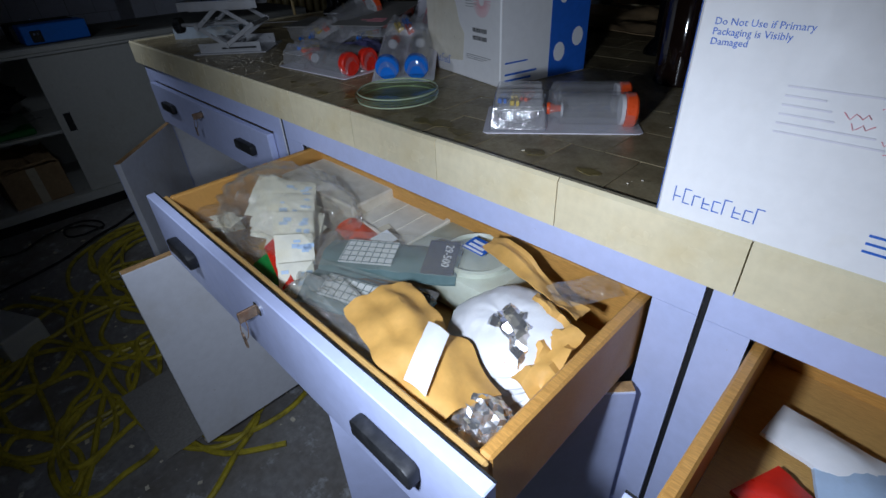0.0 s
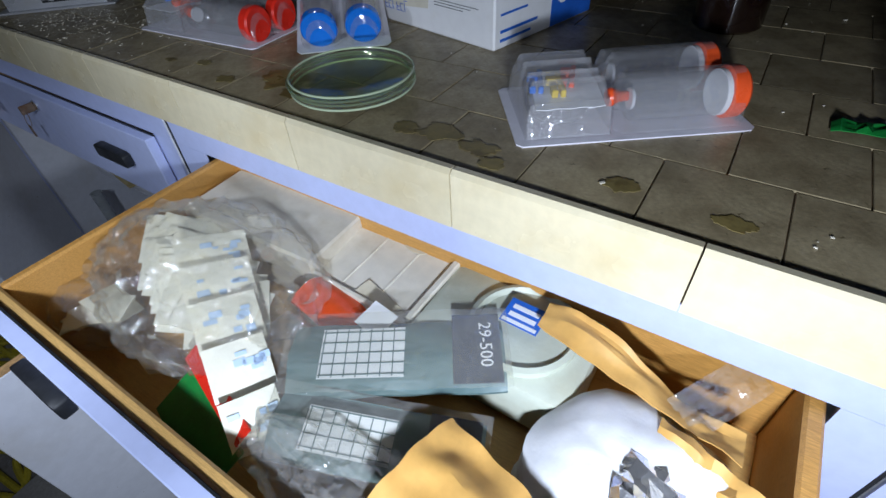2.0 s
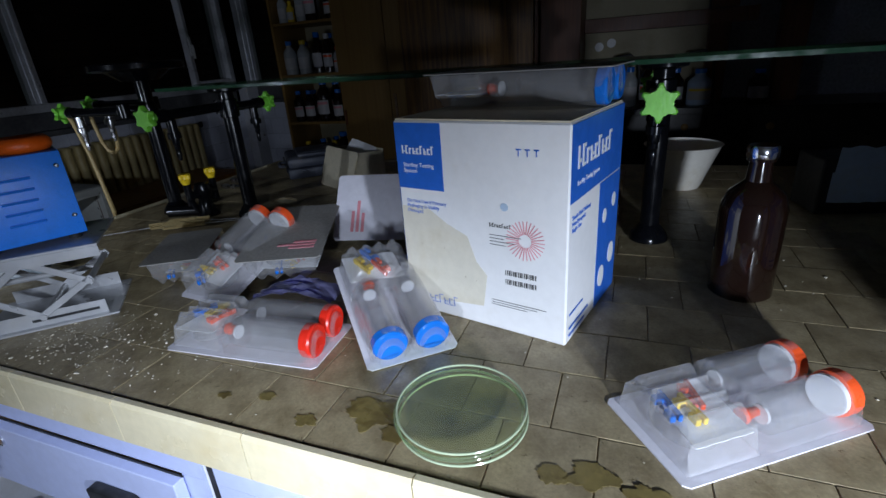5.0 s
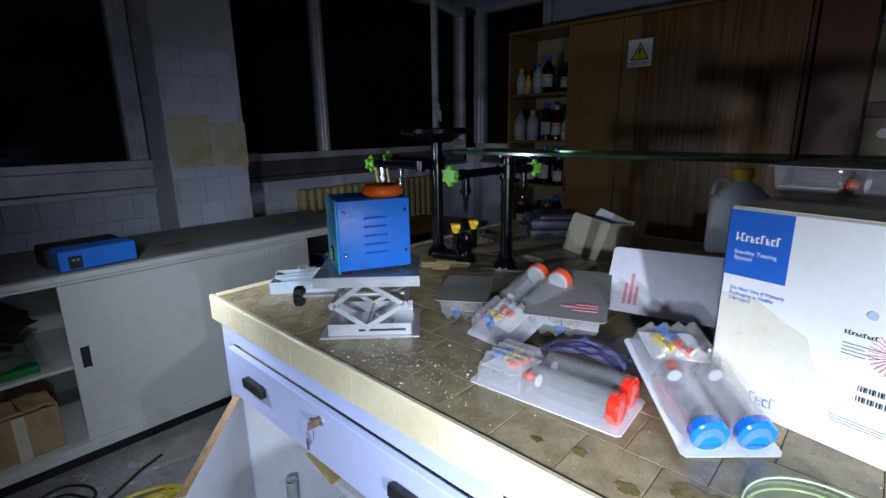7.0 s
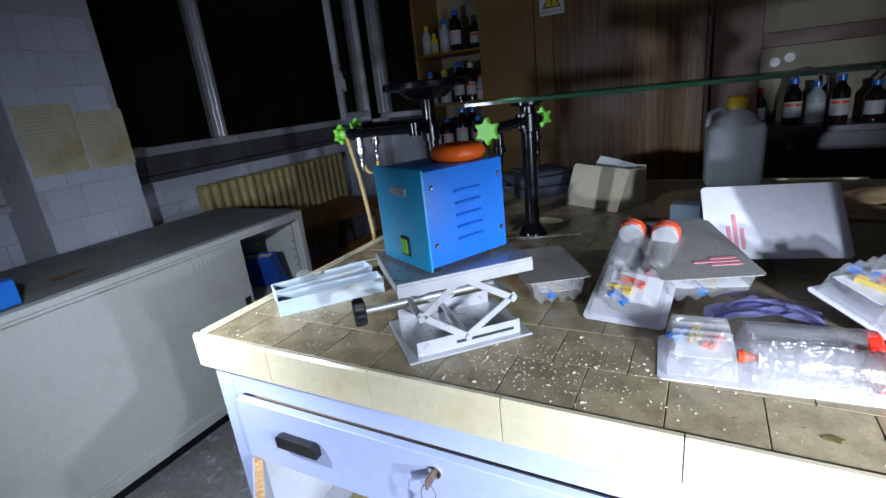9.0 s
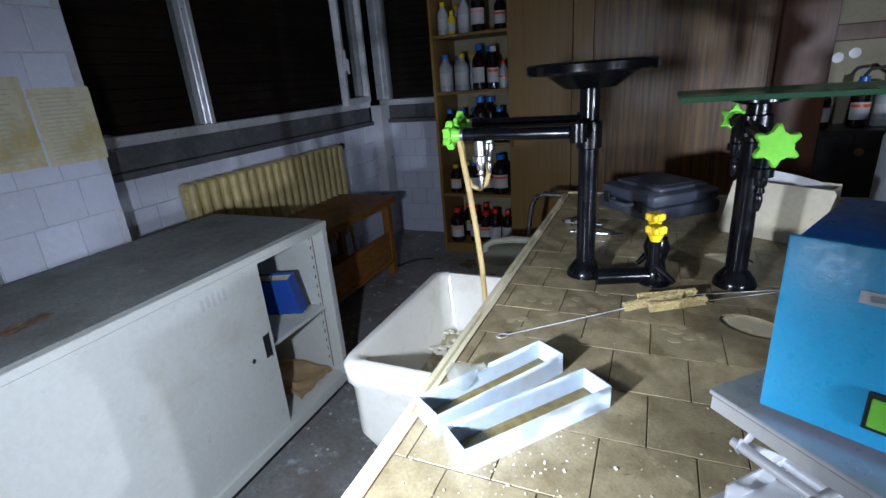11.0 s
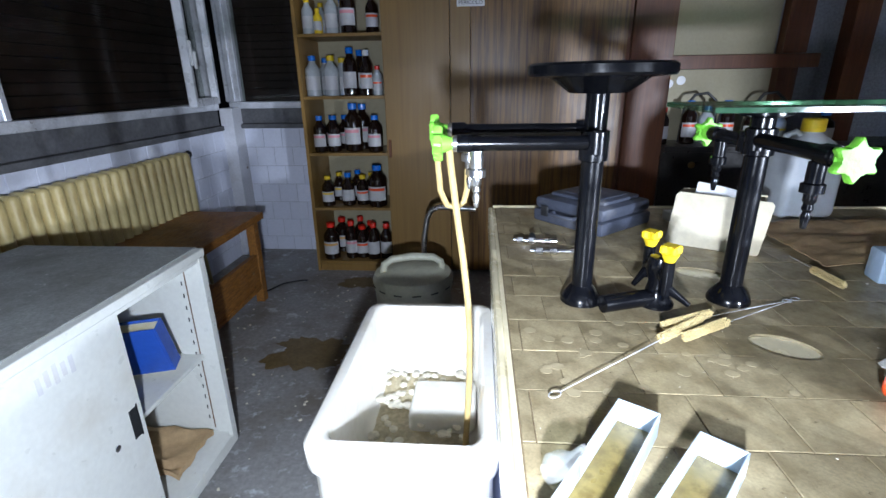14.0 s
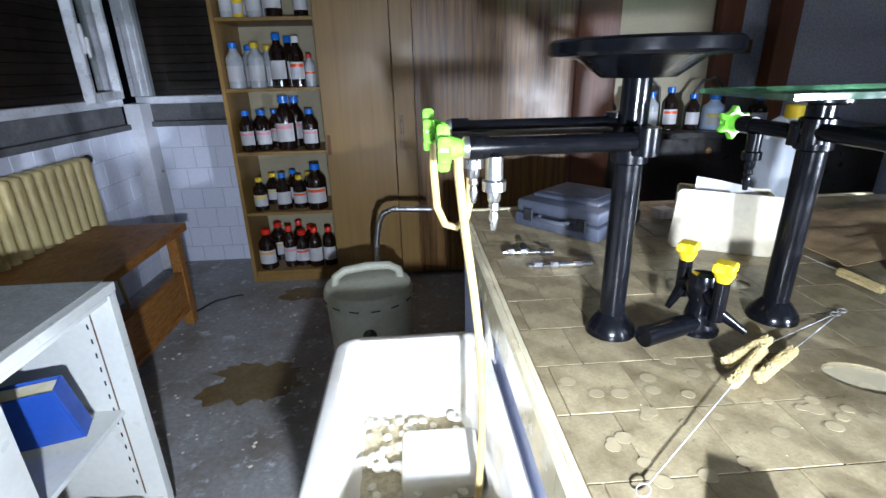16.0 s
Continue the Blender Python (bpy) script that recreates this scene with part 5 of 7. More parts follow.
# ---- stack of watch glasses ----
S = thing("watch_glasses", "stack of greenish watch glasses on the worktop", "glass dishes", pose(-0.432, 1.100, BT))
for i in range(4):
    r = 0.0765 + 0.0012 * math.sin(i * 2.1)
    cx, cy, zz = 0.0022 * math.cos(i * 1.7), 0.0022 * math.sin(i * 2.3), 0.001 + i * 0.0048

    def bowl(u, v, r=r, cx=cx, cy=cy, zz=zz):
        k = r * (0.02 + 0.98 * v)
        return (cx + k * math.cos(2 * math.pi * u), cy + k * math.sin(2 * math.pi * u), zz + 0.012 * v ** 2.2)

    wg = part("watch_glass", Geo().sheet(64, 14, bowl), "dish", S)
    part("rim", Geo().tube([(cx + r * math.cos(2 * math.pi * q / 64), cy + r * math.sin(2 * math.pi * q / 64), zz + 0.012) for q in range(64)], 0.0014, 8, True), "dish_low" if i in (0, 3) else "dish_mid", wg, "pale green glass rim")

# ---- lifting jack and the blue controller on it ----
J = thing("lab_jack", "steel scissor laboratory jack with a black knob", "lab jack", pose(-1.301, 1.041, BT, 0, 0, 45))
JW, JD, JZ = 0.219, 0.17, 0.138
part("base_plate", Geo().box(0, JW, 0, JD, 0, 0.004, 0.001), "jack_steel", J)
part("base_rail", Geo().box(0.018, JW - 0.018, 0.012, 0.014, 0.004, 0.030).box(0.018, JW - 0.018, JD - 0.014, JD - 0.012, 0.004, 0.030), "jack_steel", J)
part("slot", Geo().box(0.085, JW - 0.03, 0.0112, 0.0119, 0.013, 0.018), "handle", J)
part("top_plate", Geo().box(-0.004, JW + 0.004, -0.004, JD + 0.004, JZ, JZ + 0.005, 0.001).box(-0.004, JW + 0.004, -0.004, -0.002, JZ - 0.018, JZ).box(-0.004, -0.002, -0.001, JD, JZ - 0.014, JZ).box(0.018, JW - 0.018, 0.012, 0.014, JZ - 0.022, JZ - 0.001).box(0.018, JW - 0.018, JD - 0.014, JD - 0.012, JZ - 0.022, JZ - 0.001), "jack_steel", J, "flat steel top plate")
mid, zl, zh = (0.018 + 0.090), 0.022, JZ - 0.010
for yy in (0.009, JD - 0.012):
    for x0, x1, za, zb in ((0.03, 0.105, 0.072, zh), (0.03, 0.105, 0.076, zl), (0.19, 0.105, 0.076, zl + 0.002), (0.19, 0.105, 0.072, zh - 0.002)):
        ang = math.degrees(math.atan2(zb - za, x1 - x0))
        ln = math.hypot(x1 - x0, zb - za)
        part("scissor_bar", Geo().box(-0.006, ln + 0.006, -0.0012, 0.0012, -0.006, 0.006, 0.001, 1, pose(x0, yy, za, 0, -ang, 0)), "jack_steel", J)
for x, z in ((0.03, 0.074), (0.19, 0.074), (0.105, zl), (0.105, zh)):
    part("pivot", Geo().rod((x, 0.004, z), (x, JD - 0.004, z), 0.0055, None, 12), "jack_steel", J)
part("screw", Geo().rod((-0.05, JD / 2, 0.074), (JW - 0.03, JD / 2, 0.074), 0.0055, None, 12), "jack_steel", J)
pts = [((0.021 + 0.0035 * math.cos(6 * t)) * math.cos(t), (0.021 + 0.0035 * math.cos(6 * t)) * math.sin(t)) for t in [2 * math.pi * i / 42 for i in range(42)]]
part("knob", Geo().prism(pts, -0.068, -0.048, 0.003, 1, Matrix.Translation((0, JD / 2, 0.074)) @ Matrix(((0, 0, 1, 0), (1, 0, 0, 0), (0, 1, 0, 0), (0, 0, 0, 1)))), "handle", J, "black fluted knob")

K = thing("controller_box", "bright blue steel controller box with louvres and a green switch", "controller", pose(-1.264, 1.079, BT + JZ + 0.0152, 0, 0, 63.5))
kw, kd, kh = 0.160, 0.138, 0.150
part("foot", Geo().lathe([(0.01, -0.01), (0.012, 0), (0, 0)], 14, pose(0.02, 0.02, 0)).lathe([(0.01, -0.01), (0.012, 0), (0, 0)], 14, pose(kw - 0.02, 0.02, 0)), "handle", K)
part("foot", Geo().lathe([(0.01, -0.01), (0.012, 0), (0, 0)], 14, pose(0.02, kd - 0.02, 0)).lathe([(0.01, -0.01), (0.012, 0), (0, 0)], 14, pose(kw - 0.02, kd - 0.02, 0)), "handle", K)
part("cover", Geo().box(0.004, kw - 0.001, 0, kd, 0, kh, 0.002, 2), "dev_blue", K, "bright blue hammered cover")
part("front_face", Geo().box(-0.001, 0.0035, -0.004, kd + 0.003, -0.004, kh + 0.004, 0.002, 2), "dev_cyan", K, "lighter blue front panel")
for i in range(5):
    part("louvre", Geo().prism([(0.0, 0.0), (0.0, 0.006), (0.005, 0.001)], 0.058, 0.108, 0.0008, 1, Matrix.Translation((0, -0.0003, 0.032 + i * 0.019)) @ Matrix(((0, 0, 1, 0), (0, -1, 0, 0), (-1, 0, 0, 0.006), (0, 0, 0, 1)))), "dev_blue", K)
for x in (0.016, kw - 0.012):
    for zz in (0.035, 0.125):
        part("screw", Geo().lathe([(0.004, 0), (0.004, 0.002), (0.002, 0.004), (0, 0.004)], 12, pose(x, -0.0001, zz, 90)), "chrome", K)
part("switch_frame", Geo().box(-0.004, -0.0012, 0.050, 0.074, 0.012, 0.045, 0.001), "handle", K)
part("switch", Geo().box(-0.006, -0.0042, 0.053, 0.071, 0.016, 0.041, 0.001), "green_pl", K, "green rocker switch")
part("name_plate", Geo().box(-0.0025, -0.0012, 0.045, 0.092, 0.112, 0.122), "label_white", K, "small white name plate")
part("lamp_window", Geo().box(-0.0025, -0.0012, 0.052, 0.086, 0.1145, 0.1195), "tray_blue", K)
solid("orange_ring", Geo().tube([(0.032 * math.cos(2 * math.pi * i / 32), 0.032 * math.sin(2 * math.pi * i / 32), 0.0125) for i in range(32)], 0.0135, 14, True), "orange", "orange rubber ring on top of the blue controller", "ring", pose(-1.262, 1.205, BT + JZ + 0.0152 + kh))

# ---- pale blue trays ----
def tray(label, m, L=0.228, w=0.052, h=0.034, notch=False):
    t = thing("tray", label, "tray", m, group="pale blue trays")
    part("base", Geo().box(0, L, 0, w, 0, 0.002), "tray_white", t)
    part("side", Geo().box(0, L, 0, 0.002, 0.0021, h, 0.0004), "tray_white", t)
    dip = [(0, 0.0021), (L, 0.0021), (L, h), (L * 0.55, h), (L * 0.54, h - 0.007), (L * 0.46, h - 0.007), (L * 0.45, h), (0, h)] if notch else [(0, 0.0021), (L, 0.0021), (L, h), (0, h)]
    part("side", Geo().prism(dip, 0, 0.002, 0.0003, 1, pose(0, w, 0, 90)), "tray_white", t)
    for x in (0.0, L - 0.002):
        part("end", Geo().box(x, x + 0.002, 0.0021, w - 0.0021, 0.0021, h), "tray_white", t)
    # one dark brown for both the stain and the shade inside the tray
    part("stained_floor", Geo().box(0.003, L - 0.003, 0.003, w - 0.003, 0.0022, 0.003), "puddle", t, "brown-stained inside, darkened for the shade between its walls")
    return t


tray("long pale blue tray with a notched rim", pose(-1.722, 1.166, BT, 0, 0, 56.5), notch=True)
tray("long pale blue open tray stained brown inside", pose(-1.668, 1.120, BT, 0, 0, 50))
solid("glass_bulb", Geo().lathe([(0, 0), (0.016, 0.004), (0.022, 0.016), (0.018, 0.030), (0.008, 0.042), (0.006, 0.06), (0, 0.06)], 18, pose(0, 0, 0.022, 0, 80, 40)), "flask", "small clear glass bulb lying on the worktop", "glass bulb", pose(-1.745, 1.255, BT))

# ---- bottle brushes ----
def brush(label, a, b, c, z=0.945, loop=True):
    """Twisted wire from a to c with bristles from b to c."""
    t = thing("bottle_brush", label, "brush", group="bottle brushes")
    a, b, c = Vector((*a, z - 0.008)), Vector((*b, z)), Vector((*c, z))
    d = (c - a).normalized()
    pts = [a.lerp(c, i / 20) for i in range(21)]
    part("wire", Geo().tube(pts, 0.0009, 6), "alu", t, "twisted wire handle")
    if loop:
        n = Vector((-d.y, d.x, 0))
        part("loop", Geo().tube([a - d * 0.010 + 0.010 * (math.cos(q) * d + 0.65 * math.sin(q) * n) for q in [2 * math.pi * i / 16 for i in range(16)]], 0.0009, 6, True), "alu", t)
    g = Geo()
    rn = random.Random(3)
    k = 110
    for i in range(k):
        p = b.lerp(c, i / k)
        for j in range(10):
            q = 2 * math.pi * (j / 10 + i * 0.13) + rn.uniform(-0.2, 0.2)
            n = Vector((-d.y, d.x, 0)) * math.cos(q) + Vector((0, 0, 1)) * math.sin(q)
            r = rn.uniform(0.0075, 0.0092)
            if p.z + n.z * r < BT + 0.0005:
                r = max(0.003, (p.z - BT - 0.0008) / max(0.05, -n.z))
            g.rod(p, p + n * r + d * rn.uniform(-0.003, 0.003), 0.0013, 0.0010, 3)
    tagged(part("bristles", g, "bristle", t, "matted cream bristles"), kind="stuff")
    return t


brush("long wire bottle brush with cream bristles on the worktop", (-1.705, 1.432), (-1.520, 1.575), (-1.425, 1.648))
brush("wire bottle brush with worn cream bristles", (-1.205, 1.755), (-1.385, 1.640), (-1.478, 1.583), 0.9445)
brush("short bottle brush beneath the others", (-1.225, 1.748), (-1.400, 1.672), (-1.500, 1.622), 0.944)
brush("bottle brush with cream bristles near the posts", (-1.062, 2.010), (-1.078, 1.900), (-1.072, 1.815), 0.944, False)

# oval cup drains let into the worktop
for x, y, rx, ry, turn in CUPS:
    c = thing("cup_sink", "oval cream ceramic cup drain sunk into the worktop", "drain", pose(x, y, BT, 0, 0, turn), group="cup drains")
    part("bowl", Geo().lathe([(rx + 0.003, -0.0045), (rx * 0.985, -0.0045), (rx * 0.97, -0.012), (rx * 0.90, -0.040), (rx * 0.70, -0.054), (rx * 0.30, -0.058), (0, -0.058)], 44, None, 1.0, ry / rx), "tile_edge", c, "cream glazed bowl", angle=50)
    part("drain_hole", Geo().lathe([(0.010, -0.0578), (0.010, -0.0570), (0, -0.0570)], 20), "grout", c)

# ---- things at the far end of the bench ----
Cs = thing("tool_case", "slate grey plastic tool case lying on the worktop", "case", pose(-1.650, 2.350, BT, 0, 0, -49))
part("lower_shell", Geo().box(0, 0.258, 0, 0.245, 0, 0.040, 0.009, 2), "grey_case", Cs)
part("upper_shell", Geo().prism([(0.003, 0.003), (0.255, 0.003), (0.255, 0.242), (0.003, 0.242)], 0.0412, 0.078, 0.012, 2).prism([(0.030, 0.045), (0.228, 0.045), (0.228, 0.220), (0.030, 0.220)], 0.0775, 0.090, 0.006, 2), "grey_case", Cs)
part("lid_panel", Geo().box(0.055, 0.205, 0.070, 0.195, 0.0902, 0.0925, 0.001), "grey_case", Cs)
part("carry_handle", Geo().tube([(0.085, 0.0, 0.040), (0.088, -0.020, 0.040), (0.100, -0.026, 0.040), (0.158, -0.026, 0.040), (0.170, -0.020, 0.040), (0.173, 0.0, 0.040)], 0.006, 8), "grey_case", Cs)
for x in (0.035, 0.195):
    part("latch", Geo().box(x, x + 0.028, -0.006, -0.0005, 0.022, 0.056, 0.002), "handle", Cs)
Cb = thing("cardboard_box", "open pale cardboard box with papers sticking out", "box", pose(-1.318, 2.123, BT, 0, 0, -29), group="")
part("front_wall", Geo().prism([(0.006, 0.0), (0.208, 0.0), (0.214, 0.006), (0.228, 0.128), (0.222, 0.137), (0.014, 0.142), (0.006, 0.134), (-0.003, 0.010)], -0.002, 0.002, 0.001, 1, pose(0, 0, 0, 72)), "card_old", Cb, "bulging pale cardboard front")
part("back_wall", Geo().box(0.008, 0.210, 0.146, 0.15, 0, 0.125, 0.001), "card_old", Cb)
part("side_wall", Geo().prism([(0.004, 0.0), (0.145, 0.0), (0.145, 0.12), (0.044, 0.125)], 0.004, 0.008, 0, 1, pose(0, 0, 0, 90, 0, 90)), "card_old", Cb)
part("side_wall", Geo().prism([(0.004, 0.0), (0.145, 0.0), (0.145, 0.12), (0.044, 0.125)], 0.206, 0.210, 0, 1, pose(0, 0, 0, 90, 0, 90)), "card_old", Cb)
part("bottom", Geo().box(0.009, 0.205, 0.02, 0.145, 0.0005, 0.004), "card_old", Cb)
solid("folded_paper", Geo().sheet(8, 4, lambda u, v: (0.16 * u, 0.05 * v, 0.018 * u * (1 - u) + 0.012 * v), 0.0012), "print_white", "folded white leaflet standing in the box", "paper", pose(-1.235, 2.185, BT + 0.112, 35, 12, -20))
solid("blue_socket_box", Geo().box(0, 0.075, 0, 0.06, 0, 0.07, 0.006, 2), "tray_blue", "small dusty blue plastic socket box", "box", pose(-0.975, 1.855, BT, 0, 0, -12))
solid("white_bracket", Geo().box(0, 0.05, 0, 0.04, 0, 0.03, 0.004, 2).box(0.01, 0.04, -0.012, -0.0005, 0.004, 0.026, 0.003), "white_pl", "small white plastic bracket on the worktop", "bracket", pose(-1.235, 2.325, BT, 0, 0, 15))
Jc = thing("jerry_can", "milky plastic chemical bottle with a yellow cap", "bottle", pose(-0.812, 2.425, BT, 0, 0, 5))
part("body", Geo().prism([(-0.087, -0.060), (0.087, -0.060), (0.087, 0.060), (-0.087, 0.060)], 0, 0.215, 0.022, 3).lathe([(0.078, 0.206), (0.066, 0.230), (0.036, 0.250), (0.024, 0.258), (0.024, 0.272)], 24).tube([(-0.030, 0.0, 0.246), (-0.052, 0.0, 0.262), (-0.078, 0.0, 0.250), (-0.084, 0.0, 0.205)], 0.009, 8), "milky", Jc)
part("cap", Geo().lathe([(0.031, 0.262), (0.032, 0.264), (0.032, 0.296), (0.029, 0.300), (0, 0.300)], 24), "yellow_pl", Jc, "yellow screw cap")
solid("dust_sheet", Geo().sheet(36, 24, lambda u, v: (-1.03 + 0.75 * u, 1.93 + 0.34 * v + 0.05 * math.sin(u * 4), BT + 0.012 + 0.055 * abs(noise.noise(Vector((u * 3.2, v * 2.6, 5)))) * (1 - (2 * u - 1) ** 4) * (1 - (2 * v - 1) ** 4) + 0.006 * noise.noise(Vector((u * 16, v * 16, 2)))), 0.0015), "card", "crumpled brown dusty plastic sheet on the worktop", "sheet")
for k, (p, q) in enumerate((((-1.728, 2.108), (-1.612, 2.096)), ((-1.690, 2.020), (-1.550, 2.016)))):
    t = thing("steel_fitting", "loose steel pipe fitting lying on the worktop", "fitting", group="loose fittings")
    a, b = Vector((*p, BT + 0.010)), Vector((*q, BT + 0.010))
    part("shaft", Geo().rod(a, b, 0.005, 0.007, 12), "chrome", t)
    for f, r in ((0.1, 0.010), (0.35, 0.009), (0.72, 0.010)):
        part("nut", Geo().rod(a.lerp(b, f), a.lerp(b, f + 0.12), r, r, 6), "steel" if f < 0.5 else "chrome", t)
    if k == 0:
        part("tap_body", Geo().rod(a.lerp(b, 0.45), a.lerp(b, 0.45) + Vector((0, 0.03, 0.006)), 0.011, 0.008, 10), "handle", t)
# dark things in the middle of the bench
Br = thing("brown_bottle", "dark brown glass bottle with a metal cap among the boxes", "bottle", pose(-0.075, 1.535, BT))
part("body", Geo().lathe([(0.044, 0), (0.048, 0.004), (0.048, 0.15), (0.040, 0.175), (0.018, 0.195), (0.016, 0.225), (0.020, 0.226), (0.020, 0.230), (0, 0.230)], 32), "amber", Br)
part("cap", Geo().lathe([(0.021, 0.2305), (0.022, 0.232), (0.022, 0.246), (0.020, 0.250), (0, 0.250)], 24), "chrome", Br, "dull metal screw cap")
solid("white_bowl", Geo().lathe([(0, 0.002), (0.055, 0.0), (0.06, 0.01), (0.10, 0.12), (0.105, 0.125), (0.10, 0.125), (0.06, 0.03), (0, 0.02)], 32), "porcelain", "white porcelain bowl on the worktop", "bowl", pose(-0.125, 2.22, BT))
Bb = thing("blue_film_box", "black box with torn blue film", "box", pose(0.15, 1.99, BT, 0, 0, 10))
part("body", Geo().box(0, 0.17, 0, 0.12, 0, 0.13, 0.003), "handle", Bb)
part("film", Geo().sheet(8, 8, lambda u, v: (0.02 + 0.13 * u, -0.004 - 0.01 * v, 0.03 + 0.13 * v + 0.01 * noise.noise(Vector((u * 5, v * 5, 1))))).box(0.02, 0.15, -0.003, -0.001, 0.03, 0.1), "tray_blue", Bb, "shiny blue film")
solid("green_scrap", Geo().sheet(8, 5, lambda u, v: (0.055 * u, 0.022 * v + 0.01 * u, 0.003 + 0.012 * abs(noise.noise(Vector((u * 5, v * 5, 8))))), 0.0008), "green_card", "crumpled scrap of green film beside the carton", "scrap", pose(0.070, 1.245, BT))

# dried spills on the worktop, thin films with ragged outlines
def spill(cx, cy, r, seed, material="puddle", z=BT + 0.0006):
    rn = random.Random(seed)
    pts = []
    for i in range(84):
        t = 2 * math.pi * i / 84
        k = r * (1 + 0.45 * noise.noise(Vector((math.cos(t) * 1.7 + seed, math.sin(t) * 1.7, seed * 0.37))) + 0.26 * noise.noise(Vector((math.cos(t) * 4.3, math.sin(t) * 4.3, seed))) + 0.12 * noise.noise(Vector((math.cos(t) * 13, math.sin(t) * 13, seed))))
        pts.append((cx + k * math.cos(t), cy + 0.7 * k * math.sin(t)))
    return Geo().prism(pts, z, z + 0.0005)


for i, (x, y, r) in enumerate(((-0.545, 1.085, 0.036), (-0.50, 1.06, 0.020), (-0.318, 1.055, 0.016), (-0.278, 1.065, 0.024), (-0.225, 1.055, 0.020), (-0.200, 1.035, 0.014), (0.015, 1.05, 0.014), (-0.08, 1.06, 0.016), (-0.70, 1.075, 0.012), (-0.76, 1.06, 0.009), (-0.62, 1.05, 0.014))):
    solid("dried_spill", spill(x, y, r, i + 1), "puddle", "dried olive-brown spill on the worktop tiles", "stain", group="dried spills")
rn = random.Random(40)
g = Geo()
for i in range(34):
    x, y = rn.uniform(-1.74, -1.36), rn.gauss(1.52, 0.06)
    r = rn.uniform(0.006, 0.012)
    if any(a < x + r and x - r < b and c < y + r and y - r < d for a, b, c, d in CUT):
        continue
    g.prism([(x + r * math.cos(q * 0.349), y + r * 0.9 * math.sin(q * 0.349)) for q in range(18)], BT + 0.0003, BT + 0.00045 + 0.00001 * i)
solid("dried_drops", g, "dried", "pale dried drops in rings on the worktop tiles", "stain", kind="stuff")
rn = random.Random(12)
g = Geo()
for i in range(1000):
    q = rn.random()
    if q < 0.55:
        x, y = rn.gauss(-1.10, 0.12), rn.gauss(1.10, 0.055)
    elif q < 0.85:
        x, y = rn.gauss(-1.60, 0.10), rn.gauss(1.10, 0.10)
    else:
        x, y = rn.uniform(-1.74, 0.1), rn.uniform(1.03, 1.9)
    if not (-1.76 < x < 0.1 and 1.022 < y < 1.95):
        continue
    r = rn.uniform(0.0004, 0.0014) * (1 if rn.random() < 0.93 else 2.0)
    a = rn.uniform(0, 180)
    g.box(-r, r, -r * 0.6, r * 0.6, 0, r * 0.5, 0, 1, pose(x, y, BT + 0.0006, 0, 0, a))
solid("plaster_crumbs", g, "pale_flake", "white plaster crumbs strewn over the worktop", "crumbs", kind="stuff")

# ---- contents of the pulled-out drawer ----
DZ = 0.684      # drawer floor


def heap(x0, x1, y0, y1, zf, seed, amp=0.01, nx=20, ny=16, scale=4.0):
    return lambda u, v: (x0 + (x1 - x0) * u, y0 + (y1 - y0) * v, zf(u, v) + amp * noise.noise(Vector((u * scale, v * scale, seed))))


Bg = thing("sachet_bag", "clear plastic bag stuffed with yellowed sachets", "bag", pose(-0.47, 0.84, DZ, 0, 0, 0))
rn = random.Random(5)
for i in range(16):
    f = i / 15
    m = pose(-0.155 + 0.02 * f + 0.010 * i, 0.055 - 0.004 * i + rn.uniform(-0.012, 0.012), 0.072 - 0.001 * abs(i - 7), 22 + rn.uniform(-8, 8), 12 + rn.uniform(-10, 10), 35 + rn.uniform(-10, 10))
    part("sachet", Geo().sheet(6, 5, lambda u, v: (0.10 * (u - 0.5), 0.075 * (v - 0.5), 0.004 * math.cos((u - 0.5) * 3) + 0.004 * noise.noise(Vector((u * 4, v * 4, i)))), 0.002), "gauze", Bg, "", m)
# the strip of joined sachets that hangs out in front
for i in range(5):
    m = pose(-0.005 + 0.045 * i - 0.02, 0.035 - 0.028 * i, 0.118 - 0.006 * i * i * 0.55, -14, 22 + 6 * i, -34)
    sc = part("strip_sachet", Geo().sheet(8, 8, lambda u, v: (0.056 * (u - 0.5), 0.082 * (v - 0.5) * (1 - 0.08 * i), 0.006 * math.cos((u - 0.5) * 2.6) * math.cos((v - 0.5) * 2.4) + 0.002 * noise.noise(Vector((u * 6, v * 6, i)))), 0.0012), "gauze", Bg, "pale sachet with blue print", m)
    g = Geo()
    for q in range(7):
        a, b = rn.uniform(-0.016, 0.010), rn.uniform(-0.032, 0.024)
        g.box(a, a + rn.uniform(0.003, 0.009), b, b + rn.uniform(0.006, 0.014), 0.0055, 0.0062)
    part("print", g, "tray_blue", sc, "smudged blue print")
part("bag_film", Geo().ball((-0.040, 0.022, 0.070), 0.172, 0.118, 0.088, 0.13, 60, 5), "crinkle", Bg, "crinkled clear film")

Sb = thing("sachet_bag", "small torn clear bag of sachets by the drawer front", "bag", pose(-0.635, 0.765, DZ))
for i in range(6):
    part("sachet", Geo().sheet(6, 5, lambda u, v: (0.06 * (u - 0.5), 0.045 * (v - 0.5), 0.005 * math.cos((u - 0.5) * 3) + 0.003 * noise.noise(Vector((u * 4, v * 4, i)))), 0.002), "gauze", Sb, "", pose(-0.03 + 0.013 * i, 0.012 * ((i * 5) % 3 - 1), 0.028 + 0.006 * i, rn.uniform(-20, 20), rn.uniform(-20, 20), rn.uniform(0, 90)))
part("bag_film", Geo().ball((0, 0, 0.042), 0.072, 0.050, 0.040, 0.14, 40, 4), "crinkle", Sb, "crinkled clear film")

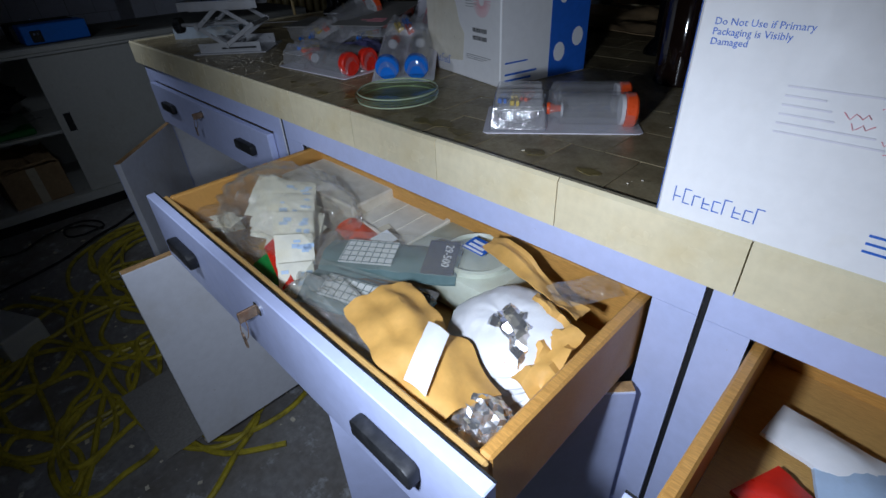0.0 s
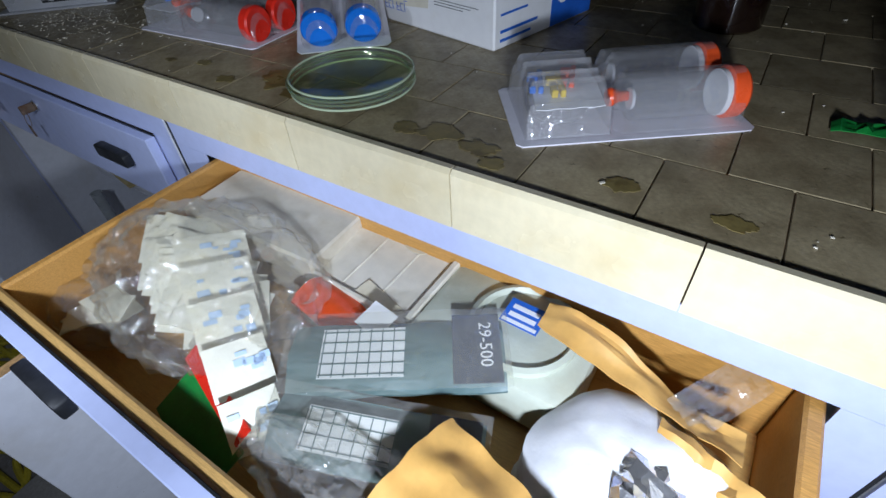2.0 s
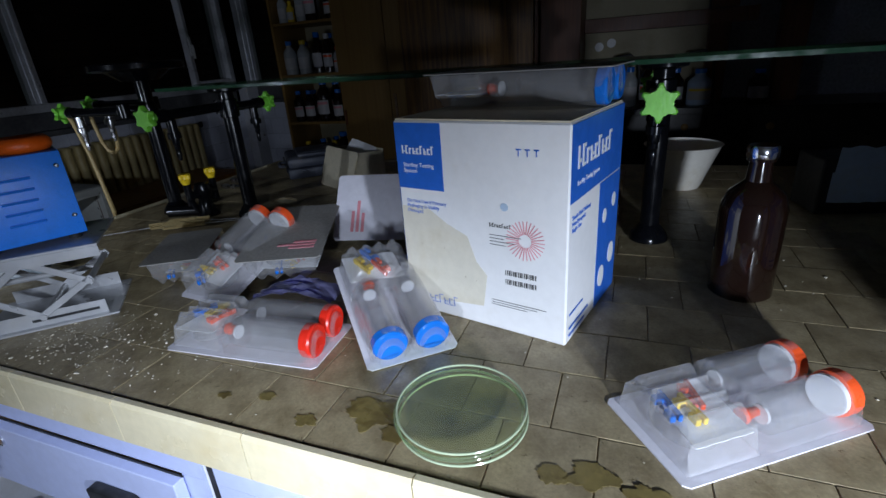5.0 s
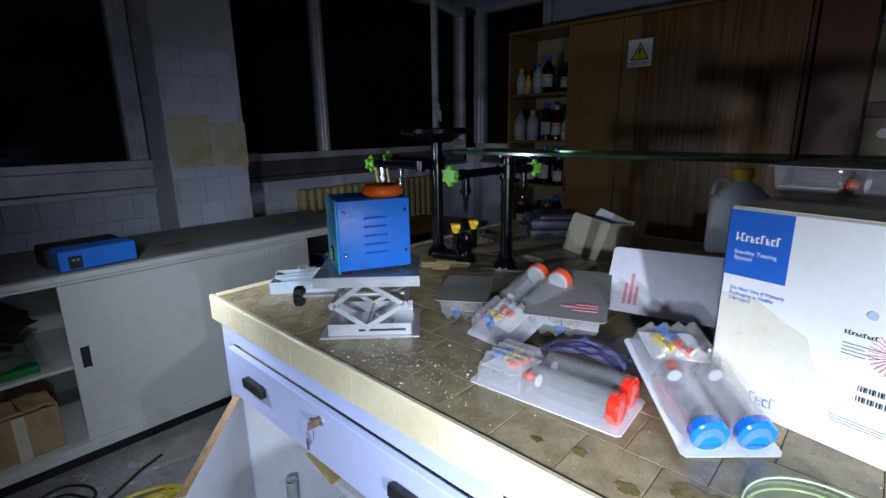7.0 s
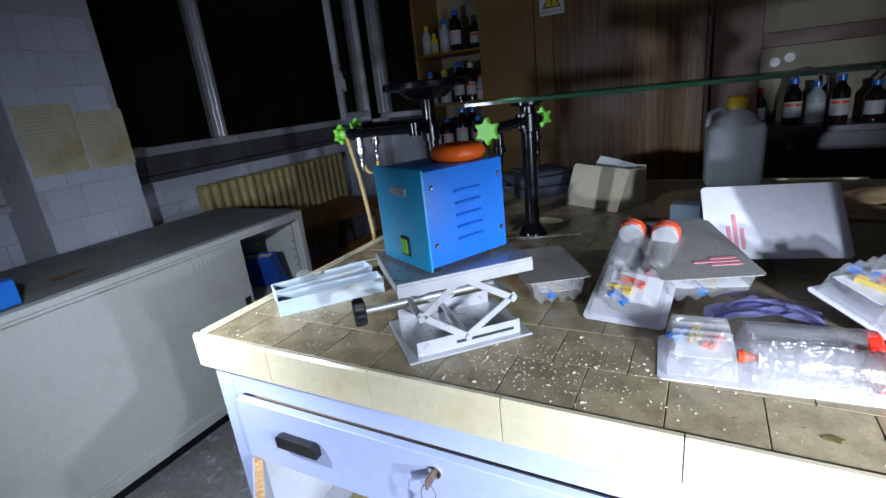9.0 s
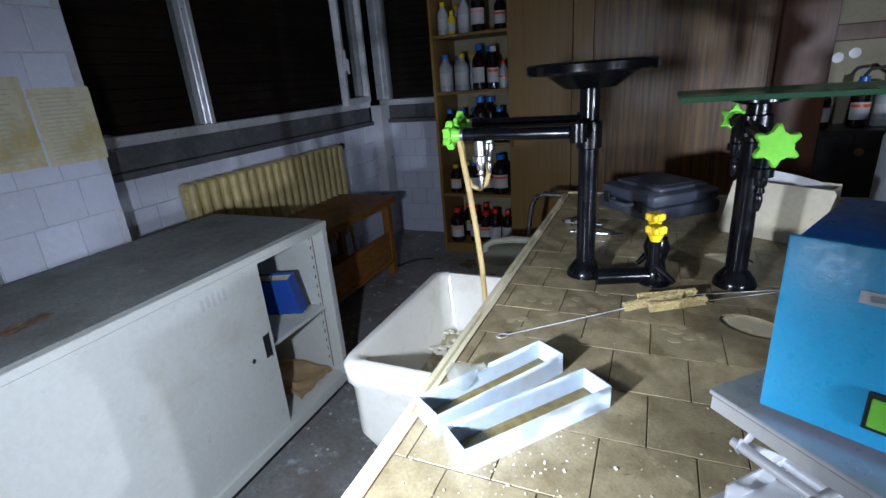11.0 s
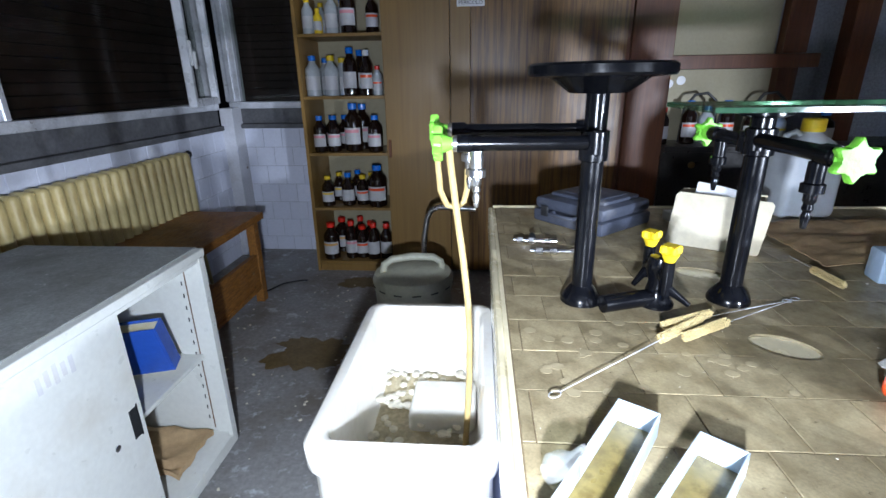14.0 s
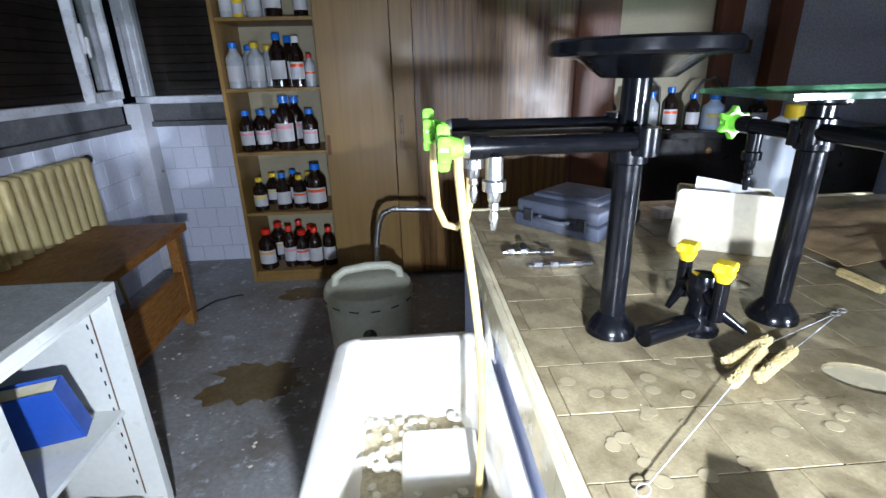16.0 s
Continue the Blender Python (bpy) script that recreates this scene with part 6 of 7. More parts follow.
Wb = thing("white_box", "flat white cardboard box with a half-open lid", "box", pose(-0.424, 0.952, DZ, 0, 0, -3))
part("body", Geo().box(0, 0.165, 0, 0.16, 0, 0.056, 0.003), "card_cream", Wb)
lm = pose(0, 0, 0.0, 4)
part("lid", Geo().box(-0.004, 0.170, -0.004, 0.150, 0.057, 0.060, 0.001, 1, lm).box(-0.004, 0.170, -0.004, 0.004, 0.060, 0.068, 0.002, 1, lm).box(-0.004, 0.006, 0.0045, 0.150, 0.060, 0.068, 0.002, 1, lm).box(0.160, 0.170, 0.0045, 0.150, 0.060, 0.068, 0.002, 1, lm), "card_cream", Wb, "yellowed tray-shaped lid")
part("lid_fold", Geo().box(0.052, 0.054, 0.006, 0.148, 0.060, 0.0612, 0, 1, lm).box(0.108, 0.110, 0.006, 0.148, 0.060, 0.0612, 0, 1, lm), "card_cream", Wb)
part("thumb_hole", Geo().lathe([(0.02, 0), (0.02, 0.0006), (0, 0.0006)], 18, pose(0.10, 0.105, 0.0683, 4), 1, 0.5), "card_old", Wb)
part("perforated_rim", Geo().box(-0.005, 0.171, -0.0055, -0.0045, 0.030, 0.060), "print_white", Wb)
solid("white_carton_sleeve", Geo().box(0, 0.255, 0, 0.115, 0, 0.086, 0.003), "card_cream", "long white cardboard sleeve at the back of the drawer", "box", pose(-0.665, 0.935, DZ, 0, 0, 2))
solid("yellowed_card", Geo().box(0, 0.10, 0, 0.05, 0, 0.003, 0.0006), "card_old", "yellowed card strip in the drawer", "card", pose(-0.352, 0.926, DZ + 0.058, 6, 4, -14))
solid("red_folder", Geo().sheet(14, 6, lambda u, v: (0.175 * u, 0.058 * v, 0.016 * math.sin(v * 3.1) + 0.004 * noise.noise(Vector((u * 4, v * 3, 3)))), 0.003), "redor_pl", "bright red plastic folder in the drawer", "folder", pose(-0.402, 0.896, DZ + 0.064, -6, 3, -8))
solid("white_tag", Geo().box(0, 0.036, 0, 0.035, 0, 0.0008), "print_white", "white paper tag on the red folder", "tag", pose(-0.300, 0.902, DZ + 0.0815, 8, 3, -8))
solid("slide_box", Geo().box(0, 0.085, 0, 0.05, 0, 0.022, 0.003), "blister", "clear plastic slide box in the drawer", "box", pose(-0.395, 0.832, DZ + 0.055, 0, 4, -10))
solid("red_white_card", Geo().box(0, 0.13, 0, 0.022, 0, 0.002), "red_pl", "red edge of a printed card in the drawer", "card", pose(-0.436, 0.772, DZ + 0.070, 34, 4, -16))
solid("green_red_card", Geo().box(0, 0.125, 0, 0.060, 0, 0.002), "green_card", "dark green printed card in the drawer", "card", pose(-0.440, 0.722, DZ + 0.036, 30, 4, -16))


def glove_pack(label, m, L=0.23, w=0.085, number=False):
    g = thing("glove_pack", label, "gloves", m, group="packed gloves")
    part("glove", Geo().sheet(22, 10, lambda u, v: (L * u, w * v, 0.012 * math.sin(math.pi * v) + 0.005 * noise.noise(Vector((u * 5, v * 3, L)))), 0.004), "glove", g, "grey-green rubber gloves")
    part("inlay", Geo().box(0.035, 0.125, 0.012, w - 0.015, 0.0155, 0.0163), "print_white", g, "white inlay card")
    k = Geo()
    for i in range(8):
        k.box(0.037 + i * 0.0125, 0.0382 + i * 0.0125, 0.013, w - 0.016, 0.0166, 0.0172)
    for j in range(5):
        k.box(0.036, 0.126, 0.015 + j * 0.0125, 0.0162 + j * 0.0125, 0.0166, 0.0172)
    tagged(part("grid", k, "glove", g, "printed squared grid"), kind="stuff")
    part("head_card", Geo().box(L - 0.055, L - 0.004, 0.002, w - 0.002, 0.0155, 0.0165), "grey_case", g, "dark header card")
    if number:
        lettering("29-500", 0.019, "print_white", g, pose(L - 0.026, w - 0.012, 0.0168, 0, 0, -90))
    else:
        part("head_print", Geo().box(L - 0.045, L - 0.038, 0.012, w - 0.02, 0.0168, 0.0174).box(L - 0.03, L - 0.024, 0.012, w - 0.03, 0.0168, 0.0174), "print_white", g)
    part("sleeve_film", Geo().sheet(20, 10, lambda u, v: (-0.005 + (L + 0.01) * u, -0.004 + (w + 0.008) * v, 0.0195 + 0.003 * noise.noise(Vector((u * 9, v * 5, 4)))), 0.0), "bag", g, "clear film sleeve")
    return g


glove_pack("packed grey-green rubber gloves, numbered 29-500", pose(-0.308, 0.796, DZ + 0.066, 6, 0, 33), number=True)
glove_pack("second pack of grey-green rubber gloves", pose(-0.288, 0.742, DZ + 0.052, 12, 4, 22), 0.21, 0.07)
solid("clear_bag", Geo().ball((-0.195, 0.762, DZ + 0.050), 0.125, 0.050, 0.046, 0.24, 32, 5), "bag_thick", "crumpled clear plastic bag in the drawer", "bag")
solid("clear_bag", Geo().ball((-0.075, 0.748, DZ + 0.036), 0.070, 0.038, 0.036, 0.24, 30, 5), "bag_thick", "small crumpled clear bag by the envelope", "bag")
En = thing("envelope", "torn manila envelope with a blank white label", "envelope", pose(-0.055, 0.785, DZ + 0.068, 0, 0, 0))
part("paper", Geo().sheet(30, 18, lambda u, v: (-0.105 + 0.215 * u + 0.02 * v, -0.045 + 0.105 * v - 0.055 * (u - 0.2) + 0.012 * noise.noise(Vector((u * 5, 0, 2))), 0.022 + 0.022 * math.sin(math.pi * (0.15 + 0.8 * v)) - 0.05 * max(0, u - 0.62) + 0.010 * noise.noise(Vector((u * 5, v * 4, 7)))), 0.0015), "kraft", En, "creased manila paper")
part("label", Geo().sheet(6, 10, lambda u, v: (0.012 + 0.036 * u + 0.040 * (1 - v), -0.062 + 0.078 * v, 0.047 - 0.010 * (1 - v) ** 2 + 0.004 * math.sin(u * 3)), 0.0006), "print_white", En, "blank white label")
solid("envelope_flap", Geo().sheet(24, 8, lambda u, v: (-0.115 + 0.20 * u, 0.985 - 0.050 * u + 0.035 * v, DZ + 0.105 + 0.016 * math.sin(u * 6) * v + 0.008 * noise.noise(Vector((u * 6, v * 3, 1)))), 0.0015), "kraft", "torn strip of manila paper across the drawer", "paper")
solid("envelope_flap", Geo().sheet(14, 10, lambda u, v: (0.02 + 0.09 * u, 0.845 + 0.10 * v - 0.03 * u, DZ + 0.078 + 0.03 * v + 0.014 * noise.noise(Vector((u * 5, v * 5, 9)))), 0.0015), "kraft", "crumpled manila paper end in the drawer", "paper")
Cp = thing("cloth_cap", "bundle of glazed white cloth caps with torn foil", "caps", pose(0.005, 0.885, DZ + 0.045))
for i in range(6):
    def layer(u, v, i=i):
        t, r = 2 * math.pi * u, 0.088 * v
        k = noise.noise(Vector((math.cos(t) * 1.6 + i, math.sin(t) * 1.6, v * 2)))
        x, y = r * math.cos(t) * (1 + 0.08 * k), 0.88 * r * math.sin(t) * (1 + 0.08 * k)
        return pose(0.004 * math.sin(i * 2), -0.006 * i, 0.058 - 0.011 * i, 10 + 4 * i, -8, 0) @ Vector((x, y, -0.030 * v ** 3 + 0.007 * k * v + 0.003 * noise.noise(Vector((x * 90, y * 90, i)))))
    part("cap_layer", Geo().sheet(44, 10, layer, 0.0022), "fabric_white", Cp, "glazed white cloth")
rf = random.Random(77)
jag = [[(rf.uniform(-0.004, 0.004), rf.uniform(-0.004, 0.004), rf.uniform(-0.005, 0.005)) for i in range(9)] for j in range(7)]


def torn(u, v):
    dx, dy, dz = jag[round(v * 6)][round(u * 8)]
    return (-0.004 + 0.070 * u + dx, -0.026 + 0.044 * v - 0.018 * u + dy, 0.066 - 0.016 * (u - 0.35) ** 2 * 4 + dz)


part("torn_foil", Geo().sheet(8, 6, torn, 0.0006), "foil", Cp, "torn silver foil", angle=4)
solid("foil_ball", Geo().ball((0, 0, 0), 0.046, 0.042, 0.041, 0.20, 90, 4), "foil", "crumpled ball of aluminium foil", "foil", pose(0.070, 0.762, DZ + 0.048), angle=6)
Tn = thing("round_tin", "pale green moulded tray with a round dish", "tray", pose(-0.252, 0.925, DZ))
part("tray", Geo().box(0, 0.20, 0, 0.14, 0, 0.072, 0.010, 2), "pale_green", Tn)
part("round_dish", Geo().lathe([(0.062, 0.0722), (0.062, 0.080), (0.056, 0.082), (0.052, 0.076), (0, 0.075)], 36, pose(0.118, 0.070, 0)), "pale_green", Tn)
Tg = solid("printed_tag", Geo().box(0, 0.045, 0, 0.034, 0, 0.0012), "print_blue", "blue and white printed tag on the tray", "tag", pose(-0.160, 0.985, DZ + 0.086, 4, 0, -2))
part("tag_print", Geo().box(0.002, 0.043, 0.0015, 0.006, 0.0013, 0.0017).box(0.006, 0.038, 0.010, 0.016, 0.0013, 0.0017).box(0.006, 0.038, 0.021, 0.027, 0.0013, 0.0017), "print_white", Tg)
solid("black_clip", Geo().box(0, 0.04, 0, 0.014, 0, 0.012, 0.003, 2), "handle", "black plastic clip on the drawer floor", "clip", pose(0.0, 0.722, DZ + 0.002, 0, 0, -35))
solid("silver_pouch", Geo().sheet(12, 8, lambda u, v: (0.04 * u - 0.02, 0.10 * v, 0.012 * abs(noise.noise(Vector((u * 4, v * 6, 6)))))), "bag", "thin torn clear pouch at the back of the drawer", "pouch", pose(0.035, 0.955, DZ + 0.10, 0, 20, -30), angle=10)

# half-open third drawer: packets
for i, (x, y, w, d, mt, lb) in enumerate(((0.30, 0.91, 0.10, 0.07, "red_pl", "red packet"), (0.37, 0.95, 0.09, 0.08, "tray_blue", "pale blue packet"), (0.30, 1.00, 0.12, 0.06, "print_white", "white packet"), (0.43, 0.90, 0.10, 0.09, "yellow_pl", "yellow packet"), (0.47, 0.98, 0.14, 0.09, "card_old", "yellowed carton"))):
    solid("packet", Geo().sheet(8, 6, lambda u, v: (w * u, d * v, 0.012 * math.sin(math.pi * u) * math.sin(math.pi * v) + 0.003 * noise.noise(Vector((u * 5, v * 5, i)))), 0.006), mt, "small %s in clear film in the drawer" % lb, "packet", pose(x, y, DZ + 0.010 + 0.004 * i, 0, 0, rn.uniform(-30, 30)), group="packets in the drawer")

# ---- inside the open cupboard ----
solid("sponge_cloth", Geo().sheet(12, 8, lambda u, v: (0.17 * u, 0.10 * v, 0.006 + 0.002 * noise.noise(Vector((u * 5, v * 5, 4)))), 0.005), "rad", "flat yellowed sponge cloth on the cupboard shelf", "cloth", pose(-1.64, 1.165, 0.396, 0, 0, -8))
for x, y, k in ((-1.235, 1.165, 1.0), (-1.36, 1.30, 0.8)):
    solid("glass_flask", Geo().lathe([(0, 0), (0.03 * k, 0.002), (0.042 * k, 0.03), (0.036 * k, 0.06), (0.014 * k, 0.09), (0.012 * k, 0.14), (0.015 * k, 0.142), (0.010 * k, 0.14), (0.010 * k, 0.09), (0, 0.085)], 24, pose(0, 0, 0, 0, 0, 15)), "flask", "clear glass flask standing on the cupboard shelf", "flask", pose(x, y, 0.396), group="flasks")
Cy = thing("measuring_cylinder", "cloudy plastic measuring cylinder in the cupboard", "cylinder", pose(-1.615, 1.095, 0.1005))
part("foot", Geo().lathe([(0.036, 0), (0.036, 0.006), (0.02, 0.014), (0, 0.014)], 6), "clear_bottle", Cy)
part("tube", Geo().lathe([(0.016, 0.0142), (0.016, 0.255), (0.018, 0.26), (0.013, 0.26), (0.013, 0.03), (0, 0.03)], 20), "clear_bottle", Cy)

# ---- reagent bottles ----
def bottle(label, m, h, r, body, cap, lab="label_white", stripe=None):
    b = thing("reagent_bottle", label, "bottle", m, group="reagent bottles")
    part("body", Geo().lathe([(r * 0.9, 0), (r, h * 0.02), (r, h * 0.62), (r * 0.92, h * 0.69), (r * 0.5, h * 0.80), (r * 0.42, h * 0.84), (r * 0.42, h * 0.90), (0, h * 0.90)], 20), body, b)
    part("cap", Geo().lathe([(r * 0.46, h * 0.87), (r * 0.5, h * 0.875), (r * 0.5, h * 0.985), (r * 0.44, h), (0, h)], 16), cap, b)
    n = 12
    g = Geo()
    rr = r * 1.012
    a0 = radians(200)
    pts = [(rr * math.cos(a0 + radians(140) * i / n), rr * math.sin(a0 + radians(140) * i / n)) for i in range(n + 1)]
    pin = [(r * 1.001 * math.cos(a0 + radians(140) * i / n), r * 1.001 * math.sin(a0 + radians(140) * i / n)) for i in range(n, -1, -1)]
    l = part("label", g.prism(pts + pin, h * 0.16, h * 0.50), lab, b, "paper label")
    if stripe:
        rs = r * 1.022
        pts = [(rs * math.cos(a0 + radians(120) * i / n + 0.17), rs * math.sin(a0 + radians(120) * i / n + 0.17)) for i in range(n + 1)]
        pin = [(r * 1.014 * math.cos(a0 + radians(120) * i / n + 0.17), r * 1.014 * math.sin(a0 + radians(120) * i / n + 0.17)) for i in range(n, -1, -1)]
        part("label_stripe", Geo().prism(pts + pin, h * 0.40, h * 0.46), stripe, l)
    return b


AMB = "dark amber glass reagent bottle with a %s cap"
CLR = "cloudy plastic reagent bottle with a %s cap"
ROWS_B = [
    (1.655, [(0.075, 0.22, 0.038, "clear_bottle", "yellow_pl", None), (0.135, 0.16, 0.030, "yellow_pl", "yellow_pl", None), (0.225, 0.25, 0.046, "clear_bottle", "blue_pl", None), (0.345, 0.30, 0.052, "amber", "blue_pl", "print_pink"), (0.50, 0.24, 0.042, "amber", "grey_case", "redor_pl")]),
    (1.265, [(0.075, 0.26, 0.052, "clear_bottle", "blue_pl", None), (0.195, 0.26, 0.052, "clear_bottle", "yellow_pl", None), (0.325, 0.31, 0.052, "amber", "blue_pl", None), (0.445, 0.29, 0.044, "amber", "white_pl", "redor_pl"), (0.515, 0.19, 0.034, "clear_bottle", "red_pl", "redor_pl")]),
    (0.885, [(0.085, 0.25, 0.046, "amber", "blue_pl", "print_pink"), (0.180, 0.25, 0.046, "amber", "blue_pl", "print_pink"), (0.318, 0.33, 0.063, "amber", "blue_pl", "print_pink"), (0.48, 0.25, 0.050, "amber", "blue_pl", "print_pink")]),
    (0.49, [(0.105, 0.22, 0.046, "amber", "yellow_pl", "yellow_pl"), (0.25, 0.24, 0.048, "amber", "blue_pl", None), (0.355, 0.22, 0.046, "amber", "yellow_pl", "redor_pl"), (0.475, 0.30, 0.066, "amber", "blue_pl", "redor_pl")]),
    (0.075, [(0.095, 0.28, 0.060, "amber", "red_pl", "kraft"), (0.245, 0.29, 0.048, "amber", "red_pl", "print_pink"), (0.325, 0.25, 0.056, "amber", "red_pl", "redor_pl"), (0.42, 0.28, 0.048, "amber", "red_pl", None), (0.515, 0.27, 0.046, "amber", "red_pl", None)]),
]
CAPN = dict(yellow_pl="yellow", blue_pl="blue", grey_case="grey", white_pl="white", red_pl="red")
for z, row in ROWS_B:
    for i, (x, h, r, body, cap, stripe) in enumerate(row):
        bottle((AMB if body == "amber" else CLR) % CAPN[cap], pose(-3.04 + x, 4.17 + 0.09 + 0.02 * ((i * 7) % 3), z, 0, 0, rn.uniform(-12, 12)), h, r, body, cap, stripe=stripe)
    for i, (x, h, r, body, cap, stripe) in enumerate(row[:3]):
        bottle((AMB if body == "amber" else CLR) % CAPN[cap], pose(-3.04 + x + 0.035, 4.17 + 0.27, z, 0, 0, rn.uniform(-20, 20)), h * 0.97, r * 0.95, body, cap, stripe=stripe)
for x, y, h, r, body, cap, stripe in ((-0.60, 4.26, 0.24, 0.036, "amber", "red_pl", None), (-0.42, 4.30, 0.28, 0.05, "amber", "blue_pl", "redor_pl"), (-0.30, 4.32, 0.25, 0.05, "clear_bottle", "blue_pl", None), (-0.19, 4.28, 0.28, 0.05, "amber", "blue_pl", "redor_pl"), (-0.02, 4.30, 0.23, 0.05, "amber", "blue_pl", None), (0.12, 4.28, 0.22, 0.07, "tray_blue", "blue_pl", "sign_y"), (0.45, 4.30, 0.2, 0.06, "amber", "blue_pl", None)):
    bottle("reagent bottle with a coloured cap on the black counter", pose(x, y, 0.925), h, r, body, cap, stripe=stripe)
for x in (-0.34, 0.10):
    solid("black_hose", Geo().tube([(x - 0.12, 4.33, 0.93), (x - 0.11, 4.33, 1.15), (x - 0.05, 4.33, 1.24), (x + 0.03, 4.33, 1.25), (x + 0.09, 4.33, 1.2), (x + 0.11, 4.33, 0.95)], 0.010, 8), "cable_k", "arched black hose behind the bottles", "hose", group="arched hoses")

# ---- on and in the steel cabinets ----
Bi = thing("ring_binder", "blue ring binder leaning on the cabinet shelf", "binder", pose(-2.995, 2.085, 0.462, 14, -4, 12))
part("front_cover", Geo().box(0, 0.19, 0, 0.005, 0, 0.18, 0.002), "book_blue", Bi)
part("back_cover", Geo().box(0, 0.19, 0.052, 0.057, 0, 0.18, 0.002), "book_blue", Bi)
part("spine", Geo().box(0.1905, 0.196, 0, 0.057, 0, 0.18, 0.002), "book_blue", Bi)
part("page_block", Geo().box(0.01, 0.185, 0.007, 0.050, -0.006, 0.172), "paper", Bi, "yellowed pages")
solid("crumpled_carton", Geo().sheet(12, 10, lambda u, v: (0.30 * u, 0.22 * v, 0.05 + 0.06 * abs(noise.noise(Vector((u * 3, v * 3, 2))))), 0.02), "card", "crumpled brown carton scraps in the cabinet", "carton", pose(-3.10, 2.02, 0.09))
cbx = thing("cardboard_box", "brown cardboard box on the cabinet floor", "box", pose(-3.12, 0.42, 0.117, 0, 0, 6))
part("body", Geo().box(0, 0.35, 0, 0.26, 0, 0.19, 0.004), "card", cbx)
part("flap", Geo().box(0.0, 0.35, 0.0, 0.12, 0, 0.003, 0, 1, pose(0, 0.001, 0.191, 8)), "card", cbx)
part("flap", Geo().box(0.0, 0.35, -0.12, 0.0, 0, 0.003, 0, 1, pose(0, 0.259, 0.191, -14)), "card", cbx)
part("tape", Geo().box(0.3502, 0.351, 0.11, 0.15, 0.0, 0.19), "card_old", cbx, "yellowed packing tape")
solid("crumpled_carton", Geo().sheet(14, 10, lambda u, v: (0.36 * u, 0.30 * v, 0.20 + 0.05 * noise.noise(Vector((u * 4, v * 4, 6)))), 0.012), "card", "torn cardboard flaps on the box", "carton", pose(-3.14, 0.40, 0.13))
solid("plastic_film", Geo().sheet(22, 16, lambda u, v: (0.48 * u, 0.50 * v, 0.05 + 0.05 * noise.noise(Vector((u * 4, v * 4, 3)))), 0.001), "bag", "crumpled clear plastic film on the shelf", "film", pose(-3.28, 0.22, 0.45))
solid("green_tray", Geo().box(0, 0.40, 0, 0.45, 0, 0.03, 0.006), "green_card", "flat dark green tray on the shelf", "tray", pose(-3.22, 0.24, 0.4505))
solid("black_bag", Geo().ball((0, 0, 0), 0.16, 0.20, 0.09, 0.5, 26, 3), "handle", "crumpled black bag on the shelf", "bag", pose(-3.10, 0.50, 0.60))
Bd = thing("blue_device", "blue metal instrument with a black top on the cabinet", "instrument", pose(-2.86, 0.80, 0.8505, 0, 0, 4))
part("body", Geo().box(0, 0.12, 0, 0.27, 0.004, 0.085, 0.004), "dev_blue", Bd)
part("cover", Geo().box(-0.14, -0.001, -0.02, 0.26, 0.004, 0.085, 0.006), "handle", Bd, "black housing")
part("socket", Geo().box(0.1205, 0.126, 0.03, 0.075, 0.012, 0.062, 0.003), "handle", Bd)
part("socket_pin", Geo().rod((0.126, 0.045, 0.048), (0.131, 0.045, 0.048), 0.005).rod((0.126, 0.060, 0.048), (0.131, 0.060, 0.048), 0.005), "chrome", Bd)
part("toggle", Geo().rod((-0.06, 0.09, 0.085), (-0.06, 0.09, 0.105), 0.004), "chrome", Bd)
solid("brown_leaf_litter", Geo().sheet(12, 6, lambda u, v: (0.05 * u, 0.12 * v, 0.004 + 0.008 * abs(noise.noise(Vector((u * 6, v * 6, 3)))))), "rusty", "curled brown scraps on the cabinet top", "scraps", pose(-2.95, 1.22, 0.8505, 0, 0, 10))
solid("plastic_scrap", Geo().ball((0, 0, 0.03), 0.045, 0.07, 0.035, 0.5, 30, 3), "bag", "crumpled clear plastic cup on the window sill", "scrap", pose(X0 + 0.02, 2.13, SILL + 0.15))

# ---- notices on the pillar ----
for k, (a, b, z0, z1) in enumerate(((1.50, 1.725, 1.175, 1.475), (1.735, 1.940, 1.170, 1.435))):
    n = solid("notice", Geo().sheet(8, 8, lambda u, v: (0.002 + 0.006 * noise.noise(Vector((u * 3, v * 3, k))) ** 2, (b - a) * u, (z1 - z0) * v), 0.0) .box(0, 0.001, 0, b - a, 0, z1 - z0), "paper", "yellowed printed notice taped to the pillar", "notice", pose(-3.456, a, z0), group="notices")
    g = Geo()
    for i in range(17):
        w = (b - a) * (0.55 + 0.3 * rn.random())
        g.box(0.0050, 0.0055, 0.02, 0.02 + w, (z1 - z0) * (0.93 - i * 0.052) - 0.004, (z1 - z0) * (0.93 - i * 0.052))
    tagged(part("print", g, "beige_pl", n, "faded lines of print"), kind="stuff")

# ---- floor: stains, cables, scraps ----
solid("floor_stain", spill(-2.70, 3.03, 0.235, 31, z=0.0005), "floor_wet", "irregular wet brown stain on the concrete floor", "stain")
solid("floor_stain", spill(-2.62, 3.95, 0.17, 33, z=0.0005), "floor_wet", "brown stain near the wardrobe", "stain")


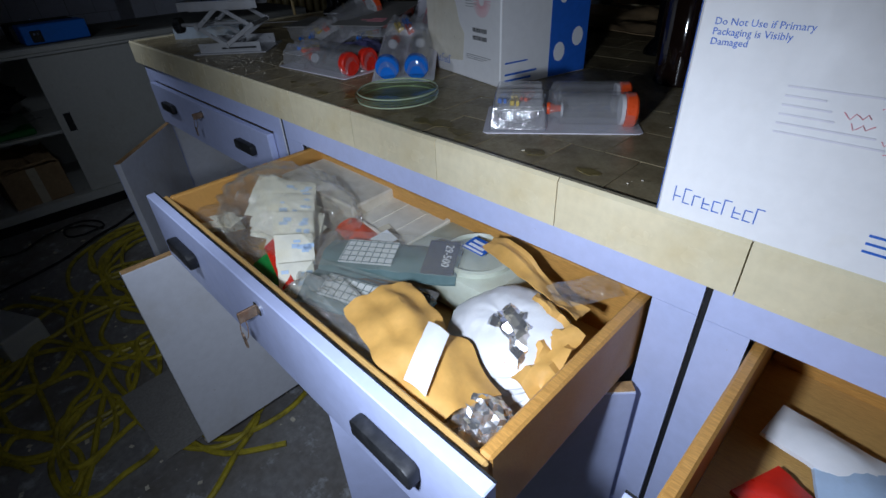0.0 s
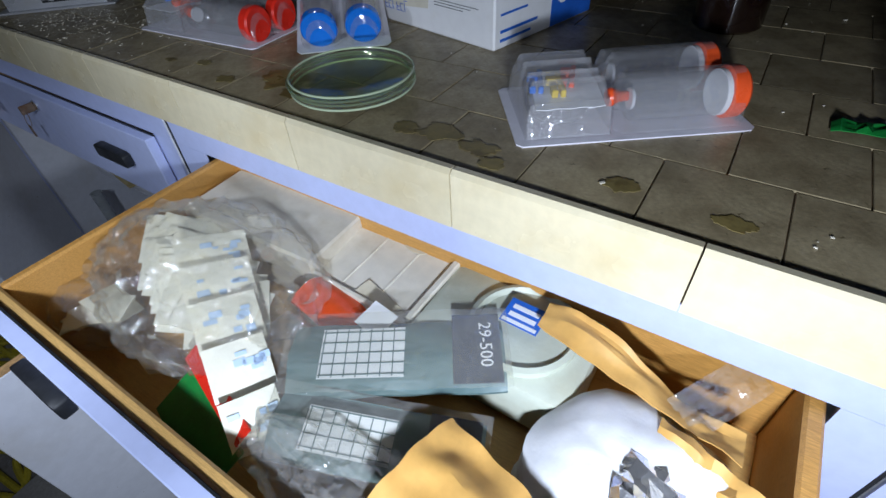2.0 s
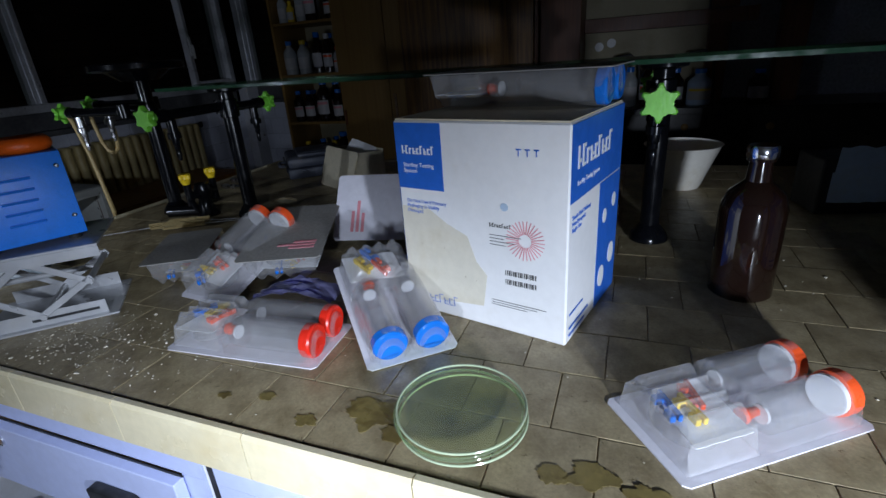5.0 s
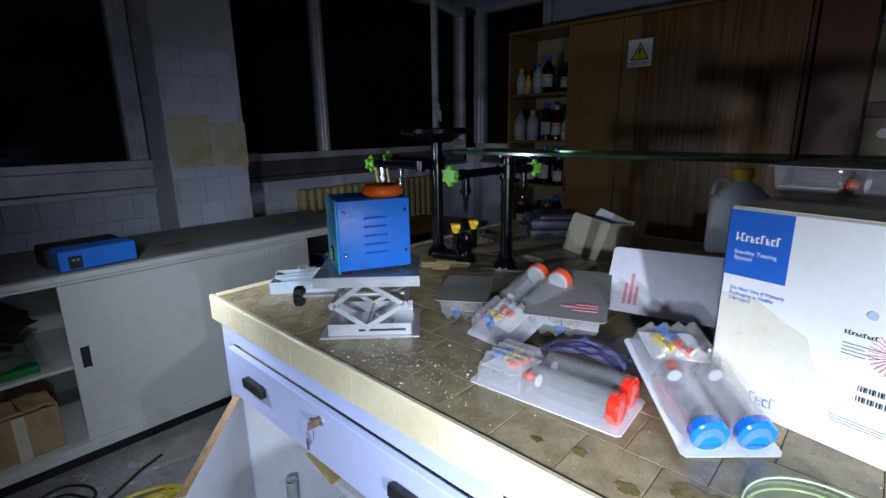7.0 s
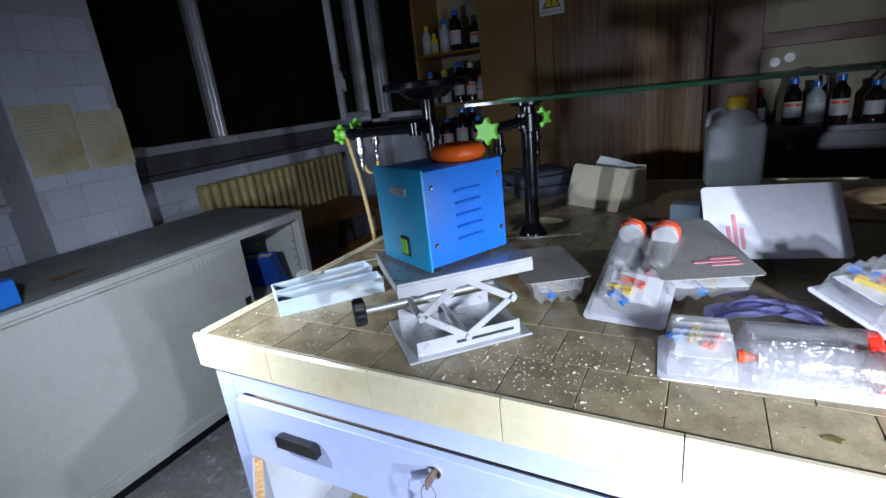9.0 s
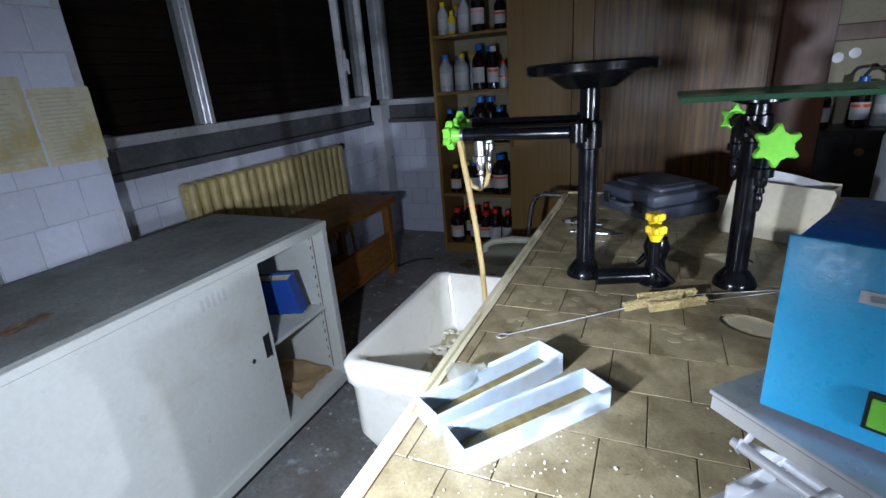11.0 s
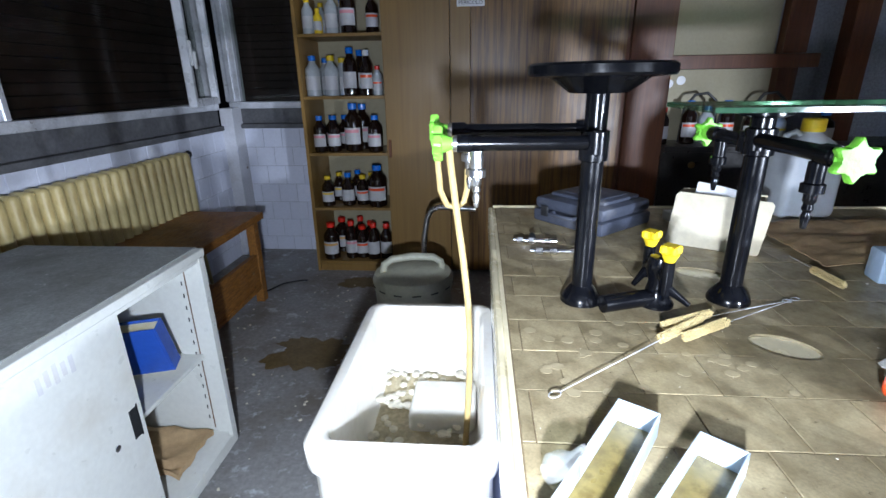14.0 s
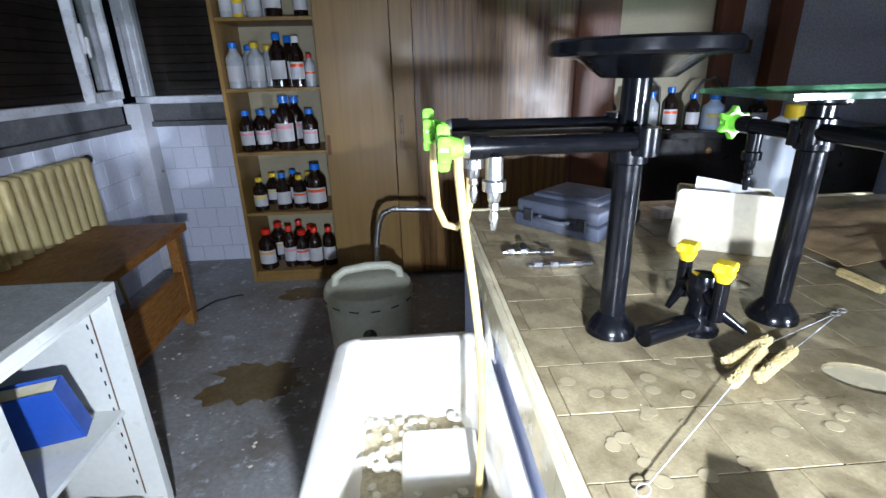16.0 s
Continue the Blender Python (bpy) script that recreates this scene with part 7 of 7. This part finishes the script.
def cable(label, pts, r, material, seed, n=90):
    """A cable lying in loose loops through the points given."""
    out = []
    k = len(pts)
    for i in range(n):
        t = i / (n - 1) * (k - 1)
        j = min(int(t), k - 2)
        f = t - j
        p0, p1, p2, p3 = (Vector(pts[max(0, min(k - 1, q))]) for q in (j - 1, j, j + 1, j + 2))
        p = 0.5 * ((2 * p1) + (-p0 + p2) * f + (2 * p0 - 5 * p1 + 4 * p2 - p3) * f * f + (-p0 + 3 * p1 - 3 * p2 + p3) * f ** 3)
        out.append((p.x, p.y, r + 0.0005 + 0.02 * max(0, noise.noise(Vector((t * 0.9, seed, 0))))))
    return solid("cable", Geo().tube(out, r, 7), material, label, "cable", group="cables on the floor")


rc = random.Random(21)
for c in range(15):
    cx, cy = rc.uniform(-1.75, -0.95), rc.uniform(0.12, 0.85)
    rr, pts, a = rc.uniform(0.16, 0.36), [], rc.uniform(0, 6.28)
    for i in range(13):
        a += rc.uniform(0.5, 0.9)
        q = rr * rc.uniform(0.75, 1.25)
        pts.append((min(cx + q * math.cos(a) * 1.1, -0.62), min(cy + q * math.sin(a) * 0.75, 0.98), 0))
    cable("dirty yellow cable lying in loops on the floor", pts, 0.0085, "cable_y", c)
for c in range(9):
    cx, cy = rc.uniform(-2.15, -1.80), rc.uniform(0.75, 0.95)
    rx, ry, pts, a = rc.uniform(0.22, 0.42), rc.uniform(0.16, 0.34), [], rc.uniform(0, 6.28)
    for i in range(11):
        a += rc.uniform(0.55, 0.75)
        pts.append((max(cx + rx * math.cos(a) * rc.uniform(0.9, 1.1), -2.62), cy + ry * math.sin(a) * rc.uniform(0.9, 1.1), 0))
    cable("dirty yellow cable coiled on the floor by the bench", pts, 0.0085, "cable_y", 40 + c)
cable("black mains cable with a plug on the floor", [(-2.72, 0.10, 0), (-2.55, 0.36, 0), (-2.64, 0.52, 0), (-2.68, 0.66, 0), (-2.58, 0.74, 0), (-2.50, 0.72, 0), (-2.52, 0.60, 0), (-2.60, 0.58, 0), (-2.62, 0.66, 0), (-2.50, 0.73, 0)], 0.005, "cable_k", 60)
cable("black cable trailing across the floor", [(-2.2, 0.20, 0), (-2.30, 0.50, 0), (-2.45, 0.75, 0), (-2.55, 0.90, 0), (-2.60, 1.00, 0)], 0.006, "cable_k", 61)
cable("black cable under the wooden table", [(-3.5, 3.9, 0), (-3.3, 3.75, 0), (-3.2, 3.9, 0), (-3.05, 3.95, 0)], 0.006, "cable_k", 62)
solid("floor_sheet", Geo().sheet(12, 8, lambda u, v: (0.34 * u, 0.17 * v, 0.003 + 0.006 * noise.noise(Vector((u * 3, v * 3, 5))) ** 2), 0.002), "grey_back", "dirty grey plastic sheet on the floor", "sheet", pose(-1.17, 0.46, 0.022, 0, 0, 4))
solid("floor_sheet", Geo().sheet(12, 8, lambda u, v: (0.20 * u, 0.30 * v, 0.002 + 0.02 * noise.noise(Vector((u * 4, v * 4, 2))) ** 2), 0.001), "bag", "crumpled clear plastic on the floor", "sheet", pose(-2.72, 0.93, 0.002, 0, 0, -10))
solid("grey_panel", Geo().box(0, 0.34, 0, 0.14, 0, 0.10, 0.004), "cab_paint", "grey metal panel lying on the floor", "panel", pose(-1.95, 0.08, 0.0, 0, 0, 28))
g = Geo()
for i in range(420):
    x, y = rc.uniform(-2.7, -0.7), rc.uniform(-0.1, 1.0)
    if i > 260:
        x, y = rc.uniform(-3.3, -1.9), rc.uniform(1.8, 4.1)
    r = rc.uniform(0.002, 0.008)
    g.box(-r, r, -r * 0.7, r * 0.7, 0, r * 0.3, 0, 1, pose(x, y, 0.0005, 0, 0, rc.uniform(0, 180)))
solid("floor_debris", g, "pale_flake", "pale plaster crumbs and paper bits on the floor", "debris", kind="stuff")
